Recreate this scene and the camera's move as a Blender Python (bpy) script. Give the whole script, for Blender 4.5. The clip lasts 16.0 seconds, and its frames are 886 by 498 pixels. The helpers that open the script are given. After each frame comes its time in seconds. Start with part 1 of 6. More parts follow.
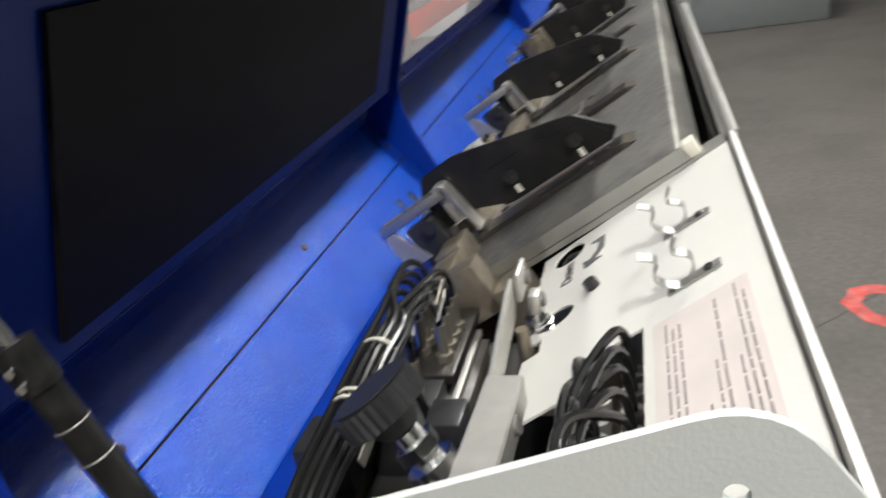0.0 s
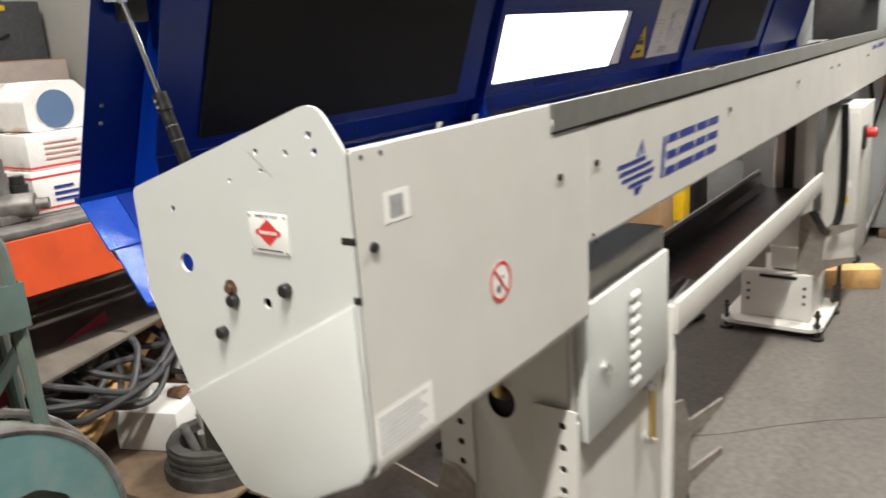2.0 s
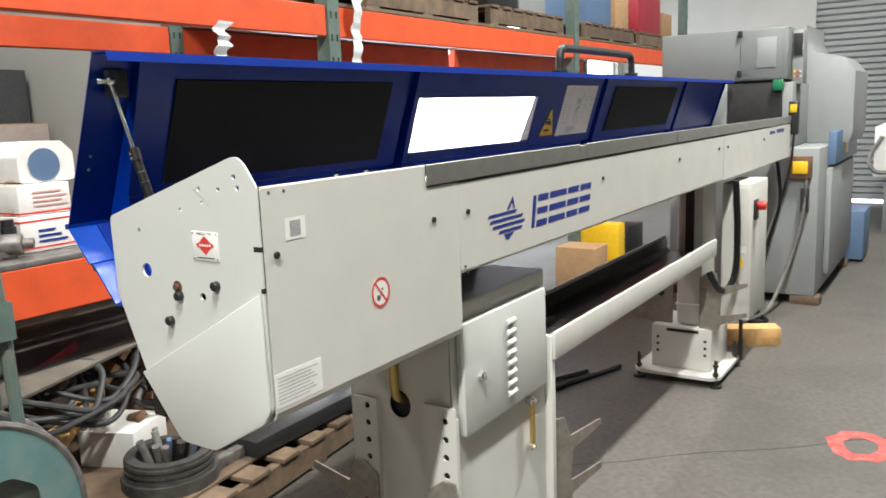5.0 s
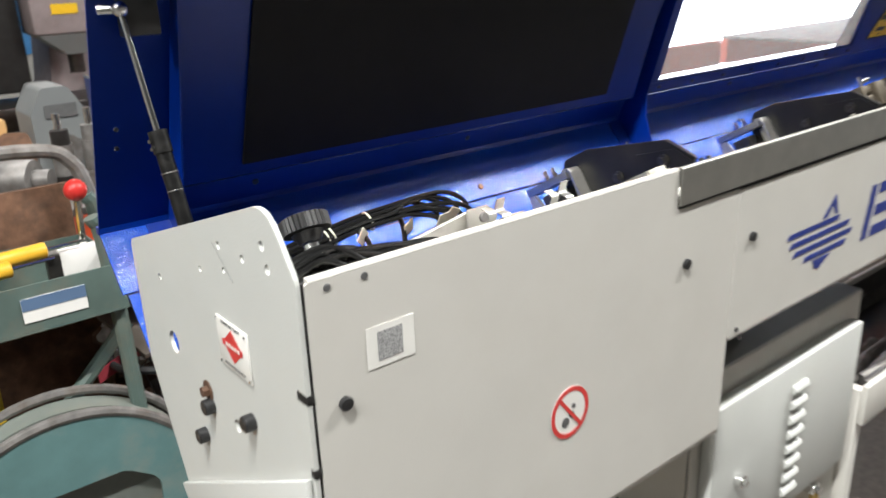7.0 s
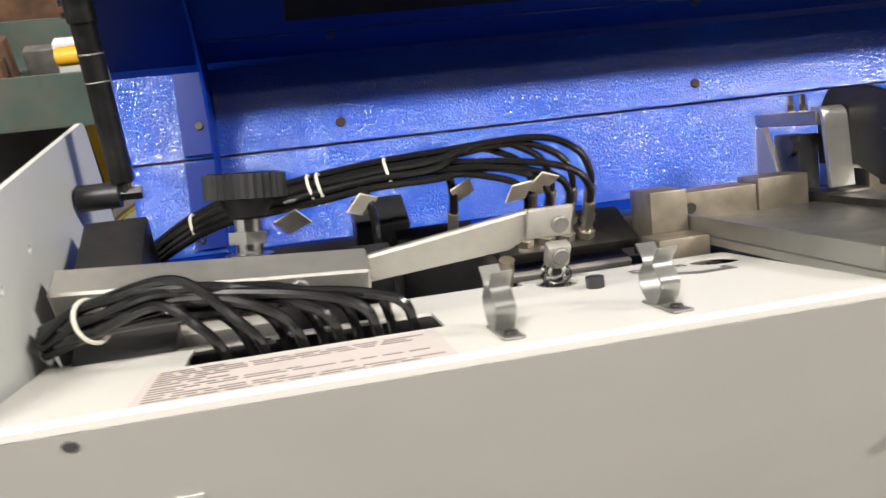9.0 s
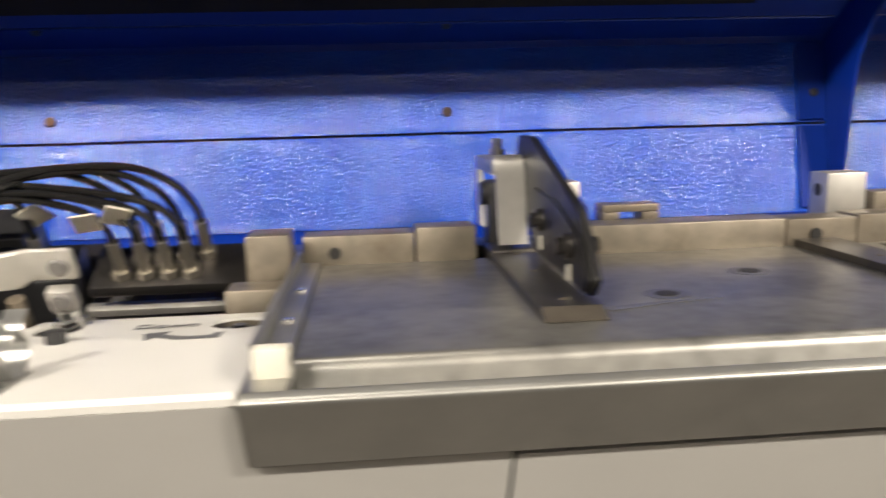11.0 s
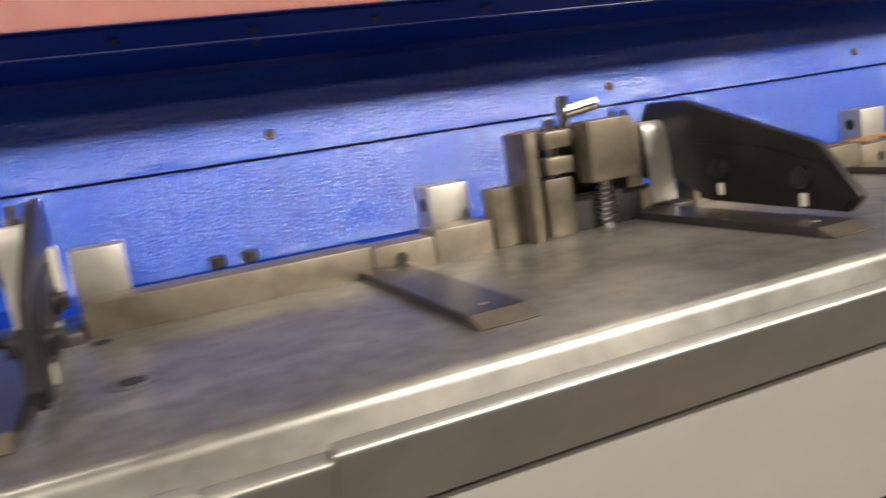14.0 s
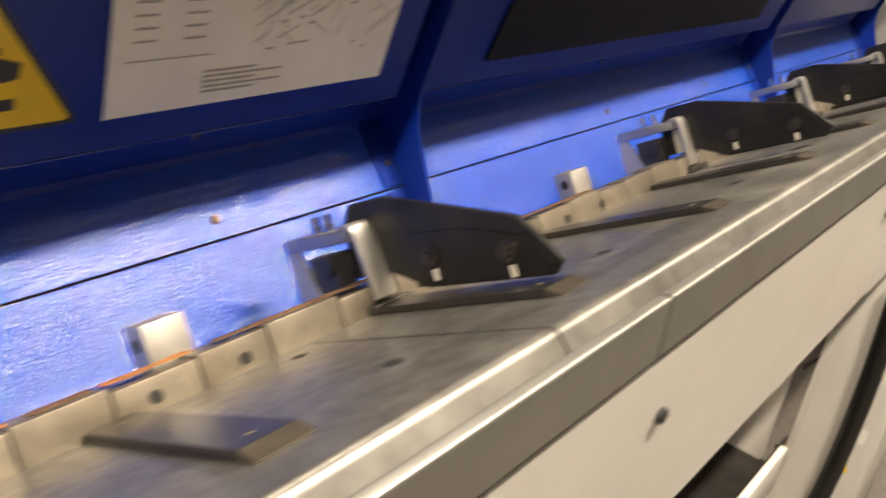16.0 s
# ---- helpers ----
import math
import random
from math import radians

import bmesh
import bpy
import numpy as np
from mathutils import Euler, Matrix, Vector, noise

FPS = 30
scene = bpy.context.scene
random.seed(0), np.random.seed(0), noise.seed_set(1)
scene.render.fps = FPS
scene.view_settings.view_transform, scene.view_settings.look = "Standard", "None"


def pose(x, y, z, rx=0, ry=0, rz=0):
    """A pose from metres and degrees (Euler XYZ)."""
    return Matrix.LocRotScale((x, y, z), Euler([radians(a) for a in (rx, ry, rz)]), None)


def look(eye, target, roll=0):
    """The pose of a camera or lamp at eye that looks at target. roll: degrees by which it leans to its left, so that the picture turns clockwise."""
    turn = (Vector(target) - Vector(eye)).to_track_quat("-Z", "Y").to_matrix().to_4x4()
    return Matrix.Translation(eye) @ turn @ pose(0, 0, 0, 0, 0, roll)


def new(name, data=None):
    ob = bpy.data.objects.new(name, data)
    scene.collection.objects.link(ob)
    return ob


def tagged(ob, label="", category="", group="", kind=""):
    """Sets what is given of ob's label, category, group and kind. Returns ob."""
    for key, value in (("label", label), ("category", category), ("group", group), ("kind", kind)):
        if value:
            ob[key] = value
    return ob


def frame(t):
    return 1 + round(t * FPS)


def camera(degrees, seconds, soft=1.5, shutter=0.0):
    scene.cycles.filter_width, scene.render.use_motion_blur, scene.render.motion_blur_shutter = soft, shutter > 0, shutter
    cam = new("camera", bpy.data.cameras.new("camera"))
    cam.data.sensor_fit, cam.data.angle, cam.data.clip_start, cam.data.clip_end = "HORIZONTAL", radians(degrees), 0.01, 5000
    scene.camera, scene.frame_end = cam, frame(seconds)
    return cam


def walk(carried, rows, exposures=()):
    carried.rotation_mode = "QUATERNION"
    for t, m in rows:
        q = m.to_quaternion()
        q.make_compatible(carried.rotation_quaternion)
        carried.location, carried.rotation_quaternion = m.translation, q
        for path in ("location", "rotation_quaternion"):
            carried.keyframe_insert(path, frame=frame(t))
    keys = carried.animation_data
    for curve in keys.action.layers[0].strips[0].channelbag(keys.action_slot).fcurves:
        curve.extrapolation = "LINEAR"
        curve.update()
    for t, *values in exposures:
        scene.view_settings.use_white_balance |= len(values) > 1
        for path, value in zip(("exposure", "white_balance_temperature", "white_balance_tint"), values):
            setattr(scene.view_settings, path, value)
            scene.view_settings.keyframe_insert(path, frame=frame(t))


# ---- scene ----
cam = camera(58.5, 16.0, soft=1.6, shutter=0.5)
PATH = [
    (0, (-0.22, 0.069, 1.442), (1.552, 0.593, 0.678), -9.9),
    (0.5, (-0.222, 0.006, 1.434), (1.391, 0.868, 0.625), -9.2),
    (1, (-0.305, -0.2, 1.403), (1.175, 0.939, 0.689), -7.4),
    (1.5, (-0.453, -0.358, 1.357), (1.038, 0.83, 0.751), -5.7),
    (2, (-0.622, -0.566, 1.348), (0.944, 0.564, 0.832), -3.9),
    (2.5, (-0.735, -0.819, 1.31), (0.879, 0.269, 0.848), -3.0),
    (3, (-0.86, -0.93, 1.315), (0.805, 0.101, 0.913), -2.6),
    (3.2, (-0.921, -0.947, 1.315), (0.76, 0.066, 0.931), -2.5),
    (5.3, (-0.856, -0.918, 1.357), (0.767, 0.203, 1.026), -2.0),
    (5.5, (-0.782, -0.9, 1.366), (0.812, 0.259, 1.024), -2.0),
    (6, (-0.592, -0.782, 1.393), (0.889, 0.497, 0.983), -2.0),
    (6.5, (-0.435, -0.631, 1.434), (0.918, 0.747, 0.913), -1.9),
    (7, (-0.252, -0.491, 1.455), (0.914, 0.987, 0.78), -2.2),
    (7.5, (-0.099, -0.397, 1.467), (0.88, 1.144, 0.649), -1.6),
    (8, (0.007, -0.326, 1.489), (0.738, 1.241, 0.483), -1.3),
    (8.2, (0.041, -0.286, 1.489), (0.677, 1.28, 0.42), -1.2),
    (10.3, (0.363, -0.219, 1.506), (0.502, 1.304, 0.217), 2.0),
    (10.5, (0.403, -0.228, 1.509), (0.537, 1.299, 0.225), 2.0),
    (11, (0.528, -0.226, 1.505), (0.701, 1.312, 0.238), 1.7),
    (11.5, (0.648, -0.198, 1.499), (0.9, 1.34, 0.246), 1.7),
    (12, (0.746, -0.168, 1.496), (1.099, 1.349, 0.241), 1.9),
    (12.5, (0.827, -0.154, 1.488), (1.254, 1.351, 0.241), 2.1),
    (13, (0.983, -0.157, 1.486), (1.463, 1.333, 0.242), 2.4),
    (13.5, (1.121, -0.178, 1.483), (1.712, 1.284, 0.253), 3.9),
    (14, (1.242, -0.181, 1.478), (1.987, 1.237, 0.28), 5.4),
    (14.5, (1.379, -0.155, 1.471), (2.299, 1.206, 0.331), 6.6),
    (15, (1.543, -0.112, 1.454), (2.687, 1.158, 0.417), 7.1),
    (15.5, (1.634, -0.121, 1.456), (2.910, 1.074, 0.484), 7.0),
    (16, (1.755, -0.153, 1.458), (3.161, 0.964, 0.576), 7.2),
]
walk(cam, [(t, look(eye, target, roll)) for t, eye, target, roll in PATH],
     [(0, -0.40, 6150, 9), (0.5, -0.25, 6250, 9), (1.0, 0.1, 6450, 11), (1.5, 0.12, 6450, 10), (3.0, 0.1, 6350, 9), (5.5, 0.16, 6200, 7), (7.0, 0.08, 6150, 9), (8.0, -0.1, 6350, 10), (10.5, -0.36, 6800, 12), (12.5, -0.14, 7500, 13), (13.5, -0.35, 7100, 13), (14.5, -0.38, 7050, 13), (15.0, -0.2, 7400, 13), (16.0, 0.04, 8000, 14)])

# ---- world, lamps, exposure ----
world = bpy.data.worlds.new("world")
scene.world = world
world.use_nodes = True
world.node_tree.nodes["Background"].inputs[0].default_value = (0.8, 0.9, 1.0, 1)
world.node_tree.nodes["Background"].inputs[1].default_value = 0.3


def lamp(x, y, z, sx, sy, watts, colour=(1.0, 0.96, 0.89)):
    """Light of an unseen ceiling fixture, pointing down."""
    data = bpy.data.lights.new("lamp", "AREA")
    data.shape, data.size, data.size_y, data.energy, data.color = "RECTANGLE", sx, sy, watts, colour
    ob = new("unseen_lamp_light", data)
    ob.location = (x, y, z)
    return ob


# Row y=-0.97 fits cast shadows; x=-4.6 and other rows are added fill lights.
LAMPS = [(-4.6, -0.97, 290), (-1.2, -0.97, 265), (3.4, -0.97, 335), (7.6, -0.97, 120), (0.0, 2.6, 75), (4.0, 2.6, 70), (1.5, 5.2, 70), (-2.8, -1.65, 8), (1.2, -1.65, 9), (5.4, -1.65, 10)]
for lx, ly, lw in LAMPS:
    lamp(lx, ly, 4.55, 1.25, 0.16, lw)


# ---- materials ----
def mat(name, colour, rough=0.5, metal=0.0, scale=40.0, amount=0.15, bump=0.0, bump_scale=200.0, stain=None, stain_scale=4.0, stain_amount=0.0, spec=0.5, coat=0.0, per_object=0.0):
    m = bpy.data.materials.new(name)
    m.use_nodes = True
    nt = m.node_tree
    b = nt.nodes["Principled BSDF"]
    b.inputs["Roughness"].default_value, b.inputs["Metallic"].default_value = rough, metal
    b.inputs["Specular IOR Level"].default_value, b.inputs["Coat Weight"].default_value = spec, coat
    tc = nt.nodes.new("ShaderNodeTexCoord")
    n1 = nt.nodes.new("ShaderNodeTexNoise")
    n1.inputs["Scale"].default_value, n1.inputs["Detail"].default_value = scale, 6
    nt.links.new(tc.outputs["Object"], n1.inputs["Vector"])
    ramp = nt.nodes.new("ShaderNodeMapRange")
    ramp.inputs["From Min"].default_value, ramp.inputs["From Max"].default_value = 0.3, 0.7
    ramp.inputs["To Min"].default_value, ramp.inputs["To Max"].default_value = 1 - amount, 1 + amount
    nt.links.new(n1.outputs["Fac"], ramp.inputs["Value"])
    mul = nt.nodes.new("ShaderNodeMix")
    mul.data_type, mul.blend_type = "RGBA", "MULTIPLY"
    mul.inputs[0].default_value = 1
    mul.inputs[6].default_value = (*colour, 1)
    nt.links.new(ramp.outputs[0], mul.inputs[7])
    out = mul.outputs[2]
    if per_object:
        info = nt.nodes.new("ShaderNodeObjectInfo")
        r2 = nt.nodes.new("ShaderNodeMapRange")
        r2.inputs["To Min"].default_value, r2.inputs["To Max"].default_value = 1 - per_object, 1 + per_object
        nt.links.new(info.outputs["Random"], r2.inputs["Value"])
        mm = nt.nodes.new("ShaderNodeMix")
        mm.data_type, mm.blend_type = "RGBA", "MULTIPLY"
        mm.inputs[0].default_value = 1
        nt.links.new(out, mm.inputs[6])
        nt.links.new(r2.outputs[0], mm.inputs[7])
        out = mm.outputs[2]
    if stain:
        n2 = nt.nodes.new("ShaderNodeTexNoise")
        n2.inputs["Scale"].default_value, n2.inputs["Detail"].default_value, n2.inputs["Roughness"].default_value = stain_scale, 8, 0.65
        nt.links.new(tc.outputs["Object"], n2.inputs["Vector"])
        r3 = nt.nodes.new("ShaderNodeMapRange")
        r3.inputs["From Min"].default_value, r3.inputs["From Max"].default_value = 0.48, 0.72
        r3.inputs["To Max"].default_value = stain_amount
        nt.links.new(n2.outputs["Fac"], r3.inputs["Value"])
        mx = nt.nodes.new("ShaderNodeMix")
        mx.data_type = "RGBA"
        nt.links.new(r3.outputs[0], mx.inputs[0])
        nt.links.new(out, mx.inputs[6])
        mx.inputs[7].default_value = (*stain, 1)
        out = mx.outputs[2]
        r4 = nt.nodes.new("ShaderNodeMapRange")
        r4.inputs["To Min"].default_value, r4.inputs["To Max"].default_value = rough - 0.1, min(1, rough + 0.15)
        nt.links.new(n2.outputs["Fac"], r4.inputs["Value"])
        nt.links.new(r4.outputs[0], b.inputs["Roughness"])
    nt.links.new(out, b.inputs["Base Color"])
    if bump:
        n3 = nt.nodes.new("ShaderNodeTexNoise")
        n3.inputs["Scale"].default_value, n3.inputs["Detail"].default_value = bump_scale, 2
        nt.links.new(tc.outputs["Object"], n3.inputs["Vector"])
        bp = nt.nodes.new("ShaderNodeBump")
        bp.inputs["Strength"].default_value, bp.inputs["Distance"].default_value = bump, 0.002
        nt.links.new(n3.outputs["Fac"], bp.inputs["Height"])
        nt.links.new(bp.outputs[0], b.inputs["Normal"])
    return m


WHITE = mat("cream_white_paint", (0.60, 0.585, 0.545), 0.42, scale=9, amount=0.03, bump=0.05, bump_scale=420, stain=(0.48, 0.44, 0.37), stain_scale=5, stain_amount=0.16)
LIGHT = mat("pale_grey_paint", (0.57, 0.58, 0.555), 0.45, scale=12, amount=0.03, bump=0.1, bump_scale=420, stain=(0.42, 0.40, 0.34), stain_scale=6, stain_amount=0.2)
# Same blue twice: overhang shade put into the first, lamplight into the hammered one.
BLUE_SHADED = mat("blue_paint_shaded", (0.0006, 0.021, 0.215), 0.36, scale=15, amount=0.08, bump=0.07, bump_scale=420, spec=0.3)
BLUE_HAMMER_LIT = mat("blue_hammered_paint_lit", (0.005, 0.057, 0.42), 0.11, scale=15, amount=0.08, bump=0.6, bump_scale=470, spec=1.0)
ZINC = mat("zinc_plated_sheet", (0.42, 0.415, 0.385), 0.4, 0.92, scale=25, amount=0.08, stain=(0.30, 0.29, 0.26), stain_scale=9, stain_amount=0.35)
TRAY = mat("worn_steel_tray", (0.285, 0.278, 0.255), 0.36, 0.85, scale=70, amount=0.2, stain=(0.46, 0.44, 0.39), stain_scale=9, stain_amount=0.7, bump=0.03, bump_scale=260)
STEEL = mat("ground_steel_block", (0.225, 0.195, 0.152), 0.44, 0.65, scale=60, amount=0.16, stain=(0.13, 0.10, 0.065), stain_scale=26, stain_amount=0.6, per_object=0.16)
DARKSTEEL = mat("oily_dark_steel", (0.072, 0.067, 0.064), 0.32, 0.8, scale=50, amount=0.15, stain=(0.17, 0.15, 0.12), stain_scale=16, stain_amount=0.4)
FIN = mat("black_oxide_steel", (0.014, 0.0135, 0.013), 0.36, 0.35, scale=50, amount=0.2, stain=(0.04, 0.034, 0.03), stain_scale=18, stain_amount=0.5)
ALU = mat("aluminium", (0.50, 0.485, 0.45), 0.46, 0.85, scale=80, amount=0.06, stain=(0.55, 0.53, 0.48), stain_scale=20, stain_amount=0.3)
CHROME = mat("bright_plated_steel", (0.75, 0.75, 0.74), 0.18, 1.0, scale=60, amount=0.05)
SPRINGSTEEL = mat("dull_spring_steel", (0.42, 0.42, 0.40), 0.34, 0.9, scale=60, amount=0.12, stain=(0.25, 0.24, 0.22), stain_scale=60, stain_amount=0.5)
NYLON = mat("off_white_nylon", (0.62, 0.59, 0.50), 0.5, scale=60, amount=0.06, stain=(0.42, 0.38, 0.28), stain_scale=40, stain_amount=0.4)
RUBBER = mat("black_rubber_hose", (0.010, 0.010, 0.010), 0.2, scale=60, amount=0.2)
BLACK = mat("black_plastic", (0.018, 0.018, 0.019), 0.4, scale=80, amount=0.2, bump=0.1)
FOAM = mat("black_foam_panel", (0.0075, 0.0068, 0.0066), 0.6, scale=30, amount=0.15, bump=0.1, bump_scale=500, spec=0.2)
# Near-black for oily parts, and for shade painted into holes and gaps.
DARK = mat("dark_oily_parts_and_shade", (0.02, 0.019, 0.018), 0.6, 0.2, scale=20, amount=0.3)
LABEL = mat("white_label", (0.80, 0.79, 0.75), 0.4, scale=40, amount=0.03)
PRINT = mat("grey_print", (0.10, 0.10, 0.10), 0.5, scale=80, amount=0.1)
REDPRINT = mat("red_print", (0.60, 0.045, 0.04), 0.45, scale=80, amount=0.06)
LOGO = mat("dark_blue_vinyl", (0.012, 0.03, 0.22), 0.4, scale=40, amount=0.06)
YELLOW = mat("yellow_sign", (0.80, 0.50, 0.015), 0.4, scale=40, amount=0.06)
ORANGE = mat("orange_rack_paint", (0.66, 0.085, 0.022), 0.45, scale=8, amount=0.08, stain=(0.30, 0.06, 0.03), stain_scale=7, stain_amount=0.35, bump=0.1, bump_scale=60)
RACKGREEN = mat("grey_green_rack_post", (0.10, 0.14, 0.12), 0.5, scale=15, amount=0.12, stain=(0.2, 0.2, 0.18), stain_scale=12, stain_amount=0.4)
CONCRETE = mat("worn_concrete_floor", (0.094, 0.084, 0.073), 0.55, scale=38, amount=0.22, bump=0.15, bump_scale=90, stain=(0.055, 0.050, 0.044), stain_scale=1.3, stain_amount=0.7)
WALL = mat("white_block_wall", (0.42, 0.41, 0.385), 0.8, scale=2, amount=0.05, bump=0.2, bump_scale=60, stain=(0.5, 0.48, 0.43), stain_scale=0.8, stain_amount=0.3)
CEIL = mat("grey_ceiling", (0.13, 0.13, 0.125), 0.8, scale=2, amount=0.05)
WOOD = mat("weathered_pallet_wood", (0.135, 0.092, 0.058), 0.75, scale=14, amount=0.3, bump=0.4, bump_scale=120, stain=(0.055, 0.042, 0.03), stain_scale=9, stain_amount=0.6, per_object=0.25)
PINE = mat("fresh_pine_timber", (0.52, 0.31, 0.12), 0.65, scale=16, amount=0.2, bump=0.2, bump_scale=120, per_object=0.1)
CARD = mat("brown_cardboard", (0.36, 0.22, 0.11), 0.8, scale=20, amount=0.1, per_object=0.15)
CARTON = mat("white_carton", (0.74, 0.72, 0.69), 0.55, scale=20, amount=0.04, stain=(0.5, 0.45, 0.4), stain_scale=9, stain_amount=0.25)
TEAL = mat("faded_teal_enamel", (0.10, 0.19, 0.19), 0.5, scale=14, amount=0.12, stain=(0.22, 0.19, 0.15), stain_scale=7, stain_amount=0.5, bump=0.1)
TEALDARK = mat("worn_green_grey_paint", (0.09, 0.13, 0.115), 0.5, scale=14, amount=0.15, stain=(0.2, 0.14, 0.09), stain_scale=9, stain_amount=0.5)
MACHINE = mat("light_grey_machine_paint", (0.25, 0.262, 0.26), 0.45, scale=10, amount=0.04, stain=(0.3, 0.3, 0.28), stain_scale=4, stain_amount=0.3)
MACHINE2 = mat("mid_grey_machine_paint", (0.17, 0.18, 0.18), 0.45, scale=10, amount=0.04, stain=(0.2, 0.2, 0.19), stain_scale=4, stain_amount=0.3)
SLATEBLUE = mat("slate_blue_paint", (0.10, 0.16, 0.27), 0.45, scale=10, amount=0.06)
RUST = mat("rusty_scrap_steel", (0.16, 0.085, 0.05), 0.7, 0.3, scale=30, amount=0.35, stain=(0.05, 0.04, 0.035), stain_scale=12, stain_amount=0.7, bump=0.5, bump_scale=80)
SCRAP = mat("grey_scrap_steel", (0.22, 0.21, 0.20), 0.5, 0.6, scale=30, amount=0.3, stain=(0.11, 0.075, 0.05), stain_scale=10, stain_amount=0.7)
BRASS = mat("yellow_passivated_brass", (0.50, 0.36, 0.13), 0.35, 0.8, scale=40, amount=0.1)
REDPAINT = mat("red_paint", (0.55, 0.03, 0.025), 0.35, scale=30, amount=0.08)
DARKRED = mat("faded_dark_red_paint", (0.30, 0.02, 0.035), 0.5, scale=20, amount=0.15)
YELLOWPL = mat("yellow_plastic", (0.75, 0.42, 0.03), 0.4, scale=20, amount=0.08)
FILM = mat("crumpled_clear_film", (0.7, 0.7, 0.7), 0.25, scale=30, amount=0.1, bump=0.8, bump_scale=40)
STOPS = mat("bare_stop_plate_steel", (0.34, 0.31, 0.27), 0.45, 0.55, scale=30, amount=0.15, stain=(0.16, 0.10, 0.07), stain_scale=16, stain_amount=0.45)
GRUBBY = mat("grubby_grey_board", (0.17, 0.145, 0.12), 0.7, scale=12, amount=0.2, stain=(0.10, 0.08, 0.06), stain_scale=7, stain_amount=0.7)
PAPER = mat("printed_paper", (0.82, 0.77, 0.70), 0.6, scale=20, amount=0.04)


def glow(name, colour, strength):
    m = bpy.data.materials.new(name)
    m.use_nodes = True
    b = m.node_tree.nodes["Principled BSDF"]
    b.inputs["Base Color"].default_value = (0.8, 0.8, 0.8, 1)
    b.inputs["Emission Color"].default_value, b.inputs["Emission Strength"].default_value = (*colour, 1), strength
    return m


DAYLIGHT = glow("daylight", (0.92, 0.96, 1.0), 5.0)
TUBE = glow("lamp_diffuser", (1, 0.97, 0.92), 6.0)


def clear_plastic():
    m = bpy.data.materials.new("scratched_clear_plastic")
    m.use_nodes = True
    nt = m.node_tree
    nt.nodes.remove(nt.nodes["Principled BSDF"])
    out = nt.nodes["Material Output"]
    tr, gl, df = nt.nodes.new("ShaderNodeBsdfTransparent"), nt.nodes.new("ShaderNodeBsdfGlossy"), nt.nodes.new("ShaderNodeBsdfTranslucent")
    gl.inputs["Roughness"].default_value = 0.12
    df.inputs["Color"].default_value = (0.9, 0.9, 0.9, 1)
    m1, m2 = nt.nodes.new("ShaderNodeMixShader"), nt.nodes.new("ShaderNodeMixShader")
    m1.inputs[0].default_value, m2.inputs[0].default_value = 0.06, 0.2
    nt.links.new(tr.outputs[0], m1.inputs[1])
    nt.links.new(gl.outputs[0], m1.inputs[2])
    nt.links.new(m1.outputs[0], m2.inputs[1])
    nt.links.new(df.outputs[0], m2.inputs[2])
    nt.links.new(m2.outputs[0], out.inputs[0])
    return m


CLEAR = clear_plastic()


# ---- mesh helpers ----
def box(bm, x0, x1, y0, y1, z0, z1, bev=0.0, m=None):
    g = bmesh.ops.create_cube(bm, size=1.0)
    vs = g["verts"]
    for v in vs:
        v.co = Vector(((x0 + x1) / 2 + v.co.x * (x1 - x0), (y0 + y1) / 2 + v.co.y * (y1 - y0), (z0 + z1) / 2 + v.co.z * (z1 - z0)))
    if bev:
        es = list({e for v in vs for e in v.link_edges})
        r = bmesh.ops.bevel(bm, geom=es, offset=bev, segments=2, affect="EDGES", profile=0.5)
        vs = list({v for f in r["faces"] for v in f.verts} | {v for v in vs if v.is_valid})
    if m:
        for v in vs:
            v.co = m @ v.co
    return bm


def solid(bm, lower, upper):
    """A solid between two outlines with the same number of points."""
    a = [bm.verts.new(p) for p in lower]
    b = [bm.verts.new(p) for p in upper]
    n = len(a)
    fs = [bm.faces.new(a[::-1]), bm.faces.new(b)]
    for i in range(n):
        fs.append(bm.faces.new((a[i], a[(i + 1) % n], b[(i + 1) % n], b[i])))
    bmesh.ops.recalc_face_normals(bm, faces=fs)
    return bm


def prism(bm, poly, axis, a, b, m=None):
    """An outline in the other two axes, drawn out along axis from a to b."""
    def at(p, k):
        q = list(p)
        q.insert("xyz".index(axis), k)
        return m @ Vector(q) if m else Vector(q)
    return solid(bm, [at(p, a) for p in poly], [at(p, b) for p in poly])


def soften(bm, width, segments=2):
    es = [e for e in bm.edges if len(e.link_faces) == 2 and e.calc_face_angle(0) > 0.5]
    bmesh.ops.bevel(bm, geom=es, offset=width, segments=segments, affect="EDGES", profile=0.5, clamp_overlap=True)
    return bm


def cyl(bm, p, q, r, n=16, r2=None):
    p, q = Vector(p), Vector(q)
    d = q - p
    turn = d.to_track_quat("Z", "Y").to_matrix().to_4x4()
    bmesh.ops.create_cone(bm, cap_ends=True, segments=n, radius1=r, radius2=r if r2 is None else r2, depth=d.length, matrix=Matrix.Translation((p + q) / 2) @ turn)
    return bm


def ball(bm, c, r, n=12):
    bmesh.ops.create_uvsphere(bm, u_segments=n, v_segments=max(6, n // 2), radius=r, matrix=Matrix.Translation(c))
    return bm


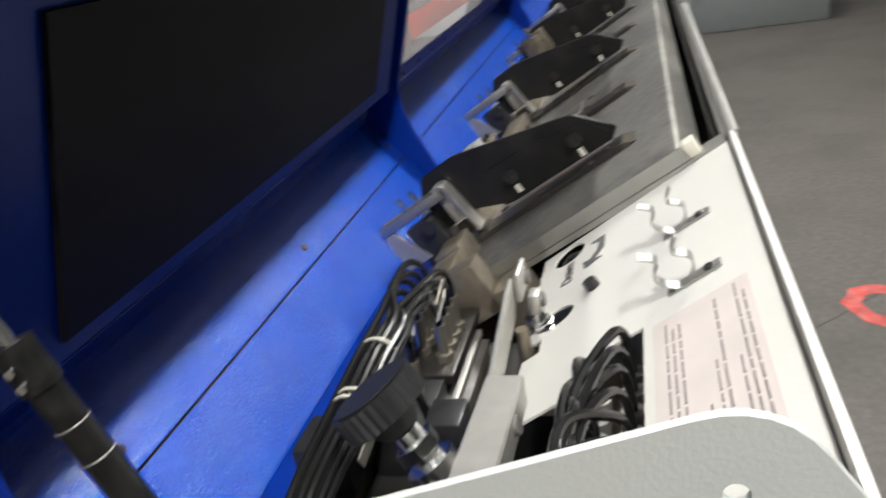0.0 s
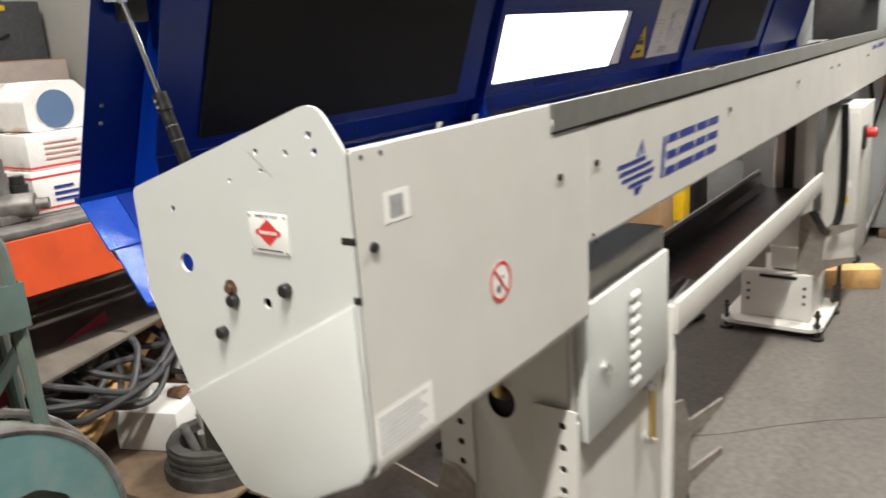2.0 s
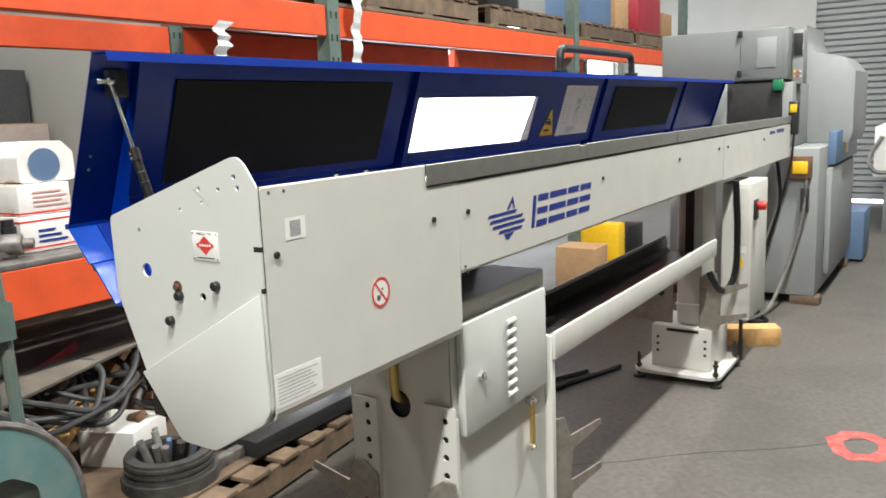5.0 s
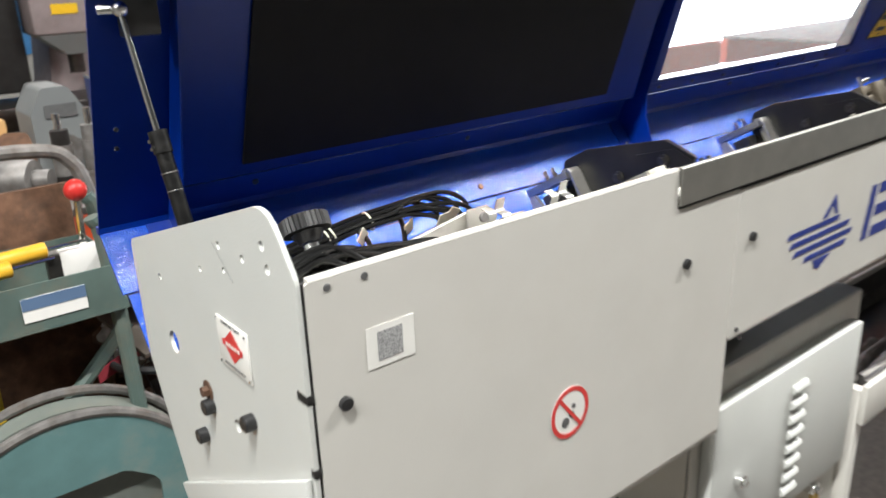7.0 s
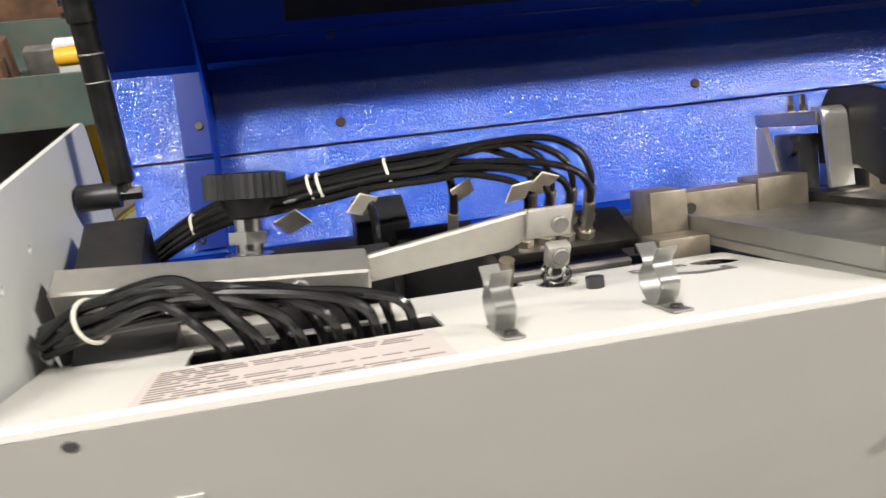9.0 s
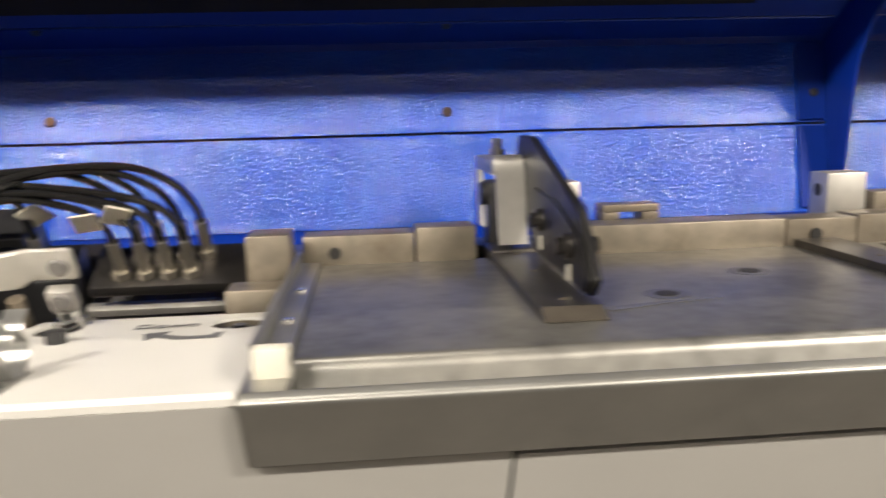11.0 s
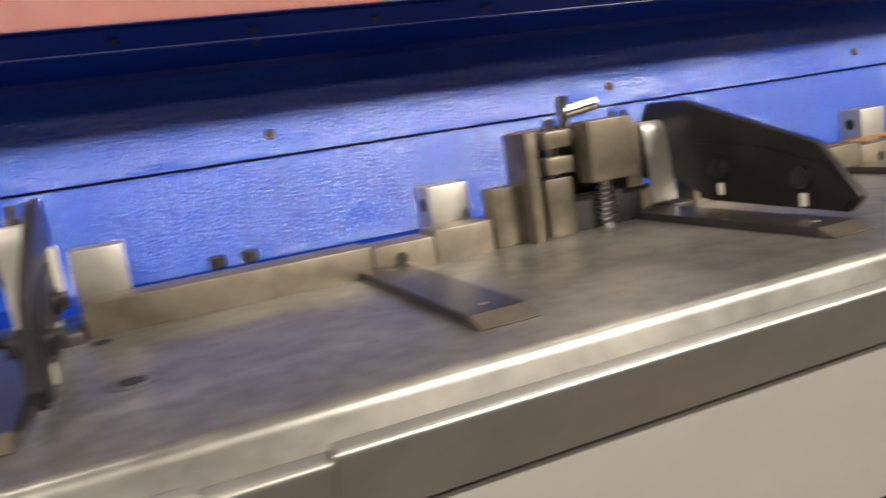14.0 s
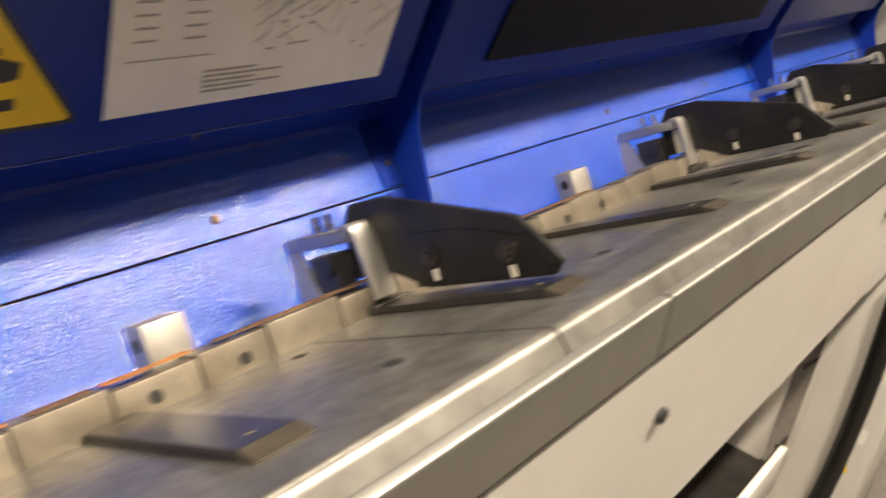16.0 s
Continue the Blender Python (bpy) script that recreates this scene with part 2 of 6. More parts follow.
def ring(bm, c, axis, r, thick, n=40, k=10):
    """A torus round an axis."""
    turn = Vector(axis).to_track_quat("Z", "Y")
    vs = [[bm.verts.new(Vector(c) + turn @ Vector(((r + thick * math.cos(b)) * math.cos(a), (r + thick * math.cos(b)) * math.sin(a), thick * math.sin(b))))
           for b in (2 * math.pi * j / k for j in range(k))] for a in (2 * math.pi * i / n for i in range(n))]
    for i in range(n):
        for j in range(k):
            bm.faces.new((vs[i][j], vs[(i + 1) % n][j], vs[(i + 1) % n][(j + 1) % k], vs[i][(j + 1) % k]))
    return bm


def smooth_line(points, steps=8):
    """A curve through the points (Catmull-Rom)."""
    p = [Vector(q) for q in points]
    p = [2 * p[0] - p[1]] + p + [2 * p[-1] - p[-2]]
    out = []
    for i in range(1, len(p) - 2):
        for k in range(steps):
            t = k / steps
            a, b, c, d = p[i - 1], p[i], p[i + 1], p[i + 2]
            out.append(0.5 * (2 * b + (c - a) * t + (2 * a - 5 * b + 4 * c - d) * t * t + (3 * b - a - 3 * c + d) * t ** 3))
    out.append(p[-2])
    return out


def tube(bm, points, r, n=8, steps=8):
    pts = smooth_line(points, steps) if steps else [Vector(q) for q in points]
    rows, up = [], None
    for i, p in enumerate(pts):
        d = (pts[min(i + 1, len(pts) - 1)] - pts[max(i - 1, 0)]).normalized()
        if up is None:
            up = d.orthogonal().normalized()
        up = (up - d * up.dot(d)).normalized()
        side = d.cross(up)
        rows.append([bm.verts.new(p + r * (math.cos(a) * up + math.sin(a) * side)) for a in (2 * math.pi * j / n for j in range(n))])
    for a, b in zip(rows, rows[1:]):
        for j in range(n):
            bm.faces.new((a[j], a[(j + 1) % n], b[(j + 1) % n], b[j]))
    bm.faces.new(rows[0][::-1])
    bm.faces.new(rows[-1])
    return bm


def strip(bm, points, across, width, thick=0.0012, steps=6):
    """A bent flat strip: it follows the points and is wide along across."""
    pts = smooth_line(points, steps)
    across = Vector(across).normalized()
    rows = []
    for i, p in enumerate(pts):
        d = (pts[min(i + 1, len(pts) - 1)] - pts[max(i - 1, 0)]).normalized()
        nrm = d.cross(across).normalized()
        rows.append([bm.verts.new(p + across * a * width / 2 + nrm * b * thick / 2) for a, b in ((-1, -1), (1, -1), (1, 1), (-1, 1))])
    for a, b in zip(rows, rows[1:]):
        for j in range(4):
            bm.faces.new((a[j], a[(j + 1) % 4], b[(j + 1) % 4], b[j]))
    bm.faces.new(rows[0][::-1])
    bm.faces.new(rows[-1])
    return bm


def holed(bm, poly, holes, put, thick, n=20):
    """A sheet of that outline with round holes (x, y, r); put(u, v, w) gives places."""
    edges = []
    loops = [poly] + [[(hx + hr * math.cos(2 * math.pi * i / n), hy + hr * math.sin(2 * math.pi * i / n)) for i in range(n)] for hx, hy, hr in holes]
    for loop in loops:
        vs = [bm.verts.new(put(u, v, 0)) for u, v in loop]
        edges += [bm.edges.new((vs[i], vs[(i + 1) % len(vs)])) for i in range(len(vs))]
    faces = [g for g in bmesh.ops.triangle_fill(bm, use_beauty=True, edges=edges)["geom"] if isinstance(g, bmesh.types.BMFace)]
    r = bmesh.ops.extrude_face_region(bm, geom=faces)
    d = Vector(put(0, 0, thick)) - Vector(put(0, 0, 0))
    for v in (g for g in r["geom"] if isinstance(g, bmesh.types.BMVert)):
        v.co += d
    bmesh.ops.recalc_face_normals(bm, faces=bm.faces[:])
    return bm


def rounded(poly, radii, n=6):
    """The outline with its corners rounded."""
    out = []
    k = len(poly)
    for i in range(k):
        p, a, b = Vector(poly[i]), Vector(poly[i - 1]), Vector(poly[(i + 1) % k])
        r = radii[i] if isinstance(radii, (list, tuple)) else radii
        if r <= 0:
            out.append(tuple(p))
            continue
        u, v = (a - p).normalized(), (b - p).normalized()
        half = u.angle(v) / 2
        cut = min(r / math.tan(half), 0.45 * (a - p).length, 0.45 * (b - p).length)
        p0, p1 = p + u * cut, p + v * cut
        for j in range(n + 1):
            t = j / n
            out.append(tuple((1 - t) ** 2 * p0 + 2 * t * (1 - t) * p + t * t * p1))
    return out


WORLD_OF = {}


def thing(name, at, label, category, group="", kind=""):
    ob = new(name)
    ob.empty_display_size = 0.1
    ob.location = at
    WORLD_OF[ob] = Matrix.Translation(at)
    return tagged(ob, label, category, group, kind)


def mesh_of(name, bm, material, smooth=True):
    me = bpy.data.meshes.new(name)
    bm.to_mesh(me)
    bm.free()
    me.materials.append(material)
    if smooth:
        me.shade_smooth()
        me.set_sharp_from_angle(angle=radians(32))
    return me


def part(name, bm, material, parent=None, label="", at=None):
    """One mesh object under a thing or a part; bm may be a mesh that several share, put at the pose at."""
    me = bm if isinstance(bm, bpy.types.Mesh) else mesh_of(name, bm, material)
    ob = new(name, me)
    at = at or Matrix.Identity(4)
    if parent:
        ob.parent = parent
        ob.matrix_parent_inverse = WORLD_OF[parent].inverted()
    ob.matrix_basis = at
    WORLD_OF[ob] = at
    if label:
        tagged(ob, label)
    return ob


def single(name, bm, material, label, category, group="", kind=""):
    return tagged(part(name, bm, material), label, category, group, kind)


def B():
    return bmesh.new()


def bolt_mesh(name, r, h, material, socket=True):
    """A cap screw along +z from the origin."""
    bm = B()
    cyl(bm, (0, 0, -0.002), (0, 0, h), r, 14)
    soften(bm, r * 0.15, 1)
    if socket:
        cyl(bm, (0, 0, h - 0.0004), (0, 0, h + 0.0003), r * 0.5, 6)
    return mesh_of(name, bm, material)


def facing(p, d):
    """A pose at p whose z points along d."""
    return Matrix.Translation(p) @ Vector(d).to_track_quat("Z", "Y").to_matrix().to_4x4()


def words(text, size, m, material, parent, name="writing"):
    """Writing as a thin mesh in the built-in font, centred at the pose m."""
    cu = bpy.data.curves.new(name, "FONT")
    cu.body, cu.size, cu.extrude, cu.align_x, cu.align_y = text, size, 0.0002, "CENTER", "CENTER"
    tmp = bpy.data.objects.new(name, cu)
    me = bpy.data.meshes.new_from_object(tmp)
    bpy.data.objects.remove(tmp)
    me.materials.append(material)
    return part(name, me, material, parent, at=m)


# places on the tray: x, s down the slope, h off it
C30, S30 = math.cos(radians(30)), 0.5


def T(x, s, h=0.0):
    return Vector((x, s * C30 + h * S30, 1.24 - s * S30 + h * C30))


TM = Matrix(((1, 0, 0, 0), (0, C30, S30, 0), (0, -S30, C30, 1.24), (0, 0, 0, 1)))


# ---- the room ----
bm = B()
box(bm, -9, 10.4, -9, 6.9, -0.2, 0)
floor = tagged(part("floor", bm, CONCRETE), "worn grey concrete workshop floor with cracks and stains", "floor", kind="structure")
bm = B()
box(bm, -9, 10.4, -9, 6.9, 5.0, 5.2)
tagged(part("ceiling", bm, CEIL), "grey workshop ceiling", "ceiling", kind="structure")


def loops_sheet(bm, loops, put, thick):
    """A sheet with an outline and openings, each a list of points."""
    edges = []
    for loop in loops:
        vs = [bm.verts.new(put(u, v, 0)) for u, v in loop]
        edges += [bm.edges.new((vs[i], vs[(i + 1) % len(vs)])) for i in range(len(vs))]
    faces = [g for g in bmesh.ops.triangle_fill(bm, use_beauty=True, edges=edges)["geom"] if isinstance(g, bmesh.types.BMFace)]
    r = bmesh.ops.extrude_face_region(bm, geom=faces)
    d = Vector(put(0, 0, thick)) - Vector(put(0, 0, 0))
    for v in (g for g in r["geom"] if isinstance(g, bmesh.types.BMVert)):
        v.co += d
    bmesh.ops.recalc_face_normals(bm, faces=bm.faces[:])
    return bm


def rect(a, b, c, d):
    return [(a, c), (b, c), (b, d), (a, d)]


WINDOWS = [(3.3, 10.2)]
bm = B()
loops_sheet(bm, [rect(3.2, 10.4, 0, 5)] + [rect(a, b, 0.5, 2.35) for a, b in WINDOWS], lambda u, v, w: (u, 3.3 + w, v), 0.2)
tagged(part("wall_north", bm, WALL), "white painted block wall with daylight windows", "wall", kind="structure")
bm = B()
box(bm, -9, 3.2, 6.7, 6.9, 0, 5)
wall_back = tagged(part("wall_far", bm, WALL), "white painted far wall with a blue band", "wall", kind="structure")
bm = B()
box(bm, 3.2, 3.4, 3.501, 6.699, 0, 5)
tagged(part("wall_partition", bm, WALL), "white painted partition wall", "wall", kind="structure")
bm = B()
box(bm, -8.99, 3.19, 6.692, 6.6995, 0.9, 1.56)
part("painted_band", bm, mat("sky_blue_wall_paint", (0.05, 0.20, 0.45), 0.6, scale=6, amount=0.08), wall_back, "blue painted band on the wall")
for i, (a, b) in enumerate(WINDOWS):
    w = thing(f"window_{i + 1}", (a, 3.4, 0.5), "bright overexposed daylight window in a white wall", "window", kind="structure")
    bm = B()
    for u in (a, b - 0.04):
        box(bm, u, u + 0.04, 3.35, 3.4, 0.5, 2.35)
    for v in (0.5, 2.31):
        box(bm, a + 0.041, b - 0.041, 3.355, 3.395, v, v + 0.04)
    part("window_frame", bm, WALL, w)
    bm = B()
    box(bm, a, b, 3.47, 3.48, 0.5, 2.35)
    part("pane", bm, DAYLIGHT, w)
bm = B()
box(bm, -9.2, -9, -9, 6.9, 0, 5)
tagged(part("wall_west", bm, WALL), "white painted workshop wall", "wall", kind="structure")
bm = B()
box(bm, -9, 10.4, -9.2, -9, 0, 5)
tagged(part("wall_south", bm, WALL), "white painted workshop wall", "wall", kind="structure")
bm = B()
box(bm, 10.4, 10.6, 0.75, 3.5, 0, 5)
box(bm, 10.4, 10.6, -9, -4.2, 0, 5)
box(bm, 10.4, 10.6, -4.2, 0.75, 3.2, 5)
tagged(part("wall_east", bm, WALL), "white painted workshop wall with a shutter opening", "wall", kind="structure")
shutter = thing("door_1", (10.42, -4.2, 0), "closed grey steel roller shutter with daylight under it", "door", kind="structure")
bm = B()
solid(bm, [(10.44, -4.2, 0), (10.41, -4.2, 0.015), (10.41, -4.2, 0.06), (10.44, -4.2, 0.074)], [(10.44, 0.75, 0), (10.41, 0.75, 0.015), (10.41, 0.75, 0.06), (10.44, 0.75, 0.074)])
slat_mesh = mesh_of("slat", bm, MACHINE)
for i in range(41):
    part("slat", slat_mesh, MACHINE, shutter, at=Matrix.Translation((0, 0, 0.05 + 0.077 * i)))
bm = B()
box(bm, 10.5, 10.52, -4.2, 0.75, 0.0, 0.05)
part("daylight_gap", bm, DAYLIGHT, shutter)
bm = B()
box(bm, 10.5, 10.55, -4.2, 0.75, 0.06, 3.2)
part("backing", bm, MACHINE2, shutter)
# Housings for every lamp, the added fill lights too; none is in view.
for lx, ly, lw in LAMPS:
    f = thing("unseen_ceiling_light", (lx, ly, 4.6), "long white ceiling fixture, unseen, placed to light the hall", "light", "workshop ceiling lights")
    bm = B()
    prism(bm, [(ly - 0.16, 4.6), (ly + 0.16, 4.6), (ly + 0.1, 4.7), (ly - 0.1, 4.7)], "x", lx - 0.68, lx + 0.68)
    part("housing", bm, WALL, f)
    for k in (-1, 1):
        bm = B()
        cyl(bm, (lx + k * 0.5, ly, 4.7), (lx + k * 0.5, ly, 5.0), 0.006, 8)
        part("hanger", bm, MACHINE2, f)


# ---- the bar feeder ----
feeder = thing("bar_feeder", (0, 0.2, 0), "long cream-white bar feeder machine with an open blue lid", "bar feeder")

# end plate with its holes
bm = B()
plate = rounded([(0.388, 1.179), (0.036, 1.293), (0.0, 1.24), (0.0, 0.868), (0.018, 0.845), (0.145, 0.773), (0.233, 0.774), (0.326, 0.889), (0.388, 1.034)],
                [0.015, 0.035, 0.02, 0.02, 0.03, 0.04, 0.03, 0.0, 0.02])
HOLES = [(0.306, 1.157, 0.004), (0.294, 1.085, 0.013), (0.148, 1.049, 0.007), (0.136, 1.235, 0.004), (0.088, 1.235, 0.004), (0.049, 1.256, 0.0045), (0.043, 1.238, 0.0045), (0.187, 1.199, 0.003), (0.131, 1.213, 0.003)]
holed(bm, plate, HOLES, lambda u, v, w: (w - 0.0045, u, v), 0.004)
end_plate = part("end_plate", bm, LIGHT, feeder, "pale grey end plate with drilled holes and scratches")
bm = B()
prism(bm, rounded([(0.004, 1.068), (0.0, 0.868), (0.018, 0.843), (0.145, 0.771), (0.234, 0.772), (0.33, 0.889)], [0, 0.02, 0.03, 0.04, 0.03, 0]), "x", -0.0115, -0.0052)
soften(bm, 0.0022, 2)
part("lower_cover", bm, LIGHT, end_plate)
bm = B()
prism(bm, [(0.146, 1.233), (0.149, 1.235), (0.114, 1.208), (0.112, 1.206)], "x", -0.0049, -0.0046)
part("scratch", bm, PRINT, end_plate)
sock = bolt_mesh("socket_screw", 0.0082, 0.010, BLACK)
for y, z in ((0.207, 1.046), (0.237, 0.998), (0.110, 1.072)):
    part("socket_screw", sock, BLACK, end_plate, "black socket head screw", at=facing((-0.005, y, z), (-1, 0, 0)))
bm = B()
cyl(bm, (-0.006, 0.212, 1.061), (-0.0048, 0.212, 1.061), 0.011, 20)
cyl(bm, (-0.012, 0.212, 1.061), (-0.006, 0.212, 1.061), 0.006, 6)
part("nut", bm, RUST, end_plate, "rusty nut in a dark hole")
# maker's plate
bm = B()
box(bm, -0.0065, -0.0047, 0.097, 0.161, 1.114, 1.163, 0.0004)
mp = part("name_plate", bm, LABEL, end_plate, "white metal name plate with a red diamond")
bm = B()
prism(bm, [(0.129, 1.1235), (0.109, 1.140), (0.129, 1.1565), (0.149, 1.140)], "x", -0.0069, -0.0066)
part("diamond", bm, REDPRINT, mp)
bm = B()
prism(bm, rounded([(0.150, 1.1365), (0.108, 1.1365), (0.108, 1.1435), (0.150, 1.1435)], 0.003, 3), "x", -0.0071, -0.00695)
part("lettering_bar", bm, REDPRINT, mp)
bm = B()
for i in range(5):
    box(bm, -0.0074, -0.00715, 0.1145 + i * 0.006, 0.1185 + i * 0.006, 1.138, 1.142)
part("lettering_block", bm, LABEL, mp)
words("MADE IN ITALY", 0.0055, Matrix.Translation((-0.0068, 0.129, 1.1597)) @ pose(0, 0, 0, 90, 0, -90), PRINT, mp)
bm = B()
box(bm, -0.0069, -0.0066, 0.108, 0.150, 1.1175, 1.1195)
part("print_line", bm, PRINT, mp)
for y in (0.1, 0.158):
    for z in (1.117, 1.16):
        part("rivet", bolt_mesh("rivet", 0.0016, 0.001, CHROME, False), CHROME, mp, at=facing((-0.0065, y, z), (-1, 0, 0)))
# gap between end plate and front panel, its shade drawn as a dark strip
bm = B()
box(bm, -0.0002, 0.0027, 0.001, 0.02, 1.07, 1.236)
part("gap_shade", bm, DARK, feeder)
for z in (1.14, 1.072):
    bm = B()
    box(bm, -0.0049, 0.002, -0.0005, 0.016 if z > 1.1 else 0.006, z - 0.0045, z + 0.0045, 0.001)
    part("latch_slot", bm, DARK, end_plate)

# front panels
bm = B()
pz = rounded([(0.003, 0.862), (0.59, 0.862), (0.59, 1.192), (0.4655, 1.192), (0.4655, 1.236), (0.003, 1.236)], [0, 0.004, 0.002, 0.004, 0.004, 0.004])
loops_sheet(bm, [pz], lambda u, v, w: (u, w, v), 0.003)
panel1 = part("front_panel", bm, WHITE, feeder, "tall cream-white front panel with stickers and screws")
bm = B()
prism(bm, [(0.0, 0.8615), (0.0025, 0.853), (0.010, 0.846), (0.145, 0.774), (0.233, 0.776), (0.235, 0.779), (0.146, 0.777), (0.012, 0.849), (0.005, 0.855), (0.003, 0.8615)], "x", 0.004, 0.589)
part("under_sheet", bm, WHITE, feeder)
bm = B()
box(bm, 0.586, 0.589, 0.004, 0.2, 0.86, 1.05)
part("panel_return", bm, WHITE, feeder)
bm = B()
loops_sheet(bm, [rounded(rect(0.5925, 2.888, 0.992, 1.1895), 0.003)], lambda u, v, w: (u, w, v), 0.003)
box(bm, 0.5965, 2.888, 0.0035, 0.03, 0.9855, 0.9885)
prism(bm, [(0.0, 0.9915), (0.0035, 0.9855), (0.0035, 0.9885), (0.003, 0.9915)], "x", 0.5965, 2.888)
panel2 = part("front_panel", bm, WHITE, feeder, "long cream-white front panel with a dark blue emblem")
bm = B()
loops_sheet(bm, [rounded(rect(2.894, 4.53, 0.985, 1.1895), 0.003)], lambda u, v, w: (u, w, v), 0.003)
box(bm, 4.527, 4.53, 0.0035, 0.42, 0.985, 1.1895)
panel3 = part("front_panel", bm, WHITE, feeder, "cream-white front panel at the lathe end")
# screws on the panels
scr = bolt_mesh("panel_screw", 0.0062, 0.004, BLACK)
scs = bolt_mesh("small_screw", 0.0032, 0.0012, BLACK)
for x, z, p in ((0.029, 1.126, panel1), (0.489, 1.123, panel1), (0.627, 1.123, panel2), (1.426, 1.126, panel2), (2.21, 1.13, panel2), (2.80, 1.135, panel2), (2.96, 1.135, panel3), (3.75, 1.13, panel3)):
    part("panel_screw", scr, BLACK, p, "black panel screw", at=facing((x, -0.0005, z), (0, -1, 0)))
# Dark discs stand for two small holes, their shade put into the colour.
hole_disc = bolt_mesh("rivet", 0.0034, 0.0004, PRINT, False)
for x, z in ((0.022, 1.2285), (0.056, 1.2285)):
    part("rivet", hole_disc, PRINT, panel1, "small dark disc standing for a hole", at=facing((x, -0.0002, z), (0, -1, 0)))
for x, z, p in ((0.62, 0.985, panel2), (0.61, 1.0, panel2)):
    part("screw_hole", scs, DARK, p, at=facing((x, -0.001, z), (0, -1, 0)))
# stickers
bm = B()
box(bm, 0.053, 0.101, -0.0006, -0.0002, 1.146, 1.183)
part("sticker", bm, LABEL, panel1, "white rectangular sticker with grey print")
bm = B()
box(bm, 0.0635, 0.0885, -0.0009, -0.0007, 1.1515, 1.1775)
part("print_block", bm, mat("grey_dot_print", (0.33, 0.33, 0.33), 0.5, scale=900, amount=0.9), panel1)
ring_pts = lambda r: [(0.297 + r * math.cos(2 * math.pi * i / 40), 1.007 + r * 1.05 * math.sin(2 * math.pi * i / 40)) for i in range(40)]
bm = B()
loops_sheet(bm, [ring_pts(0.0285), ring_pts(0.0235)], lambda u, v, w: (u, w - 0.001, v), 0.0003)
loops_sheet(bm, [[(0.2785, 1.026), (0.2815, 1.029), (0.3155, 0.988), (0.3125, 0.985)]], lambda u, v, w: (u, w - 0.0012, v), 0.0003)
bm2 = B()
loops_sheet(bm2, [ring_pts(0.029)], lambda u, v, w: (u, w - 0.0006, v), 0.0003)
sign = part("round_sign", bm2, LABEL, panel1, "round white sticker with a red prohibition ring")
part("red_ring", bm, REDPRINT, sign)
bm = B()
for cx, cz, r in ((0.290, 0.997, 0.006), (0.299, 1.004, 0.004), (0.302, 1.013, 0.003)):
    cyl(bm, (cx, -0.0011, cz), (cx, -0.0008, cz), r, 9)
part("pictogram", bm, PRINT, sign)
bm = B()
box(bm, 0.004, 0.118, -0.0006, -0.0002, 0.869, 0.928)
lab = part("instruction_label", bm, LABEL, panel1, "worn white paper label with fine grey print")
bm = B()
for i in range(8):
    box(bm, 0.010, 0.085 + 0.025 * ((i * 37) % 10) / 10, -0.0009, -0.0007, 0.875 + i * 0.0062, 0.8775 + i * 0.0062)
part("print_line", bm, mat("pale_grey_print", (0.45, 0.45, 0.45), 0.5), lab)
# emblem: slanted bars, a spindle and a row of plain letter blocks
bm = B()
E0 = lambda u, v, w: (u, w - 0.0008, v)
for i, (a, b) in enumerate(((0.722, 0.862), (0.730, 0.895), (0.742, 0.905), (0.772, 0.890))):
    z = 1.1005 - i * 0.0145
    loops_sheet(bm, [[(a, z), (b, z), (b - 0.006, z - 0.0075), (a - 0.006, z - 0.0075)]], E0, 0.0004)
loops_sheet(bm, [[(0.842, 1.134), (0.852, 1.104), (0.843, 1.104), (0.837, 1.120), (0.822, 1.104), (0.808, 1.104)]], E0, 0.0004)
loops_sheet(bm, [[(0.795, 1.046), (0.845, 1.046), (0.815, 1.030), (0.802, 1.032)]], E0, 0.0004)
part("emblem", bm, LOGO, panel2, "dark blue striped emblem")
lx = 0.938
for w in (0.022, 0.066, 0.110, 0.080, 0.082):
    bm = B()
    rows = [(1.040, 1.123)] if w < 0.03 else [(1.040, 1.0565), (1.0725, 1.089), (1.1065, 1.123)]
    for z0, z1 in rows:
        a, b = lx + (z0 - 1.040) * 0.2, lx + (z1 - 1.040) * 0.2
        loops_sheet(bm, [[(a, z0), (a + w - 0.004, z0), (b + w - 0.004, z1), (b, z1)]], E0, 0.0004)
    part("letter_block", bm, LOGO, panel2)
    lx += w + 0.006
bm = B()
loops_sheet(bm, [[(3.9, 1.150), (4.05, 1.150), (4.05, 1.168), (3.9, 1.168)]], E0, 0.0004)
loops_sheet(bm, [[(4.1, 1.150), (4.32, 1.150), (4.32, 1.172), (4.1, 1.172)]], E0, 0.0004)
part("lettering_bar", bm, LOGO, panel3, "small blue lettering bars")

# inner white cover sheet in front of the valves
bm = B()
wp = lambda u, v, w: (u, v + w * 0.5, 1.2335 - 0.628 * v + w * 0.8)
loops_sheet(bm, [[(0.006, 0.006), (0.4645, 0.006), (0.4645, 0.172), (0.305, 0.172), (0.305, 0.158), (0.285, 0.158), (0.285, 0.172), (0.2, 0.172), (0.2, 0.125), (0.006, 0.125)],
                 [(0.44 + 0.018 * math.cos(a), 0.146 + 0.014 * math.sin(a)) for a in (2 * math.pi * i / 20 for i in range(20))],
                 [(0.326 + 0.014 * math.cos(a), 0.150 + 0.016 * math.sin(a)) for a in (2 * math.pi * i / 20 for i in range(20))],
                 rect(0.09, 0.232, 0.080, 0.118)], wp, 0.002)
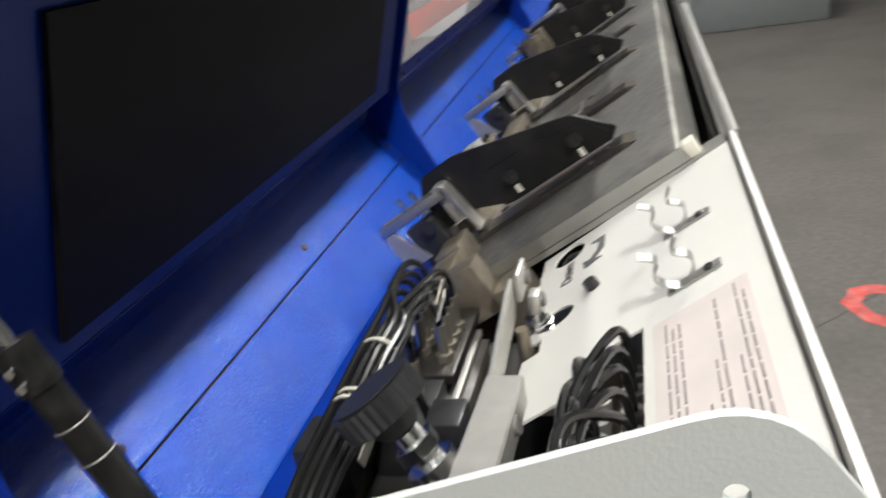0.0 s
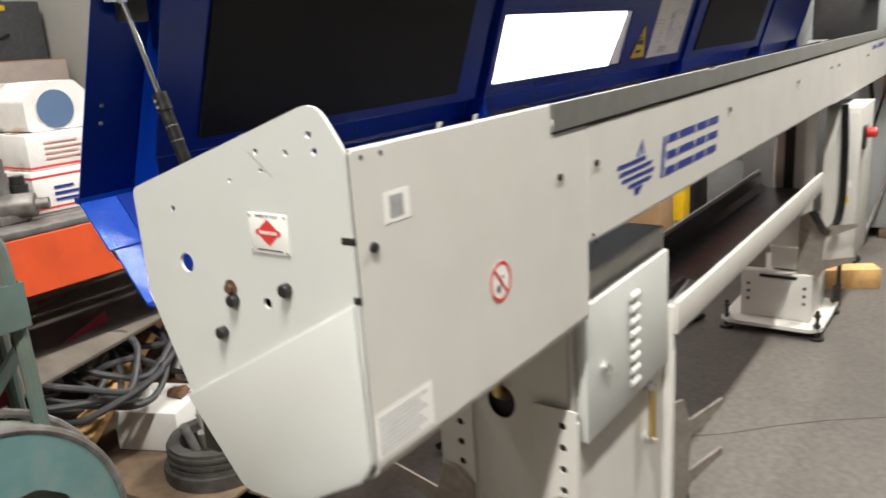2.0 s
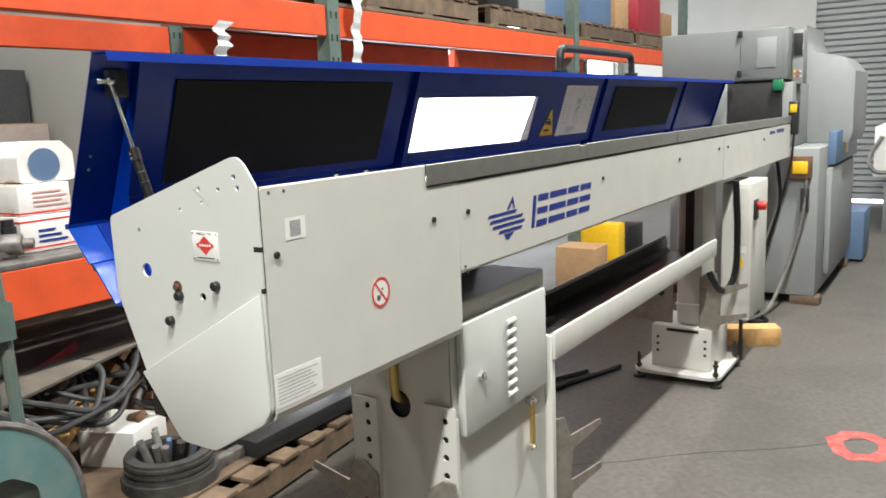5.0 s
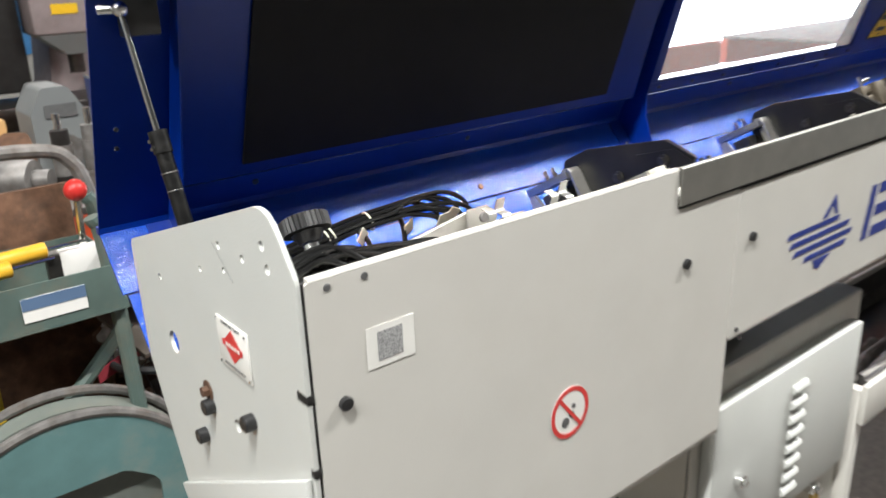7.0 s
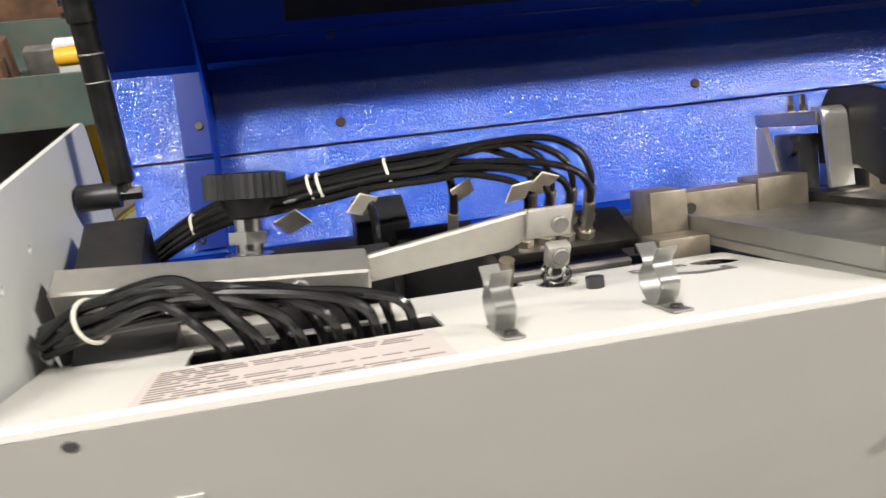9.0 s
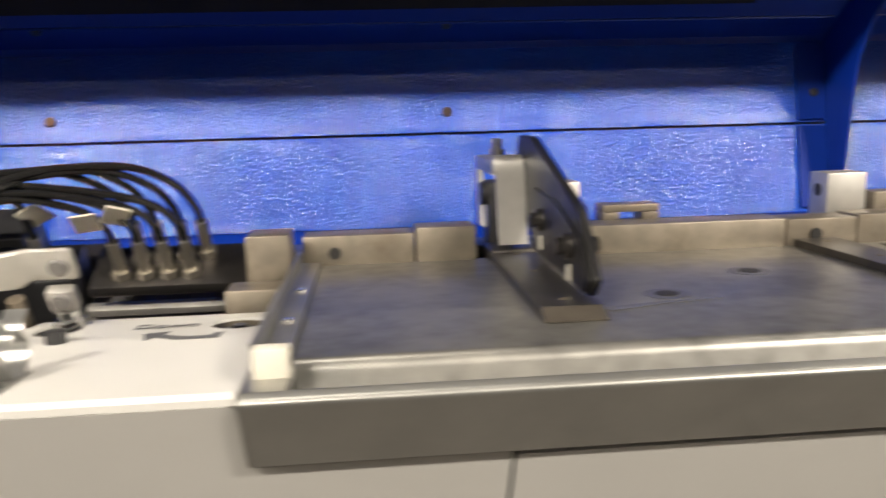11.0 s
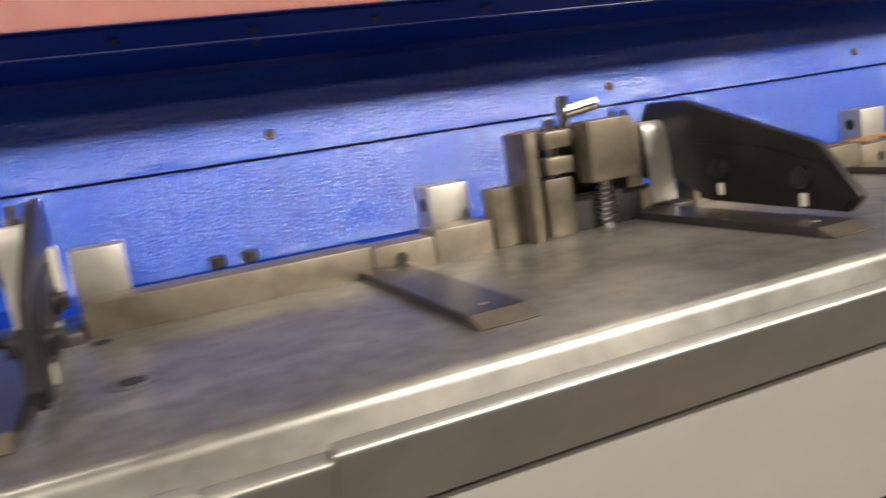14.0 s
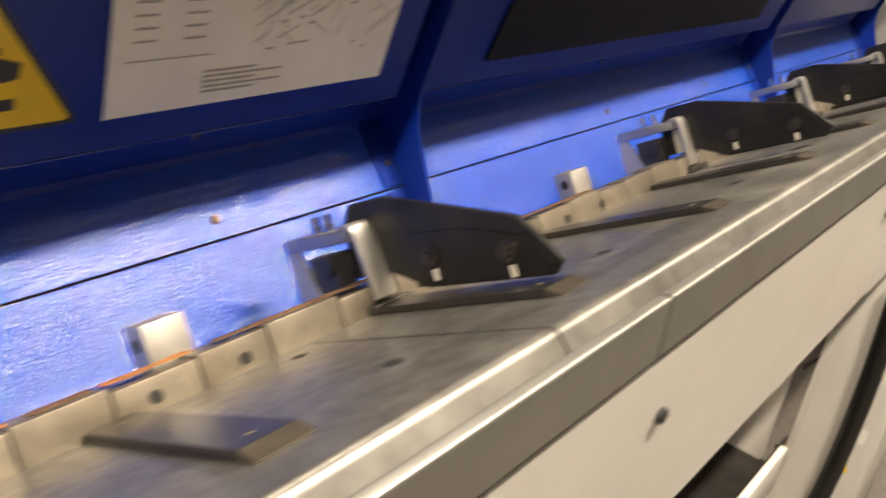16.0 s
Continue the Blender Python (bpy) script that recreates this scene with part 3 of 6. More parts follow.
cover = part("cover_sheet", bm, WHITE, feeder, "sloping white cover sheet with marker writing")
bm = B()
prism(bm, [(0.0, 1.2365), (0.0015, 1.2395), (0.0055, 1.2395), (0.0055, 1.2305), (0.003, 1.2355)], "x", 0.006, 0.4655)
part("folded_edge", bm, WHITE, cover)
bm = B()
cyl(bm, wp(0.44, 0.146, -0.02), wp(0.44, 0.146, -0.002), 0.011, 20)
cyl(bm, wp(0.44, 0.146, -0.003), wp(0.44, 0.146, 0.001), 0.005, 6)
part("adjusting_screw", bm, BLACK, cover, "recessed black adjusting screw")
bm = B()
cyl(bm, wp(0.339, 0.118, 0.0), wp(0.339, 0.118, 0.010), 0.006, 6)
part("bolt", bm, BLACK, cover)
NRM = Vector((0, 0.531, 0.847))
SHEET = Matrix(((1, 0, 0, 0), (0, 0.847, 0.531, 0), (0, -0.531, 0.847, 0), (0, 0, 0, 1)))
words("Down", 0.016, Matrix.Translation(Vector(wp(0.396, 0.143, 0.003))) @ SHEET, PRINT, cover)
bm = B()
loops_sheet(bm, [[(0.386, 0.128), (0.401, 0.131), (0.399, 0.124), (0.412, 0.118), (0.428, 0.118), (0.430, 0.124), (0.434, 0.124), (0.434, 0.112), (0.409, 0.112), (0.395, 0.119), (0.391, 0.113)]], lambda u, v, w: wp(u, v, w + 0.0022), 0.0004)
part("marker_arrow", bm, PRINT, cover)
bm = B()
loops_sheet(bm, [rect(0.075, 0.225, 0.018, 0.074)], lambda u, v, w: wp(u, v, w + 0.0022), 0.0004)
inst = part("instruction_label", bm, mat("pinkish_label", (0.58, 0.52, 0.49), 0.45, scale=30, amount=0.05), cover, "white label with fine printed lines")
bm = B()
random.seed(19)
for i in range(13):
    a, v0 = 0.080, 0.022 + i * 0.0038 + (0.0015 if i > 5 else 0)
    while a < 0.205:
        L = 0.006 + 0.016 * random.random()
        loops_sheet(bm, [rect(a, min(a + L, 0.22), v0, v0 + 0.0012)], lambda u, v, w: wp(u, v, w + 0.0028), 0.0003)
        a += L + 0.003
        if random.random() < 0.12:
            break
part("print_line", bm, mat("brown_grey_print", (0.28, 0.24, 0.23), 0.5), inst)
# spring clips
def clip(x, y):
    c = Vector(wp(x, y, 0.002))
    along = Vector((0, 0.847, -0.531))
    k = part("spring_clip", strip(B(), [c - along * 0.026 + NRM * 0.001, c + NRM * 0.001, c + along * 0.012 + NRM * 0.001], (1, 0, 0), 0.011, 0.0012), SPRINGSTEEL, cover, "bright spring steel tool clip")
    for e in (-1, 1):
        q = c + along * (e * 0.004)
        bm = strip(B(), [q + NRM * 0.001, q + NRM * 0.008 + along * (e * 0.007), q + NRM * 0.016 + along * (e * 0.009), q + NRM * 0.024 + along * (e * 0.002), q + NRM * 0.033 + along * (e * 0.010)], (1, 0, 0), 0.011, 0.0009)
        part("clip_arm", bm, SPRINGSTEEL, k)
    part("screw", bolt_mesh("screw", 0.0035, 0.002, DARKSTEEL), DARKSTEEL, k, at=facing(c - along * 0.018 + NRM * 0.0015, NRM))
clip(0.256, 0.052)
clip(0.346, 0.052)

# tray with its front fold, in two lengths
def tray_profile(x0, x1):
    bm = B()
    a = T(0, 0.315, 0)
    out = [(a.y, a.z), (0.046, 1.24 - 0.577 * 0.046), (0.0220, 1.1905), (0.0250, 1.1885), (0.047, 1.24 - 0.577 * 0.047 - 0.0030), (a.y, a.z - 0.003)]
    prism(bm, rounded(out, [0, 0.009, 0, 0, 0.007, 0], 8), "x", x0, x1)
    return bm
tray = part("tray", tray_profile(0.486, 2.1215), TRAY, feeder, "sloping worn steel loading tray with stains")
part("tray", tray_profile(2.1245, 4.5), TRAY, feeder, "sloping worn steel loading tray with stains")
# zinc strip along the front edge
def zinc(x0, x1, top=1.2405, name="edge_strip"):
    bm = B()
    prism(bm, rounded([(-0.003, 1.1965), (-0.003, top), (0.0065, top - 0.002), (0.0065, 1.215), (0.0050, 1.215), (0.0050, top - 0.004), (-0.001, top - 0.002), (-0.001, 1.1965)], [0, 0.006, 0.0025, 0, 0, 0.001, 0.004, 0], 8), "x", x0, x1)
    return part(name, bm, ZINC, feeder, "zinc-plated steel edge strip")
zinc(0.467, 1.250)
zinc(1.2505, 1.2995, 1.2365, "joint_piece")
zinc(1.300, 2.168)
zinc(2.1715, 4.53)
bm = B()
# Dark strip put in for the shaded gap below the zinc edge.
box(bm, 0.467, 4.52, 0.0, 0.010, 1.1925, 1.204)
part("edge_gap_shade", bm, DARK, feeder)
# holes and marks in the tray
def disc(x, s, r, h=0.0006, n=20):
    bm = B()
    cyl(bm, T(x, s, -0.002), T(x, s, h), r, n)
    return bm
OIL = mat("dark_oil_stain", (0.10, 0.10, 0.105), 0.35, 0.3, scale=60, amount=0.3)
for x, s in ((0.715, 0.156), (0.799, 0.215), (1.815, 0.158), (2.067, 0.142), (2.33, 0.145), (2.63, 0.15), (2.88, 0.16), (1.235, 0.17)):
    part("oil_ring", disc(x, s, 0.015, 0.0004), OIL, tray, "dark oily ring round a hole")
    part("hole", disc(x, s, 0.0075, 0.0009), DARK, tray)
for x, s in ((0.70, 0.29), (1.826, 0.292), (2.09, 0.278), (1.22, 0.29), (0.96, 0.185), (1.02, 0.182)):
    part("slot", disc(x, s, 0.006, 0.0008), DARK, tray)
bm = B()
box(bm, 0.957, 1.027, 0.195, 0.30, 0.0, 0.0022, 0.0005, TM)
part("cover_pad", bm, TRAY, tray, "small steel cover pad on the tray")
bm = B()
box(bm, 1.0290, 1.0345, 0.238, 0.294, 0.0, 0.001, 0, TM)
part("paint_mark", bm, mat("olive_yellow_marker", (0.42, 0.38, 0.07), 0.6, scale=120, amount=0.4), tray)
bm = B()
loops_sheet(bm, [[(0.655, 0.125), (0.70, 0.135), (0.745, 0.139), (0.705, 0.131), (0.67, 0.119)]], lambda u, v, w: T(u, v, 0.0004 + w), 0.0003)
part("smear", bm, OIL, tray)

# divider between cover sheet and tray
bm = B()
box(bm, 0.4665, 0.4695, 0.045, 0.31, -0.0015, 0.012, 0, TM)
box(bm, 0.4694, 0.4845, 0.045, 0.31, 0.0, 0.003, 0, TM)
bm2 = B()
box(bm2, 0.4650, 0.4858, 0.012, 0.31, -0.008, -0.002, 0, TM)
part("divider_base", bm2, ZINC, feeder)
div = part("divider_angle", bm, ZINC, feeder, "zinc-plated divider angle")
for s in (0.12, 0.2):
    part("screw", bolt_mesh("screw", 0.0035, 0.002, CHROME), CHROME, div, at=TM @ Matrix.Translation((0.477, s, 0.003)))
bm = B()
box(bm, 0.469, 0.486, 0.033, 0.0445, -0.003, 0.012, 0.001, TM)
part("end_block", bm, NYLON, div, "off-white plastic end block")

# dark core below
bm = B()
box(bm, 0.595, 4.5, 0.02, 0.30, 0.995, 1.055)
box(bm, 0.006, 0.58, 0.30, 0.33, 0.80, 1.0)
part("inner_frame", bm, DARK, feeder)
bm = B()
box(bm, 0.006, 4.5, 0.331, 0.362, 0.94, 0.955)
part("bottom_sheet", bm, BLUE_SHADED, feeder)

# rail pieces behind the tray
RAIL = [(0.4705, 0.5605, 0.024), (0.5625, 0.612, 0.028), (0.674, 0.878, 0.024), (0.8795, 0.9415, 0.023), (0.943, 1.148, 0.025), (1.212, 1.421, 0.024), (1.4225, 1.4745, 0.022), (1.476, 1.528, 0.026), (1.682, 1.712, 0.026)]
x = 1.74
k = 0
while x < 4.35:
    w = (0.082, 0.071, 0.066, 0.068, 0.063, 0.076, 0.07, 0.08)[k % 8]
    RAIL.append((x, x + w - 0.0015, 0.0245 + 0.002 * (k % 3)))
    x += w
    k += 1
for a, b, h in RAIL:
    bm = B()
    box(bm, a, b, 0.3105, 0.345, -0.012, h, 0.0012, TM)
    blk = part("rail_block", bm, STEEL, feeder, "ground steel rail block with dull stains")
for x, s in ((0.496, 1), (0.905, 1), (1.445, 1), (1.792, 1), (1.988, 1), (2.064, 1), (2.32, 1), (2.52, 1), (2.60, 1)):
    bm = B()
    cyl(bm, T(x, 0.3090, 0.010), T(x, 0.312, 0.010), 0.005, 16)
    part("rail_hole", bm, DARK, feeder)
bm = B()
box(bm, 1.082, 1.110, 0.3095, 0.32, 0.0005, 0.010, 0, TM)
part("rail_slot", bm, DARK, feeder)
random.seed(77)
RUSTY = mat("orange_rust", (0.40, 0.16, 0.04), 0.75, 0.1, scale=90, amount=0.5, stain=(0.10, 0.06, 0.035), stain_scale=45, stain_amount=0.95, bump=0.5, bump_scale=200)
BROWNRUST = mat("brown_rust", (0.13, 0.065, 0.03), 0.8, 0.1, scale=90, amount=0.5, stain=(0.05, 0.035, 0.025), stain_scale=45, stain_amount=0.9, bump=0.5, bump_scale=200)
for u0, u1, m_ in ((1.742, 1.905, RUSTY), (1.91, 1.955, BROWNRUST), (1.96, 2.03, RUSTY), (2.05, 2.62, BROWNRUST)):
    up, dn, u = [], [], u0
    while u < u1:
        up.append((u, 0.331 + 0.006 * random.random()))
        dn.append((u, 0.3225 - 0.006 * random.random() * random.random()))
        u += 0.006 + 0.014 * random.random()
    bm = B()
    loops_sheet(bm, [up + dn[::-1]], lambda p, q, w: T(p, q, 0.0288 + w), 0.0012)
    part("rust_streak", bm, m_, feeder, "rusty strip along the rail")
# steel channel behind the rail
bm = B()
box(bm, 0.31, 4.4, 0.3455, 0.392, -0.02, 0.006, 0.001, TM)
part("channel", bm, DARKSTEEL, feeder, "oily dark steel bar channel")

def clamp_block(x, w=0.037, h0=0.022, h1=0.058):
    bm = B()
    box(bm, x, x + w, 0.348, 0.378, h0 - 0.016, h1, 0.0015, TM)
    b = part("clamp_block", bm, ALU, feeder, "pale aluminium clamp block with a side hole")
    bm = B()
    cyl(bm, T(x - 0.0006, 0.363, 0.042), T(x + 0.001, 0.363, 0.042), 0.006, 16)
    part("side_hole", bm, DARK, b)
for x in (0.672, 0.936, 1.2085, 1.490, 2.008, 2.606, 3.17, 3.72):
    clamp_block(x)
bm = B()
box(bm, 0.731, 0.782, 0.352, 0.376, 0.006, 0.021, 0.001, TM)
box(bm, 0.731, 0.746, 0.352, 0.376, 0.0212, 0.029, 0.0005, TM)
box(bm, 0.767, 0.782, 0.352, 0.376, 0.0212, 0.029, 0.0005, TM)
box(bm, 0.731, 0.782, 0.352, 0.376, 0.0292, 0.036, 0.001, TM)
part("slotted_block", bm, STEEL, feeder, "slotted steel stop block")
bm = B()
box(bm, 0.980, 1.028, 0.346, 0.37, 0.006, 0.040, 0.001, TM)
box(bm, 1.029, 1.054, 0.350, 0.37, 0.006, 0.026, 0.001, TM)
box(bm, 1.029, 1.054, 0.350, 0.37, 0.031, 0.040, 0.001, TM)
cb = part("stop_clamp", bm, STEEL, feeder, "steel stop clamp with two screws")
cap = bolt_mesh("cap_screw", 0.0045, 0.007, DARKSTEEL)
for x in (1.018, 1.042):
    part("cap_screw", cap, DARKSTEEL, cb, at=TM @ Matrix.Translation((x, 0.36, 0.040)))
for x in (1.315, 1.342):
    part("hose_fitting", bolt_mesh("hose_fitting", 0.007, 0.008, BLACK), BLACK, feeder, at=TM @ Matrix.Translation((x, 0.40, 0.02)))

# flat bars across the tray
bm = B()
box(bm, -0.0185, 0.0185, 0.112, 0.308, 0.0005, 0.0065)
bar_mesh = mesh_of("cross_bar", bm, DARKSTEEL)
bm = B()
prism(bm, [(0.1118, 0.0064), (0.1118, 0.0005), (0.098, 0.0005), (0.098, 0.0012)], "x", -0.0185, 0.0185)
CHAMFER = mat("worn_ground_chamfer", (0.13, 0.112, 0.09), 0.4, 0.7, scale=60, amount=0.2)
tip_mesh = mesh_of("chamfer", bm, CHAMFER)
pin = bolt_mesh("flush_screw", 0.003, 0.0004, STEEL)
for i in range(15):
    x = 0.641 + 0.2622 * i
    if x > 4.3:
        break
    cbar = part("cross_bar", bar_mesh, DARKSTEEL, feeder, "dark oily steel cross bar on the tray", at=TM @ Matrix.Translation((x, 0, 0)))
    part("chamfer", tip_mesh, CHAMFER, cbar, "bare ground chamfer", at=TM @ Matrix.Translation((x, 0, 0)))
    for s in (0.13, 0.22, 0.29):
        part("flush_screw", pin, STEEL, cbar, at=TM @ Matrix.Translation((x, s, 0.0065)))

# guide fins with their forks
FIN_OUT = rounded([(0.352, 0.03), (0.352, 0.077), (0.335, 0.100), (0.286, 0.0995), (0.144, 0.059), (0.110, 0.020), (0.122, 0.009), (0.26, 0.012), (0.30, 0.030)], [0, 0.01, 0.01, 0.012, 0.008, 0.004, 0.004, 0.01, 0.01], 4)
bm = B()
prism(bm, FIN_OUT, "x", -0.003, 0.003)
soften(bm, 0.0008, 1)
fin_mesh = mesh_of("fin_plate", bm, FIN)
bm = B()
prism(bm, rounded([(0.27, 0.014), (0.27, 0.062), (0.20, 0.058), (0.135, 0.042), (0.118, 0.018), (0.125, 0.011)], 0.003, 3), "x", -0.0048, 0.0048)
fin_wear = mesh_of("wear_plate", bm, FIN)
bm = B()
cyl(bm, (-0.0088, 0, 0), (-0.0045, 0, 0), 0.0085, 18)
cyl(bm, (-0.0135, 0, 0), (-0.0080, 0, 0), 0.0055, 6)
fin_nut = mesh_of("nut", bm, DARKSTEEL)
bm = B()
box(bm, -0.0058, -0.0047, -0.003, 0.003, -0.005, 0.005)
fin_slot = mesh_of("slot", bm, NYLON)
bm = B()
box(bm, -0.030, -0.0055, 0.3165, 0.412, 0.0685, 0.081, 0.0015)
fork_top = mesh_of("bridge", bm, ZINC)
bm = B()
strip(bm, [(-0.017, 0.324, 0.0825), (-0.017, 0.3145, 0.082), (-0.016, 0.3105, 0.075), (-0.015, 0.309, 0.05), (-0.014, 0.3055, 0.012)], (1, 0, 0), 0.024, 0.004, 4)
fork_leg = mesh_of("front_leg", bm, ALU)
bm = B()
prism(bm, [(0.411, 0.068), (0.411, 0.018), (0.375, 0.018), (0.398, 0.068)], "x", -0.030, -0.025)
box(bm, -0.0245, -0.008, 0.385, 0.411, 0.018, 0.024, 0.001)
fork_back = mesh_of("back_leg", bm, ALU)
bm = B()
box(bm, -0.0045, 0.0065, 0.312, 0.334, 0.030, 0.066, 0.002)
fork_pad = mesh_of("nylon_pad", bm, NYLON)
bm = B()
box(bm, -0.028, -0.007, 0.345, 0.385, 0.000, 0.060, 0.002)
cyl(bm, (-0.034, 0.355, 0.05), (-0.004, 0.355, 0.05), 0.010, 16)
fork_core = mesh_of("pivot_block", bm, BLACK)
bm = B()
for a in (0.352, 0.370):
    cyl(bm, (-0.018, a, 0.081), (-0.018, a, 0.088), 0.0055, 6)
    cyl(bm, (-0.018, a, 0.088), (-0.018, a, 0.097), 0.0035, 12)
fork_screw = mesh_of("set_screw", bm, CHROME)
bm = B()
box(bm, -0.034, 0.014, 0.298, 0.345, -0.008, 0.009, 0.003)
fork_base = mesh_of("foot", bm, DARKSTEEL)
FINS = [0.656, 1.196, 1.716, 2.228, 2.870, 3.40, 3.94]
for x in FINS:
    at = TM @ Matrix.Translation((x, 0, 0))
    g = part("guide_fin", fin_mesh, FIN, feeder, "black steel guide fin with pointed nose", at=at)
    part("wear_plate", fin_wear, FIN, g, at=at)
    for k in (0, math.pi):
        for s, h in ((0.243, 0.040), (0.158, 0.034)):
            part("nut", fin_nut, DARKSTEEL, g, at=at @ Matrix.Translation((0, s, h)) @ Matrix.Rotation(k, 4, "Z"))
            part("slot", fin_slot, NYLON, g, at=at @ Matrix.Translation((0, s, h - 0.017)) @ Matrix.Rotation(k, 4, "Z"))
    part("bridge", fork_top, ZINC, g, "zinc-plated bridge", at=at)
    part("front_leg", fork_leg, ALU, g, at=at)
    part("back_leg", fork_back, ALU, g, at=at)
    part("nylon_pad", fork_pad, NYLON, g, at=at)
    part("pivot_block", fork_core, BLACK, g, at=at)
    part("set_screw", fork_screw, CHROME, g, at=at)
    part("foot", fork_base, DARKSTEEL, g, at=at)

# clamping mechanism on the rail
OILED = mat("oiled_brown_steel", (0.17, 0.145, 0.11), 0.4, 0.7, scale=50, amount=0.2, stain=(0.06, 0.045, 0.03), stain_scale=30, stain_amount=0.7, per_object=0.2)
bm = B()
box(bm, 1.531, 1.560, 0.312, 0.33, 0.0, 0.050, 0.001, TM)
mech = part("clamping_unit", bm, OILED, feeder, "oily steel clamping unit with springs and guide plates")
for n, m_, dims in (("guide_plate", OILED, (1.560, 1.570, 0.295, 0.335, 0.0, 0.092)), ("guide_plate", OILED, (1.580, 1.606, 0.305, 0.33, 0.0, 0.05)),
                    ("slide", OILED, (1.619, 1.664, 0.292, 0.318, 0.042, 0.094)), ("back_plate", BLACK, (1.572, 1.675, 0.335, 0.348, 0.0, 0.093)),
                    ("collar", OILED, (1.581, 1.606, 0.300, 0.325, 0.054, 0.068)), ("collar", OILED, (1.581, 1.606, 0.300, 0.325, 0.076, 0.090)),
                    ("side_plate", OILED, (1.664, 1.680, 0.305, 0.345, 0.03, 0.088)), ("base", DARK, (1.572, 1.682, 0.312, 0.334, 0.0, 0.030))):
    bm = B()
    box(bm, *dims, 0.001, TM)
    part(n, bm, m_, mech)
bm = B()
cyl(bm, T(1.593, 0.312, 0.05), T(1.593, 0.312, 0.1), 0.005, 12)
part("rod", bm, CHROME, mech)
bm = B()
cyl(bm, T(1.613, 0.32, 0.09), T(1.613, 0.32, 0.118), 0.0055, 12)
cyl(bm, T(1.613, 0.318, 0.104), T(1.645, 0.318, 0.108), 0.006, 12)
part("lock_lever", bm, CHROME, mech)
bm = B()
cyl(bm, T(1.640, 0.308, 0.0), T(1.640, 0.308, 0.04), 0.006, 12)
part("spring_rod", bm, CHROME, mech)
bm = B()
pts = []
for i in range(70):
    a = i * 0.7
    pts.append(T(1.640, 0.308, 0.002) + TM.to_3x3() @ Vector((0.0085 * math.cos(a), 0.0085 * math.sin(a), 0.0005 * i)))
tube(bm, pts, 0.0012, 5, 0)
part("spring", bm, DARKSTEEL, mech)

# ---- fixed back panel and lid ----
def low_y(z):
    """The sloping lower panel."""
    return 0.488 + 0.829 * (z - 1.096)


def skin_y(z):
    """The outer skin above the fold."""
    return 0.5330 - 0.43 * (z - 1.151)


def lid_y(z):
    """The inner face of the lid, proud of the skin."""
    return 0.466 - 0.31 * (z - 1.212)


LOW_N = Vector((0, -0.770, 0.638))
low = lambda u, v, w: (u, low_y(v) + w * 0.770, v - w * 0.638)
skin = lambda u, v, w: (u, skin_y(v) + w * 0.919, v + w * 0.395)
lp = lambda u, v, w: (u, lid_y(v) + w * 0.955, v + w * 0.296)
bm = B()
# Panel below the seam uses the blue with lamplight in its colour.
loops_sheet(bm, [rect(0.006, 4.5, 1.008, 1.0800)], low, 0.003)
part("back_panel", bm, BLUE_HAMMER_LIT, feeder, "blue hammered-paint back panel")
bm = B()
box(bm, 0.006, 4.5, 0.36, low_y(1.008) + 0.002, 1.0035, 1.0065)
part("back_ledge", bm, BLUE_SHADED, feeder)
bm = B()
loops_sheet(bm, [rect(0.006, 4.49, 1.070, 1.092)], lambda u, v, w: low(u, v, w + 0.004), 0.003)
part("seam_strip", bm, DARK, feeder)
bm = B()
# Lower lid carries the lit tone, the skin above it the shaded one.
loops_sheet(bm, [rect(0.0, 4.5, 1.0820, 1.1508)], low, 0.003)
lid = part("lid", bm, BLUE_HAMMER_LIT, feeder, "open blue sheet-steel lid with a clear window")
bm = B()
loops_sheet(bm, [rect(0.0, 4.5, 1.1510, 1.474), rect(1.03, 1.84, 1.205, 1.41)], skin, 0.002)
part("outer_skin", bm, BLUE_SHADED, lid)
bm = B()
box(bm, 0.0, 4.5, 0.531, 0.545, 1.146, 1.156)
part("fold_strip", bm, BLUE_SHADED, lid)
bm = B()
yt = skin_y(1.474)
prism(bm, [(yt + 0.002, 1.4745), (yt + 0.002, 1.4768), (yt - 0.043, 1.4752), (yt - 0.046, 1.458), (yt - 0.044, 1.458), (yt - 0.041, 1.4728)], "x", -0.002, 4.53)
part("top_flange", bm, BLUE_SHADED, lid)
RIBS = [0.092, 1.018, 2.452, 3.62, 4.46]
for i in range(4):
    a, b = RIBS[i] + 0.0005, RIBS[i + 1] - 0.037
    bm = B()
    holes = [rect(1.045, 1.825, 1.229, 1.389)] if i == 1 else []
    loops_sheet(bm, [rect(a, b, 1.205, 1.462)] + holes, lp, 0.0015)
    solid(bm, [(a, lid_y(1.204), 1.204), (b, lid_y(1.204), 1.204), (b, lid_y(1.204) + 0.036, 1.198), (a, lid_y(1.204) + 0.036, 1.198)],
          [(a, lid_y(1.204), 1.2025), (b, lid_y(1.204), 1.2025), (b, lid_y(1.204) + 0.036, 1.1965), (a, lid_y(1.204) + 0.036, 1.1965)])
    part("inner_panel", bm, BLUE_SHADED, lid)
scr_b = bolt_mesh("lid_screw", 0.0052, 0.0018, FOAM)
scr_d = bolt_mesh("lid_screw", 0.0045, 0.002, DARKSTEEL)
for i in range(12):
    x = 0.215 + 0.3935 * i
    if x > 4.45:
        break
    if i not in (2, 6):
        part("lid_screw", scr_b, FOAM, lid, at=facing(low(x, 1.098, 0), LOW_N))
        part("lid_screw", scr_d, BLUE_SHADED, lid, at=facing(skin(x, 1.178, 0), (0, -0.919, -0.395)))
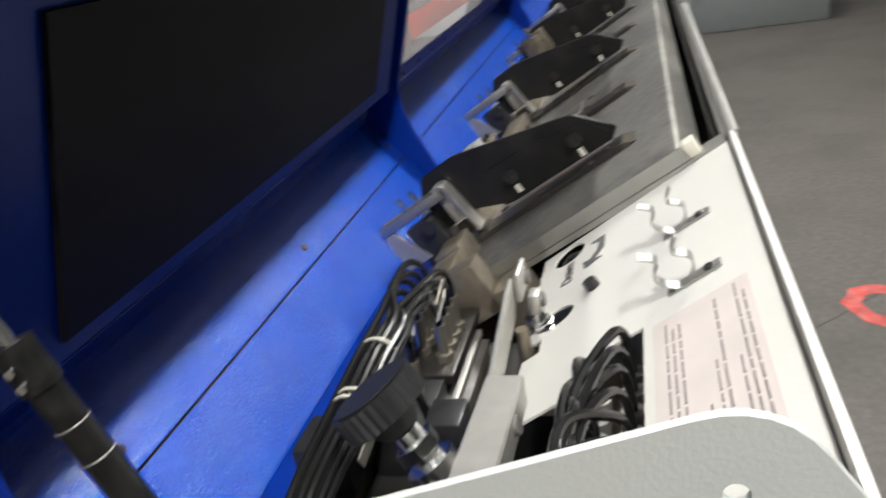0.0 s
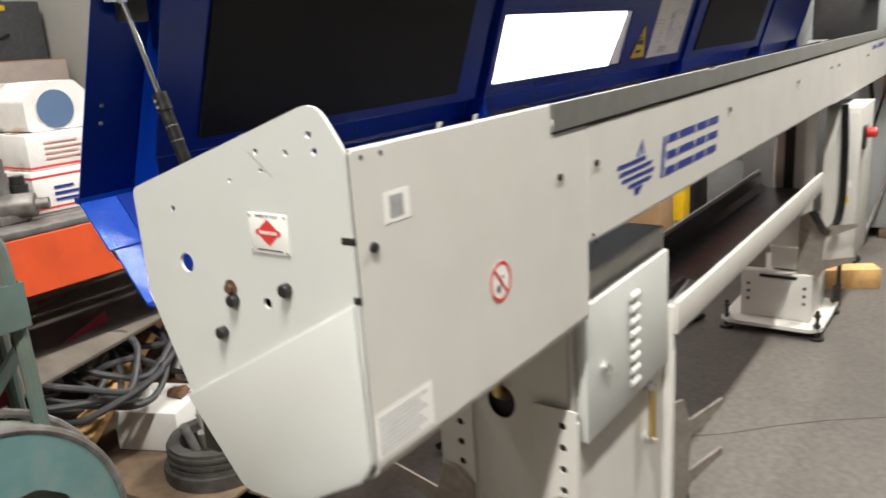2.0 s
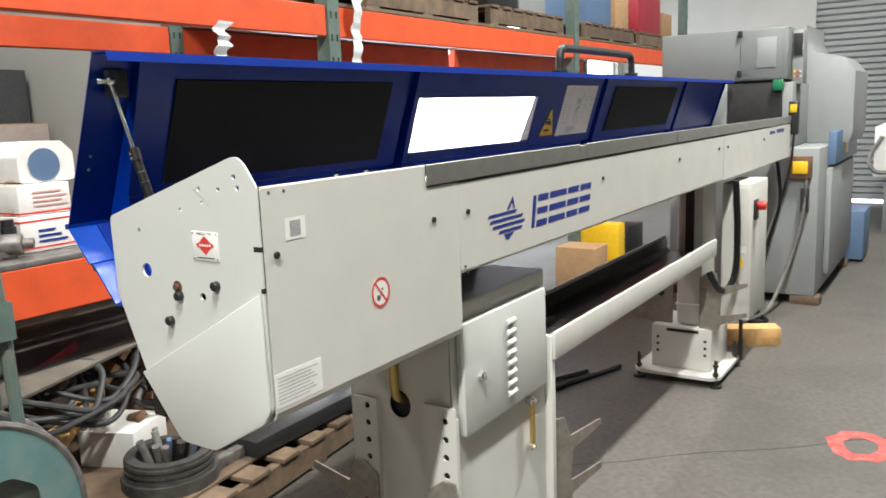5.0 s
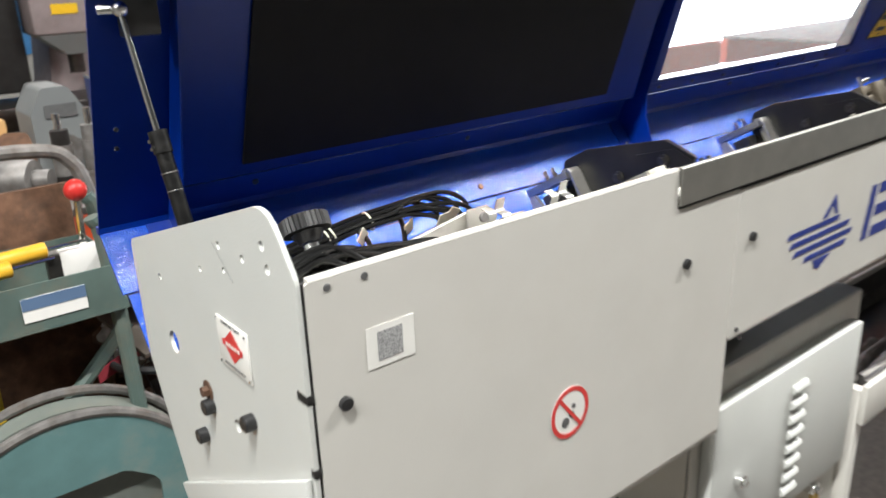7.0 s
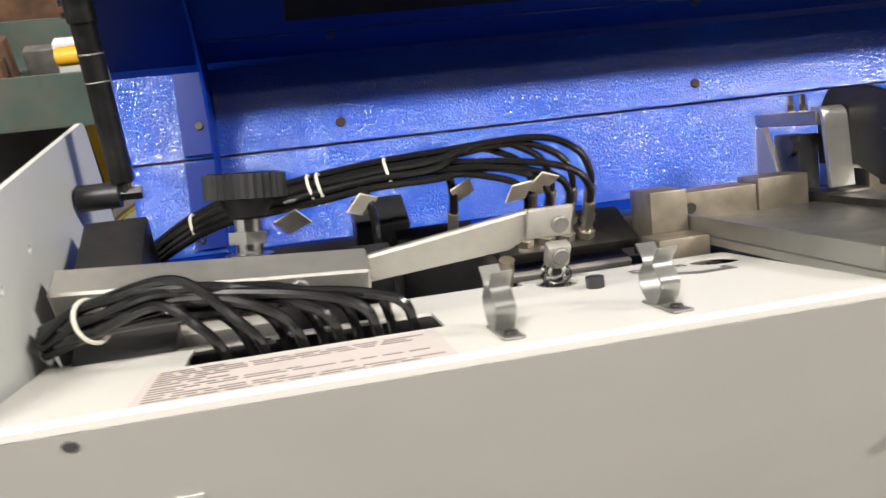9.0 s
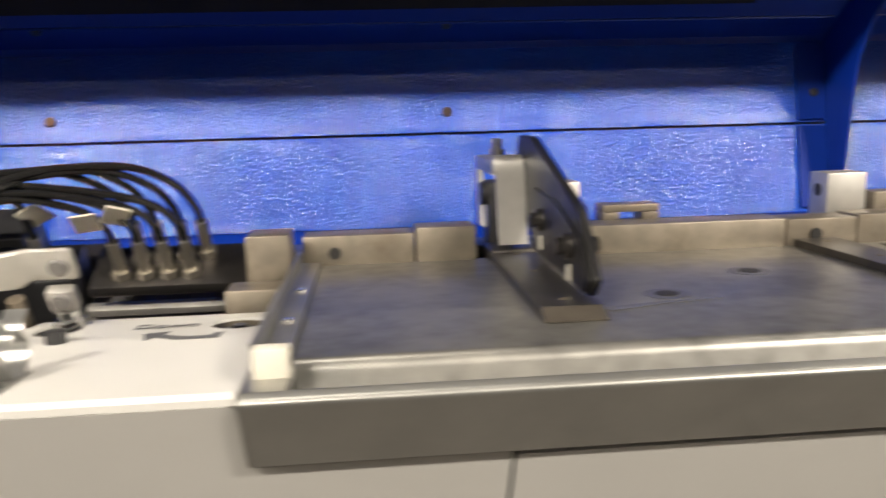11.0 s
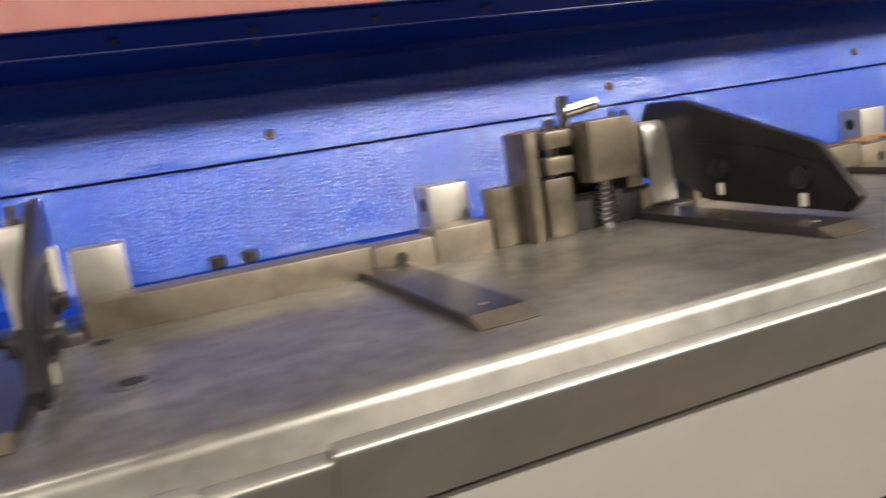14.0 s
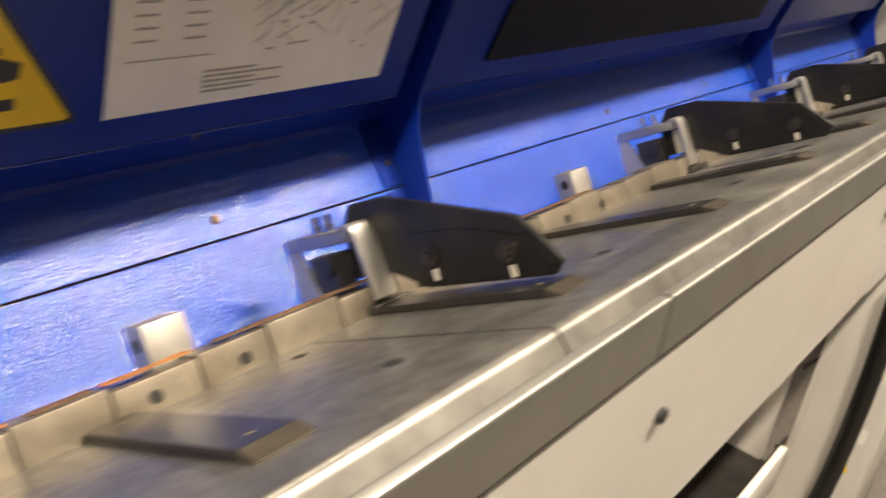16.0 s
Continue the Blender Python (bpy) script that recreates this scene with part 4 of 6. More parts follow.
# ribs: a flange on the panel and a web
for x in RIBS:
    bm = B()
    loops_sheet(bm, [rect(x - 0.034, x - 0.003, 1.084, 1.147)], lambda u, v, w: low(u, v, w - 0.0035), 0.002)
    loops_sheet(bm, [rect(x - 0.034, x - 0.003, 1.012, 1.0785)], lambda u, v, w: low(u, v, w - 0.0035), 0.002)
    r = part("rib_flange", bm, BLUE_SHADED, lid)
    part("rib_screw", scr_d, DARKSTEEL, r, at=facing(low(x - 0.016, 1.106, -0.0035), LOW_N))
    bm = B()
    prism(bm, [(low_y(1.010) - 0.0015, 1.011), (low_y(1.149) - 0.0015, 1.150), (skin_y(1.473) - 0.001, 1.473), (lid_y(1.473) - 0.008, 1.473), (lid_y(1.205) - 0.006, 1.205), (0.462, 1.165), (0.452, 1.135), (low_y(1.010) - 0.018, 1.016)], "x", x - 0.0028, x)
    part("rib", bm, BLUE_SHADED, lid)
# black sheets, window, paper, warning sign
def sheet_on_lid(name, a, b, z0, z1, material, off, thick, label, skew=0.0):
    bm = B()
    loops_sheet(bm, [[(a, z0), (b, z0 + 0.002), (b + skew, z1), (a + skew, z1)]], lambda u, v, w: lp(u, v, w - off), thick)
    return part(name, bm, material, lid, label)
sheet_on_lid("dark_sheet", 0.172, 0.890, 1.222, 1.43, FOAM, 0.005, 0.004, "matt black sheet with a torn corner", 0.01)
sheet_on_lid("dark_sheet", 2.56, 3.46, 1.235, 1.43, FOAM, 0.005, 0.004, "matt black sheet", 0.02)
pane = sheet_on_lid("window_pane", 1.047, 1.828, 1.2285, 1.3865, CLEAR, -0.001, 0.003, "scratched clear plastic window")
pane.visible_shadow = False
bm = B()
for a, b, c, d in ((1.02, 1.855, 1.212, 1.2265), (1.02, 1.855, 1.3885, 1.402), (1.02, 1.0445, 1.227, 1.388), (1.8305, 1.855, 1.227, 1.388)):
    loops_sheet(bm, [rect(a, b, c, d)], lambda u, v, w: lp(u, v, w - 0.0025), 0.0022)
wf = part("window_frame", bm, BLUE_SHADED, lid)
tiny = bolt_mesh("frame_screw", 0.0035, 0.003, DARKSTEEL)
for i in range(8):
    part("frame_screw", tiny, DARKSTEEL, wf, at=facing(lp(1.05 + 0.11 * i, 1.217, -0.003), (0, -1, -0.31)))
paper = sheet_on_lid("paper_sheet", 2.056, 2.371, 1.234, 1.431, PAPER, 0.0015, 0.001, "faded paper sheet with a line drawing")
bm = B()
random.seed(4)
GREY = mat("faint_grey_ink", (0.36, 0.34, 0.31), 0.6)
draw = lambda p, q, w: lp(p, q, w - 0.0022)
for i in range(46):
    u, v = 2.185 + 0.155 * random.random(), 1.285 + 0.125 * random.random()
    a, L = random.choice((0.5, 0.5, 0.62, -0.6, 2.2)), 0.008 + 0.03 * random.random() ** 2
    loops_sheet(bm, [[(u, v), (u + L, v + a * L), (u + L, v + a * L + 0.0011), (u, v + 0.0011)]], draw, 0.0003)
for i in range(30):
    u, v = 2.165 + 0.19 * random.random(), 1.275 + 0.145 * random.random()
    loops_sheet(bm, [rect(u, u + 0.004 + 0.004 * random.random(), v, v + 0.0022)], draw, 0.0003)
for i in range(9):
    loops_sheet(bm, [rect(2.19 + 0.012 * (i % 3), 2.198 + 0.012 * (i % 3), 1.36 + 0.008 * (i // 3), 1.366 + 0.008 * (i // 3))], draw, 0.0003)
for i in range(12):
    loops_sheet(bm, [rect(2.075 + 0.045 * (i % 2), 2.095 + 0.045 * (i % 2), 1.30 + 0.011 * (i // 2), 1.302 + 0.011 * (i // 2))], lambda p, q, w: lp(p, q, w - 0.0022), 0.0003)
for i in range(5):
    loops_sheet(bm, [rect(2.145, 2.20 + 0.03 * (i % 2), 1.247 + 0.005 * i, 1.249 + 0.005 * i)], lambda p, q, w: lp(p, q, w - 0.0022), 0.0003)
loops_sheet(bm, [rect(2.07, 2.15, 1.2835, 1.2845)], lambda p, q, w: lp(p, q, w - 0.0022), 0.0003)
part("print_line", bm, GREY, paper)
bm = B()
loops_sheet(bm, [rounded([(1.902, 1.236), (2.036, 1.236), (1.969, 1.352)], 0.006, 4)], lambda u, v, w: lp(u, v, w - 0.0015), 0.001)
tri = part("warning_sign", bm, BLACK, lid, "yellow triangular warning sign with black border")
bm = B()
loops_sheet(bm, [rounded([(1.910, 1.2405), (2.028, 1.2405), (1.969, 1.342)], 0.004, 4)], lambda u, v, w: lp(u, v, w - 0.0020), 0.0004)
part("yellow_field", bm, YELLOW, tri)
bm = B()
for p in ([(1.940, 1.283), (1.965, 1.283), (1.975, 1.278), (1.988, 1.281), (1.990, 1.293), (1.975, 1.298), (1.940, 1.296)], [(1.938, 1.2555), (1.985, 1.2555), (1.985, 1.265), (1.938, 1.265)], [(1.938, 1.300), (1.975, 1.300), (1.975, 1.306), (1.938, 1.306)],
          [(1.962, 1.312), (1.965, 1.319), (1.959, 1.319)], [(1.962, 1.2515), (1.966, 1.245), (1.958, 1.245)]):
    loops_sheet(bm, [p], lambda u, v, w: lp(u, v, w - 0.0024), 0.0003)
part("pictogram", bm, BLACK, tri)
# handle on the lid
bm = B()
hy = skin_y(1.474) - 0.012
tube(bm, [(1.95, hy, 1.475), (1.955, hy, 1.54), (1.975, hy, 1.565), (2.06, hy, 1.57), (2.62, hy, 1.57), (2.70, hy, 1.565), (2.72, hy, 1.54), (2.725, hy, 1.475)], 0.016, 10, 6)
part("handle", bm, BLACK, lid, "black tubular lid handle")
for x in (1.95, 2.725):
    bm = B()
    box(bm, x - 0.03, x + 0.03, hy - 0.022, hy + 0.022, 1.4765, 1.49, 0.003)
    part("handle_foot", bm, BLACK, lid)
# gas spring
gs0, gs1 = Vector((0.036, 0.300, 1.160)), Vector((0.026, 0.388, 1.424))
mid = gs0.lerp(gs1, 0.52)
bm = B()
cyl(bm, gs0.lerp(gs1, 0.03), mid, 0.0086, 18)
soften(bm, 0.002, 1)
GASBLACK = mat("black_enamel_tube", (0.006, 0.006, 0.006), 0.3, scale=60, amount=0.3, stain=(0.03, 0.028, 0.025), stain_scale=60, stain_amount=0.4)
spring = part("gas_spring", bm, GASBLACK, feeder, "black gas spring holding the lid open")
bm = B()
cyl(bm, mid, gs1, 0.0036, 12)
part("piston_rod", bm, CHROME, spring)
bm = B()
cyl(bm, mid - (gs1 - gs0).normalized() * 0.02, mid + (gs1 - gs0).normalized() * 0.004, 0.0102, 18)
part("gland", bm, GASBLACK, spring)
for k in (0.30, 0.37):
    bm = B()
    ring(bm, gs0.lerp(gs1, k), gs1 - gs0, 0.0086, 0.0007, 24, 6)
    part("groove_ring", bm, SCRAP, spring)
for k in (0.50, 0.47):
    bm = B()
    q = gs0.lerp(gs1, k)
    cyl(bm, q + Vector((-0.0125, -0.003, 0)), q + Vector((-0.008, -0.001, 0)), 0.0022, 8)
    part("stop_pin", bm, CHROME, spring)
# Bright studs painting the light that shows through two lid holes.
for z in (1.262, 1.287):
    part("lid_light_hole", bolt_mesh("lid_light_hole", 0.0035, 0.0012, CHROME, False), CHROME, lid, "bright stud standing for a hole showing light", at=facing(skin(0.026, z, 0), (0, -0.919, -0.395)))
bm = B()
ball(bm, gs1, 0.009, 16)
cyl(bm, gs1, gs1 + Vector((-0.02, 0.01, 0)), 0.005, 10)
part("ball_joint", bm, CHROME, spring)
bm = B()
cyl(bm, gs0 + Vector((-0.034, 0, 0)), gs0 + Vector((-0.004, 0, 0)), 0.010, 14)
cyl(bm, gs0, gs0.lerp(gs1, 0.05), 0.005, 8)
part("pivot_post", bm, BLACK, spring)
bm = B()
cyl(bm, gs0 + Vector((-0.006, 0, 0)), gs0 + Vector((0.012, 0, 0)), 0.0055, 6)
part("pivot_nut", bm, CHROME, spring)
bm = B()
box(bm, 0.028, 0.07, skin_y(1.43) - 0.016, skin_y(1.43) - 0.003, 1.395, 1.445, 0.002)
part("bracket", bm, BLACK, spring)


# ---- supports of the feeder ----
bm = B()
loops_sheet(bm, [rect(0.059, 0.365, 0.03, 0.95), [(0.208 + 0.032 * math.cos(a), 0.634 + 0.036 * math.sin(a)) for a in (2 * math.pi * i / 24 for i in range(24))]], lambda u, v, w: (0.615 + w, u, v), 0.003)
leg = part("support_cabinet", bm, WHITE, feeder, "cream-white support cabinet with a louvred door")
for dims in ((0.6185, 1.108, 0.054, 0.058, 0.06, 0.893), (0.6185, 1.108, 0.362, 0.365, 0.06, 0.893), (1.1083, 1.111, 0.054, 0.365, 0.03, 0.893)):
    bm = B()
    box(bm, *dims)
    part("side_sheet", bm, WHITE, leg)
bm = B()
box(bm, 0.6155, 1.107, 0.055, 0.364, 0.8935, 0.8965)
part("top_sheet", bm, LIGHT, leg)
bm = B()
box(bm, 0.63, 0.65, 0.06, 0.35, 0.5, 0.8)
part("dark_inside", bm, DARK, leg)
bm = B()
box(bm, 0.639, 1.078, 0.030, 0.053, 0.572, 0.852, 0.004)
door = part("cabinet_door", bm, LIGHT, leg, "pale grey cabinet door with louvres")
bm = B()
prism(bm, [(-0.0035, -0.003), (0.0055, -0.0105), (0.0055, 0.0095), (-0.001, 0.006)], "x", -0.022, 0.022)
soften(bm, 0.002, 1)
louvre = mesh_of("louvre", bm, LIGHT)
for i in range(8):
    part("louvre", louvre, LIGHT, door, at=Matrix.Translation((0.868, 0.024, 0.613 + 0.0275 * i)))
bm = B()
cyl(bm, (0.71, 0.020, 0.706), (0.71, 0.030, 0.706), 0.011, 18)
cyl(bm, (0.71, 0.014, 0.706), (0.71, 0.020, 0.706), 0.006, 8)
part("lock", bm, CHROME, door, "chrome quarter-turn lock")
bm = B()
cyl(bm, (0.995, 0.036, 0.415), (0.995, 0.036, 0.54), 0.008, 14)
gauge = part("level_gauge", bm, BRASS, leg, "brass oil level gauge")
for z in (0.41, 0.545):
    bm = B()
    box(bm, 0.984, 1.006, 0.032, 0.053, z - 0.009, z + 0.009, 0.002)
    cyl(bm, (0.995, 0.026, z), (0.995, 0.032, z), 0.008, 6)
    part("gauge_fitting", bm, CHROME, gauge)
# drilled straps with forked stop plates
for y0, y1, d in ((0.036, 0.128, 0.028), (0.272, 0.352, 0.0)):
    bm = B()
    loops_sheet(bm, [rounded(rect(y0, y1, 0.06, 0.655 if d else 0.64), 0.006)] + [[(y0 + 0.03 + 0.0085 * math.cos(a), 0.62 - 0.046 * k + 0.0085 * math.sin(a)) for a in (2 * math.pi * i / 14 for i in range(14))] for k in range(9)], lambda u, v, w: (0.600 + w, u, v), 0.004)
    box(bm, 0.6045, 0.6145, y0, y0 + 0.004, 0.06, 0.63)
    st = part("drilled_strap", bm, WHITE, leg, "white steel strap with a row of holes")
    # Dark sheet that paints the shade seen through the strap holes.
    bm = B()
    box(bm, 0.6055, 0.607, y0 + 0.01, y1 - 0.01, 0.06, 0.63)
    part("hole_shadow", bm, DARK, st)

def stop(poly, y, label="bare steel forked stop plate"):
    bm = B()
    prism(bm, rounded(poly, 0.004, 2), "x", -0.003, 0.003)
    return mesh_of("forked_stop", bm, STOPS)


# each plate has two prongs that reach sideways off the strap
PRONGS = [(0.06, 0.0), (-0.02, 0.0), (-0.02, 0.27), (0.02, 0.30), (0.055, 0.30), (0.075, 0.235), (0.20, 0.262), (0.203, 0.245), (0.085, 0.19), (0.075, 0.09), (0.20, 0.118), (0.203, 0.10), (0.085, 0.05)]
plate_mesh = stop(PRONGS, 0)
for y, m in ((0.095, Matrix.Rotation(math.pi, 4, "Z")), (0.292, Matrix.Identity(4))):
    fk = part("forked_stop", plate_mesh, STOPS, leg, "bare steel forked stop plate", at=Matrix.Translation((0.594, y, 0.17)) @ m)
    for z in (0.36, 0.22):
        part("nut", bolt_mesh("nut", 0.012, 0.009, RUST, False), RUST, fk, "rusty hexagon nut", at=facing((0.590, y + (0.02 if y > 0.2 else -0.02), z), (-1, 0, 0)))
for y in (0.10,):
    part("forked_stop", plate_mesh, STOPS, leg, "bare steel forked stop plate", at=Matrix.Translation((1.139, 0.052, 0.13)) @ Matrix.Rotation(math.radians(-115), 4, "Z"))
bm = B()
tube(bm, [(0.60, 0.21, 0.80), (0.597, 0.21, 0.70), (0.605, 0.21, 0.66), (0.64, 0.21, 0.64), (0.68, 0.21, 0.635)], 0.012, 10)
part("drain_pipe", bm, BRASS, leg, "yellow brass drain elbow")
bm = B()
box(bm, 0.50, 1.30, 0.02, 0.38, 0.035, 0.05, 0.003)
base = part("base_plate", bm, WHITE, leg)
def levelling(x, y, parent):
    bm = B()
    cyl(bm, (x, y, 0.0), (x, y, 0.012), 0.03, 18)
    cyl(bm, (x, y, 0.012), (x, y, 0.13), 0.008, 10)
    cyl(bm, (x, y, 0.055), (x, y, 0.07), 0.014, 6)
    cyl(bm, (x, y, 0.1), (x, y, 0.112), 0.014, 6)
    part("levelling_bolt", bm, DARKSTEEL, parent, "dark levelling bolt and foot")
levelling(1.27, 0.05, base)
levelling(0.53, 0.05, base)
levelling(1.27, 0.35, base)
levelling(0.53, 0.35, base)
# body bracket above the cabinet
bm = B()
box(bm, 0.66, 1.06, 0.24, 0.33, 0.897, 0.985, 0.002)
part("saddle", bm, DARKSTEEL, leg, "dark steel saddle under the body")

# lower catch tray between the supports
bm = B()
box(bm, 1.1115, 2.875, 0.018, 0.0295, 0.632, 0.712, 0.002)
shelf = part("front_beam", bm, WHITE, feeder, "white front beam of the catch tray")
bm = B()
prism(bm, [(0.0305, 0.700), (0.0305, 0.640), (0.06, 0.628), (0.25, 0.628), (0.275, 0.645), (0.275, 0.695), (0.271, 0.695), (0.271, 0.648), (0.248, 0.632), (0.062, 0.632), (0.0345, 0.643), (0.0345, 0.700)], "x", 1.139, 2.925)
part("catch_tray", bm, DARKSTEEL, feeder, "dark oily catch tray")
bm = B()
box(bm, 1.139, 2.925, 0.2755, 0.286, 0.690, 0.708, 0.003)
part("tray_rim", bm, WHITE, feeder)
bm = B()
box(bm, 1.1115, 1.134, 0.030, 0.058, 0.05, 0.70, 0.002)
part("beam_bracket", bm, WHITE, feeder)
random.seed(11)
for i in range(9):
    bm = B()
    x, y = 1.22 + 0.12 * random.random(), 0.07 + 0.1 * random.random()
    cyl(bm, (x, y, 0.645), (x + 0.10 + 0.1 * random.random(), y + 0.06 * random.random() - 0.03, 0.645 + 0.01 * random.random()), 0.012, 10)
    single("metal_offcut", bm, DARKSTEEL if i % 2 else SCRAP, "steel bar offcut lying in the catch tray", "metal offcut", "offcuts in the tray")

# far support
bm = B()
box(bm, 2.89, 3.20, 0.038, 0.331, 0.05, 0.26, 0.004)
far = part("far_support", bm, WHITE, feeder, "cream-white far support column on a base plate")
bm = B()
box(bm, 2.93, 3.16, 0.095, 0.225, 0.2605, 0.985, 0.022)
part("column", bm, WHITE, far)
bm = B()
box(bm, 2.925, 3.165, 0.092, 0.228, 0.36, 0.372, 0.004)
part("band", bm, WHITE, far)
bm = B()
prism(bm, rounded([(2.80, 0.02), (2.80, 0.36), (2.84, 0.40), (3.22, 0.40), (3.26, 0.36), (3.26, 0.02), (3.22, -0.02), (2.84, -0.02)], 0.02, 3), "z", 0.034, 0.0495)
part("base_plate", bm, WHITE, far)
for x, y in ((2.83, 0.0), (3.2, 0.0), (2.83, 0.375), (3.23, 0.375)):
    levelling(x, y, far)
bm = B()
box(bm, 2.886, 2.8895, 0.10, 0.255, 0.236, 0.25)
part("slot", bm, DARK, far)
bm = B()
cyl(bm, (2.8885, 0, 0), (2.8905, 0, 0), 0.0075, 12)
bolt_hole = mesh_of("bolt_hole", bm, DARK)
for z in (0.13, 0.165, 0.20):
    for y in (0.068, 0.30):
        part("bolt_hole", bolt_hole, DARK, far, at=Matrix.Translation((0, y, z)))
bm = B()
prism(bm, rounded([(0.235, 0.27), (0.36, 0.27), (0.43, 0.30), (0.43, 0.33), (0.37, 0.36), (0.36, 0.50), (0.235, 0.52)], 0.006, 2), "x", 2.912, 2.918)
part("clamp_plate", bm, STOPS, far, "bare steel clamp plate")
part("bolt", bolt_mesh("clamp_bolt", 0.014, 0.012, DARKSTEEL), DARKSTEEL, far, at=facing((2.912, 0.29, 0.42), (-1, 0, 0)))
part("forked_stop", plate_mesh, STOPS, far, "bare steel forked stop plate", at=Matrix.Translation((2.912, 0.085, 0.24)) @ Matrix.Rotation(math.pi, 4, "Z"))
bm = B()
box(bm, 2.922, 2.929, 0.14, 0.18, 0.62, 0.95)
part("dark_channel", bm, DARK, far)
# control box
bm = B()
box(bm, 3.17, 3.53, -0.072, 0.07, 0.255, 0.945, 0.005)
ctrl = part("control_box", bm, WHITE, feeder, "white control box with a red switch")
bm = B()
box(bm, 3.163, 3.1695, -0.062, 0.06, 0.275, 0.925, 0.002)
cdoor = part("box_door", bm, WHITE, ctrl)
bm = B()
box(bm, 3.20, 3.27, -0.085, -0.0725, 0.76, 0.86, 0.003)
part("switch_plate", bm, BLACK, ctrl)
bm = B()
cyl(bm, (3.235, -0.125, 0.83), (3.235, -0.0855, 0.83), 0.022, 20)
soften(bm, 0.004, 2)
part("red_switch", bm, REDPAINT, ctrl, "red rotary main switch")
bm = B()
prism(bm, [(-0.045, 0.53), (-0.005, 0.53), (-0.025, 0.585)], "x", 3.1622, 3.1628)
part("warning_sticker", bm, YELLOW, cdoor)
bm = B()
box(bm, 3.1622, 3.1628, -0.05, -0.02, 0.60, 0.63)
part("sticker", bm, LABEL, cdoor)
bm = B()
tube(bm, [(3.05, -0.02, 0.97), (3.06, -0.03, 0.75), (3.05, -0.03, 0.55), (2.99, -0.02, 0.47), (2.90, 0.0, 0.46), (2.83, 0.02, 0.52), (2.83, 0.04, 0.56)], 0.016, 10)
single("conduit", bm, RUBBER, "black corrugated cable conduit hanging in a loop", "cable")
bm = B()
box(bm, -0.20, 0.20, -0.055, 0.055, 0.0, 0.10, 0.004, Matrix.Translation((3.61, 0.06, 0)) @ Matrix.Rotation(radians(-62), 4, "Z"))
single("timber_block", bm, PINE, "sawn pine timber block on the floor", "timber")
bm = B()
cyl(bm, (3.32, 0.0, 0.10), (3.32, 0.0, 0.254), 0.01, 10)
cyl(bm, (3.32, 0.0, 0.0), (3.32, 0.0, 0.10), 0.014, 10)
part("box_bolt", bm, DARKSTEEL, ctrl)

# ---- valves and hoses inside the near end ----
bm = B()
box(bm, 0.312, 0.43, 0.236, 0.285, 1.090, 1.100, 0.002)
man = part("valve_manifold", bm, DARKSTEEL, feeder, "dark steel manifold with a row of hose fittings")
bm = B()
box(bm, 0.30, 0.435, 0.232, 0.29, 1.055, 1.062, 0.001)
box(bm, 0.29, 0.43, 0.240, 0.285, 1.040, 1.046, 0.001)
part("manifold_plate", bm, SCRAP, man)
for z0, z1, y0, m_ in ((1.070, 1.077, 0.236, ALU), (1.045, 1.054, 0.233, STEEL)):
    bm = B()
    box(bm, 0.305, 0.428, y0, y0 + 0.010, z0, z1, 0.001)
    part("guide_rail", bm, m_, man)
NICKEL = mat("dull_nickel_fitting", (0.42, 0.39, 0.33), 0.3, 0.85, scale=50, amount=0.1)
FIT = [0.336, 0.347, 0.354, 0.363, 0.371, 0.381, 0.388, 0.397]
for i, x in enumerate(FIT):
    bm = B()
    y = 0.248 + 0.022 * (i % 2)
    cyl(bm, (x, y, 1.1005), (x, y, 1.107), 0.0075, 6)
    cyl(bm, (x, y, 1.107), (x, y, 1.134), 0.0045, 12)
    part("hose_fitting", bm, NICKEL, man, "dull nickel hose fitting")
random.seed(5)
for i, x in enumerate(FIT):
    y = 0.248 + 0.022 * (i % 2)
    j = i - 4
    up = (0.0, 0.010, 0.004, 0.014)[i % 4]
    bm = B()
    tube(bm, [(x, y, 1.13), (x - 0.002, y, 1.148), (x - 0.016, y + 0.001, 1.163 + up * 0.5), (x - 0.052, y + 0.003, 1.173 + up * 0.8), (0.262, 0.259 + j * 0.003, 1.174 + up * 0.7), (0.215, 0.261 + j * 0.0032, 1.172 + up * 0.5), (0.165, 0.264 + j * 0.0033, 1.163 + up * 0.5), (0.105, 0.270 + j * 0.003, 1.150 + up * 0.4), (0.06, 0.274 + j * 0.003, 1.125 + up * 0.3), (0.02, 0.27 + j * 0.004, 1.095)], 0.0029, 8)
    part("air_hose", bm, RUBBER, man, "glossy black air hose")
for x, y, z in ((0.085, 0.272, 1.139), (0.173, 0.263, 1.167), (0.180, 0.262, 1.168), (0.230, 0.260, 1.175)):
    bm = B()
    ring(bm, (x, y, z), (0.9, -0.05, 0.3), 0.0115, 0.0012, 18, 6)
    part("cable_tie", bm, NYLON, man, "off-white cable tie")
for i, (x, y, z) in enumerate(((0.206, 0.236, 1.167), (0.285, 0.256, 1.155), (0.325, 0.240, 1.158), (0.345, 0.245, 1.160), (0.155, 0.25, 1.150))):
    bm = B()
    box(bm, x - 0.0085, x + 0.0085, y - 0.0006, y + 0.0006, z - 0.011, z + 0.011, 0, None)
    bmesh.ops.rotate(bm, verts=bm.verts, cent=(x, y, z), matrix=Euler((0.4, 0.45 * (i - 2), 0.2)).to_matrix())
    part("hose_tag", bm, NYLON, man, "blank off-white hose tag")
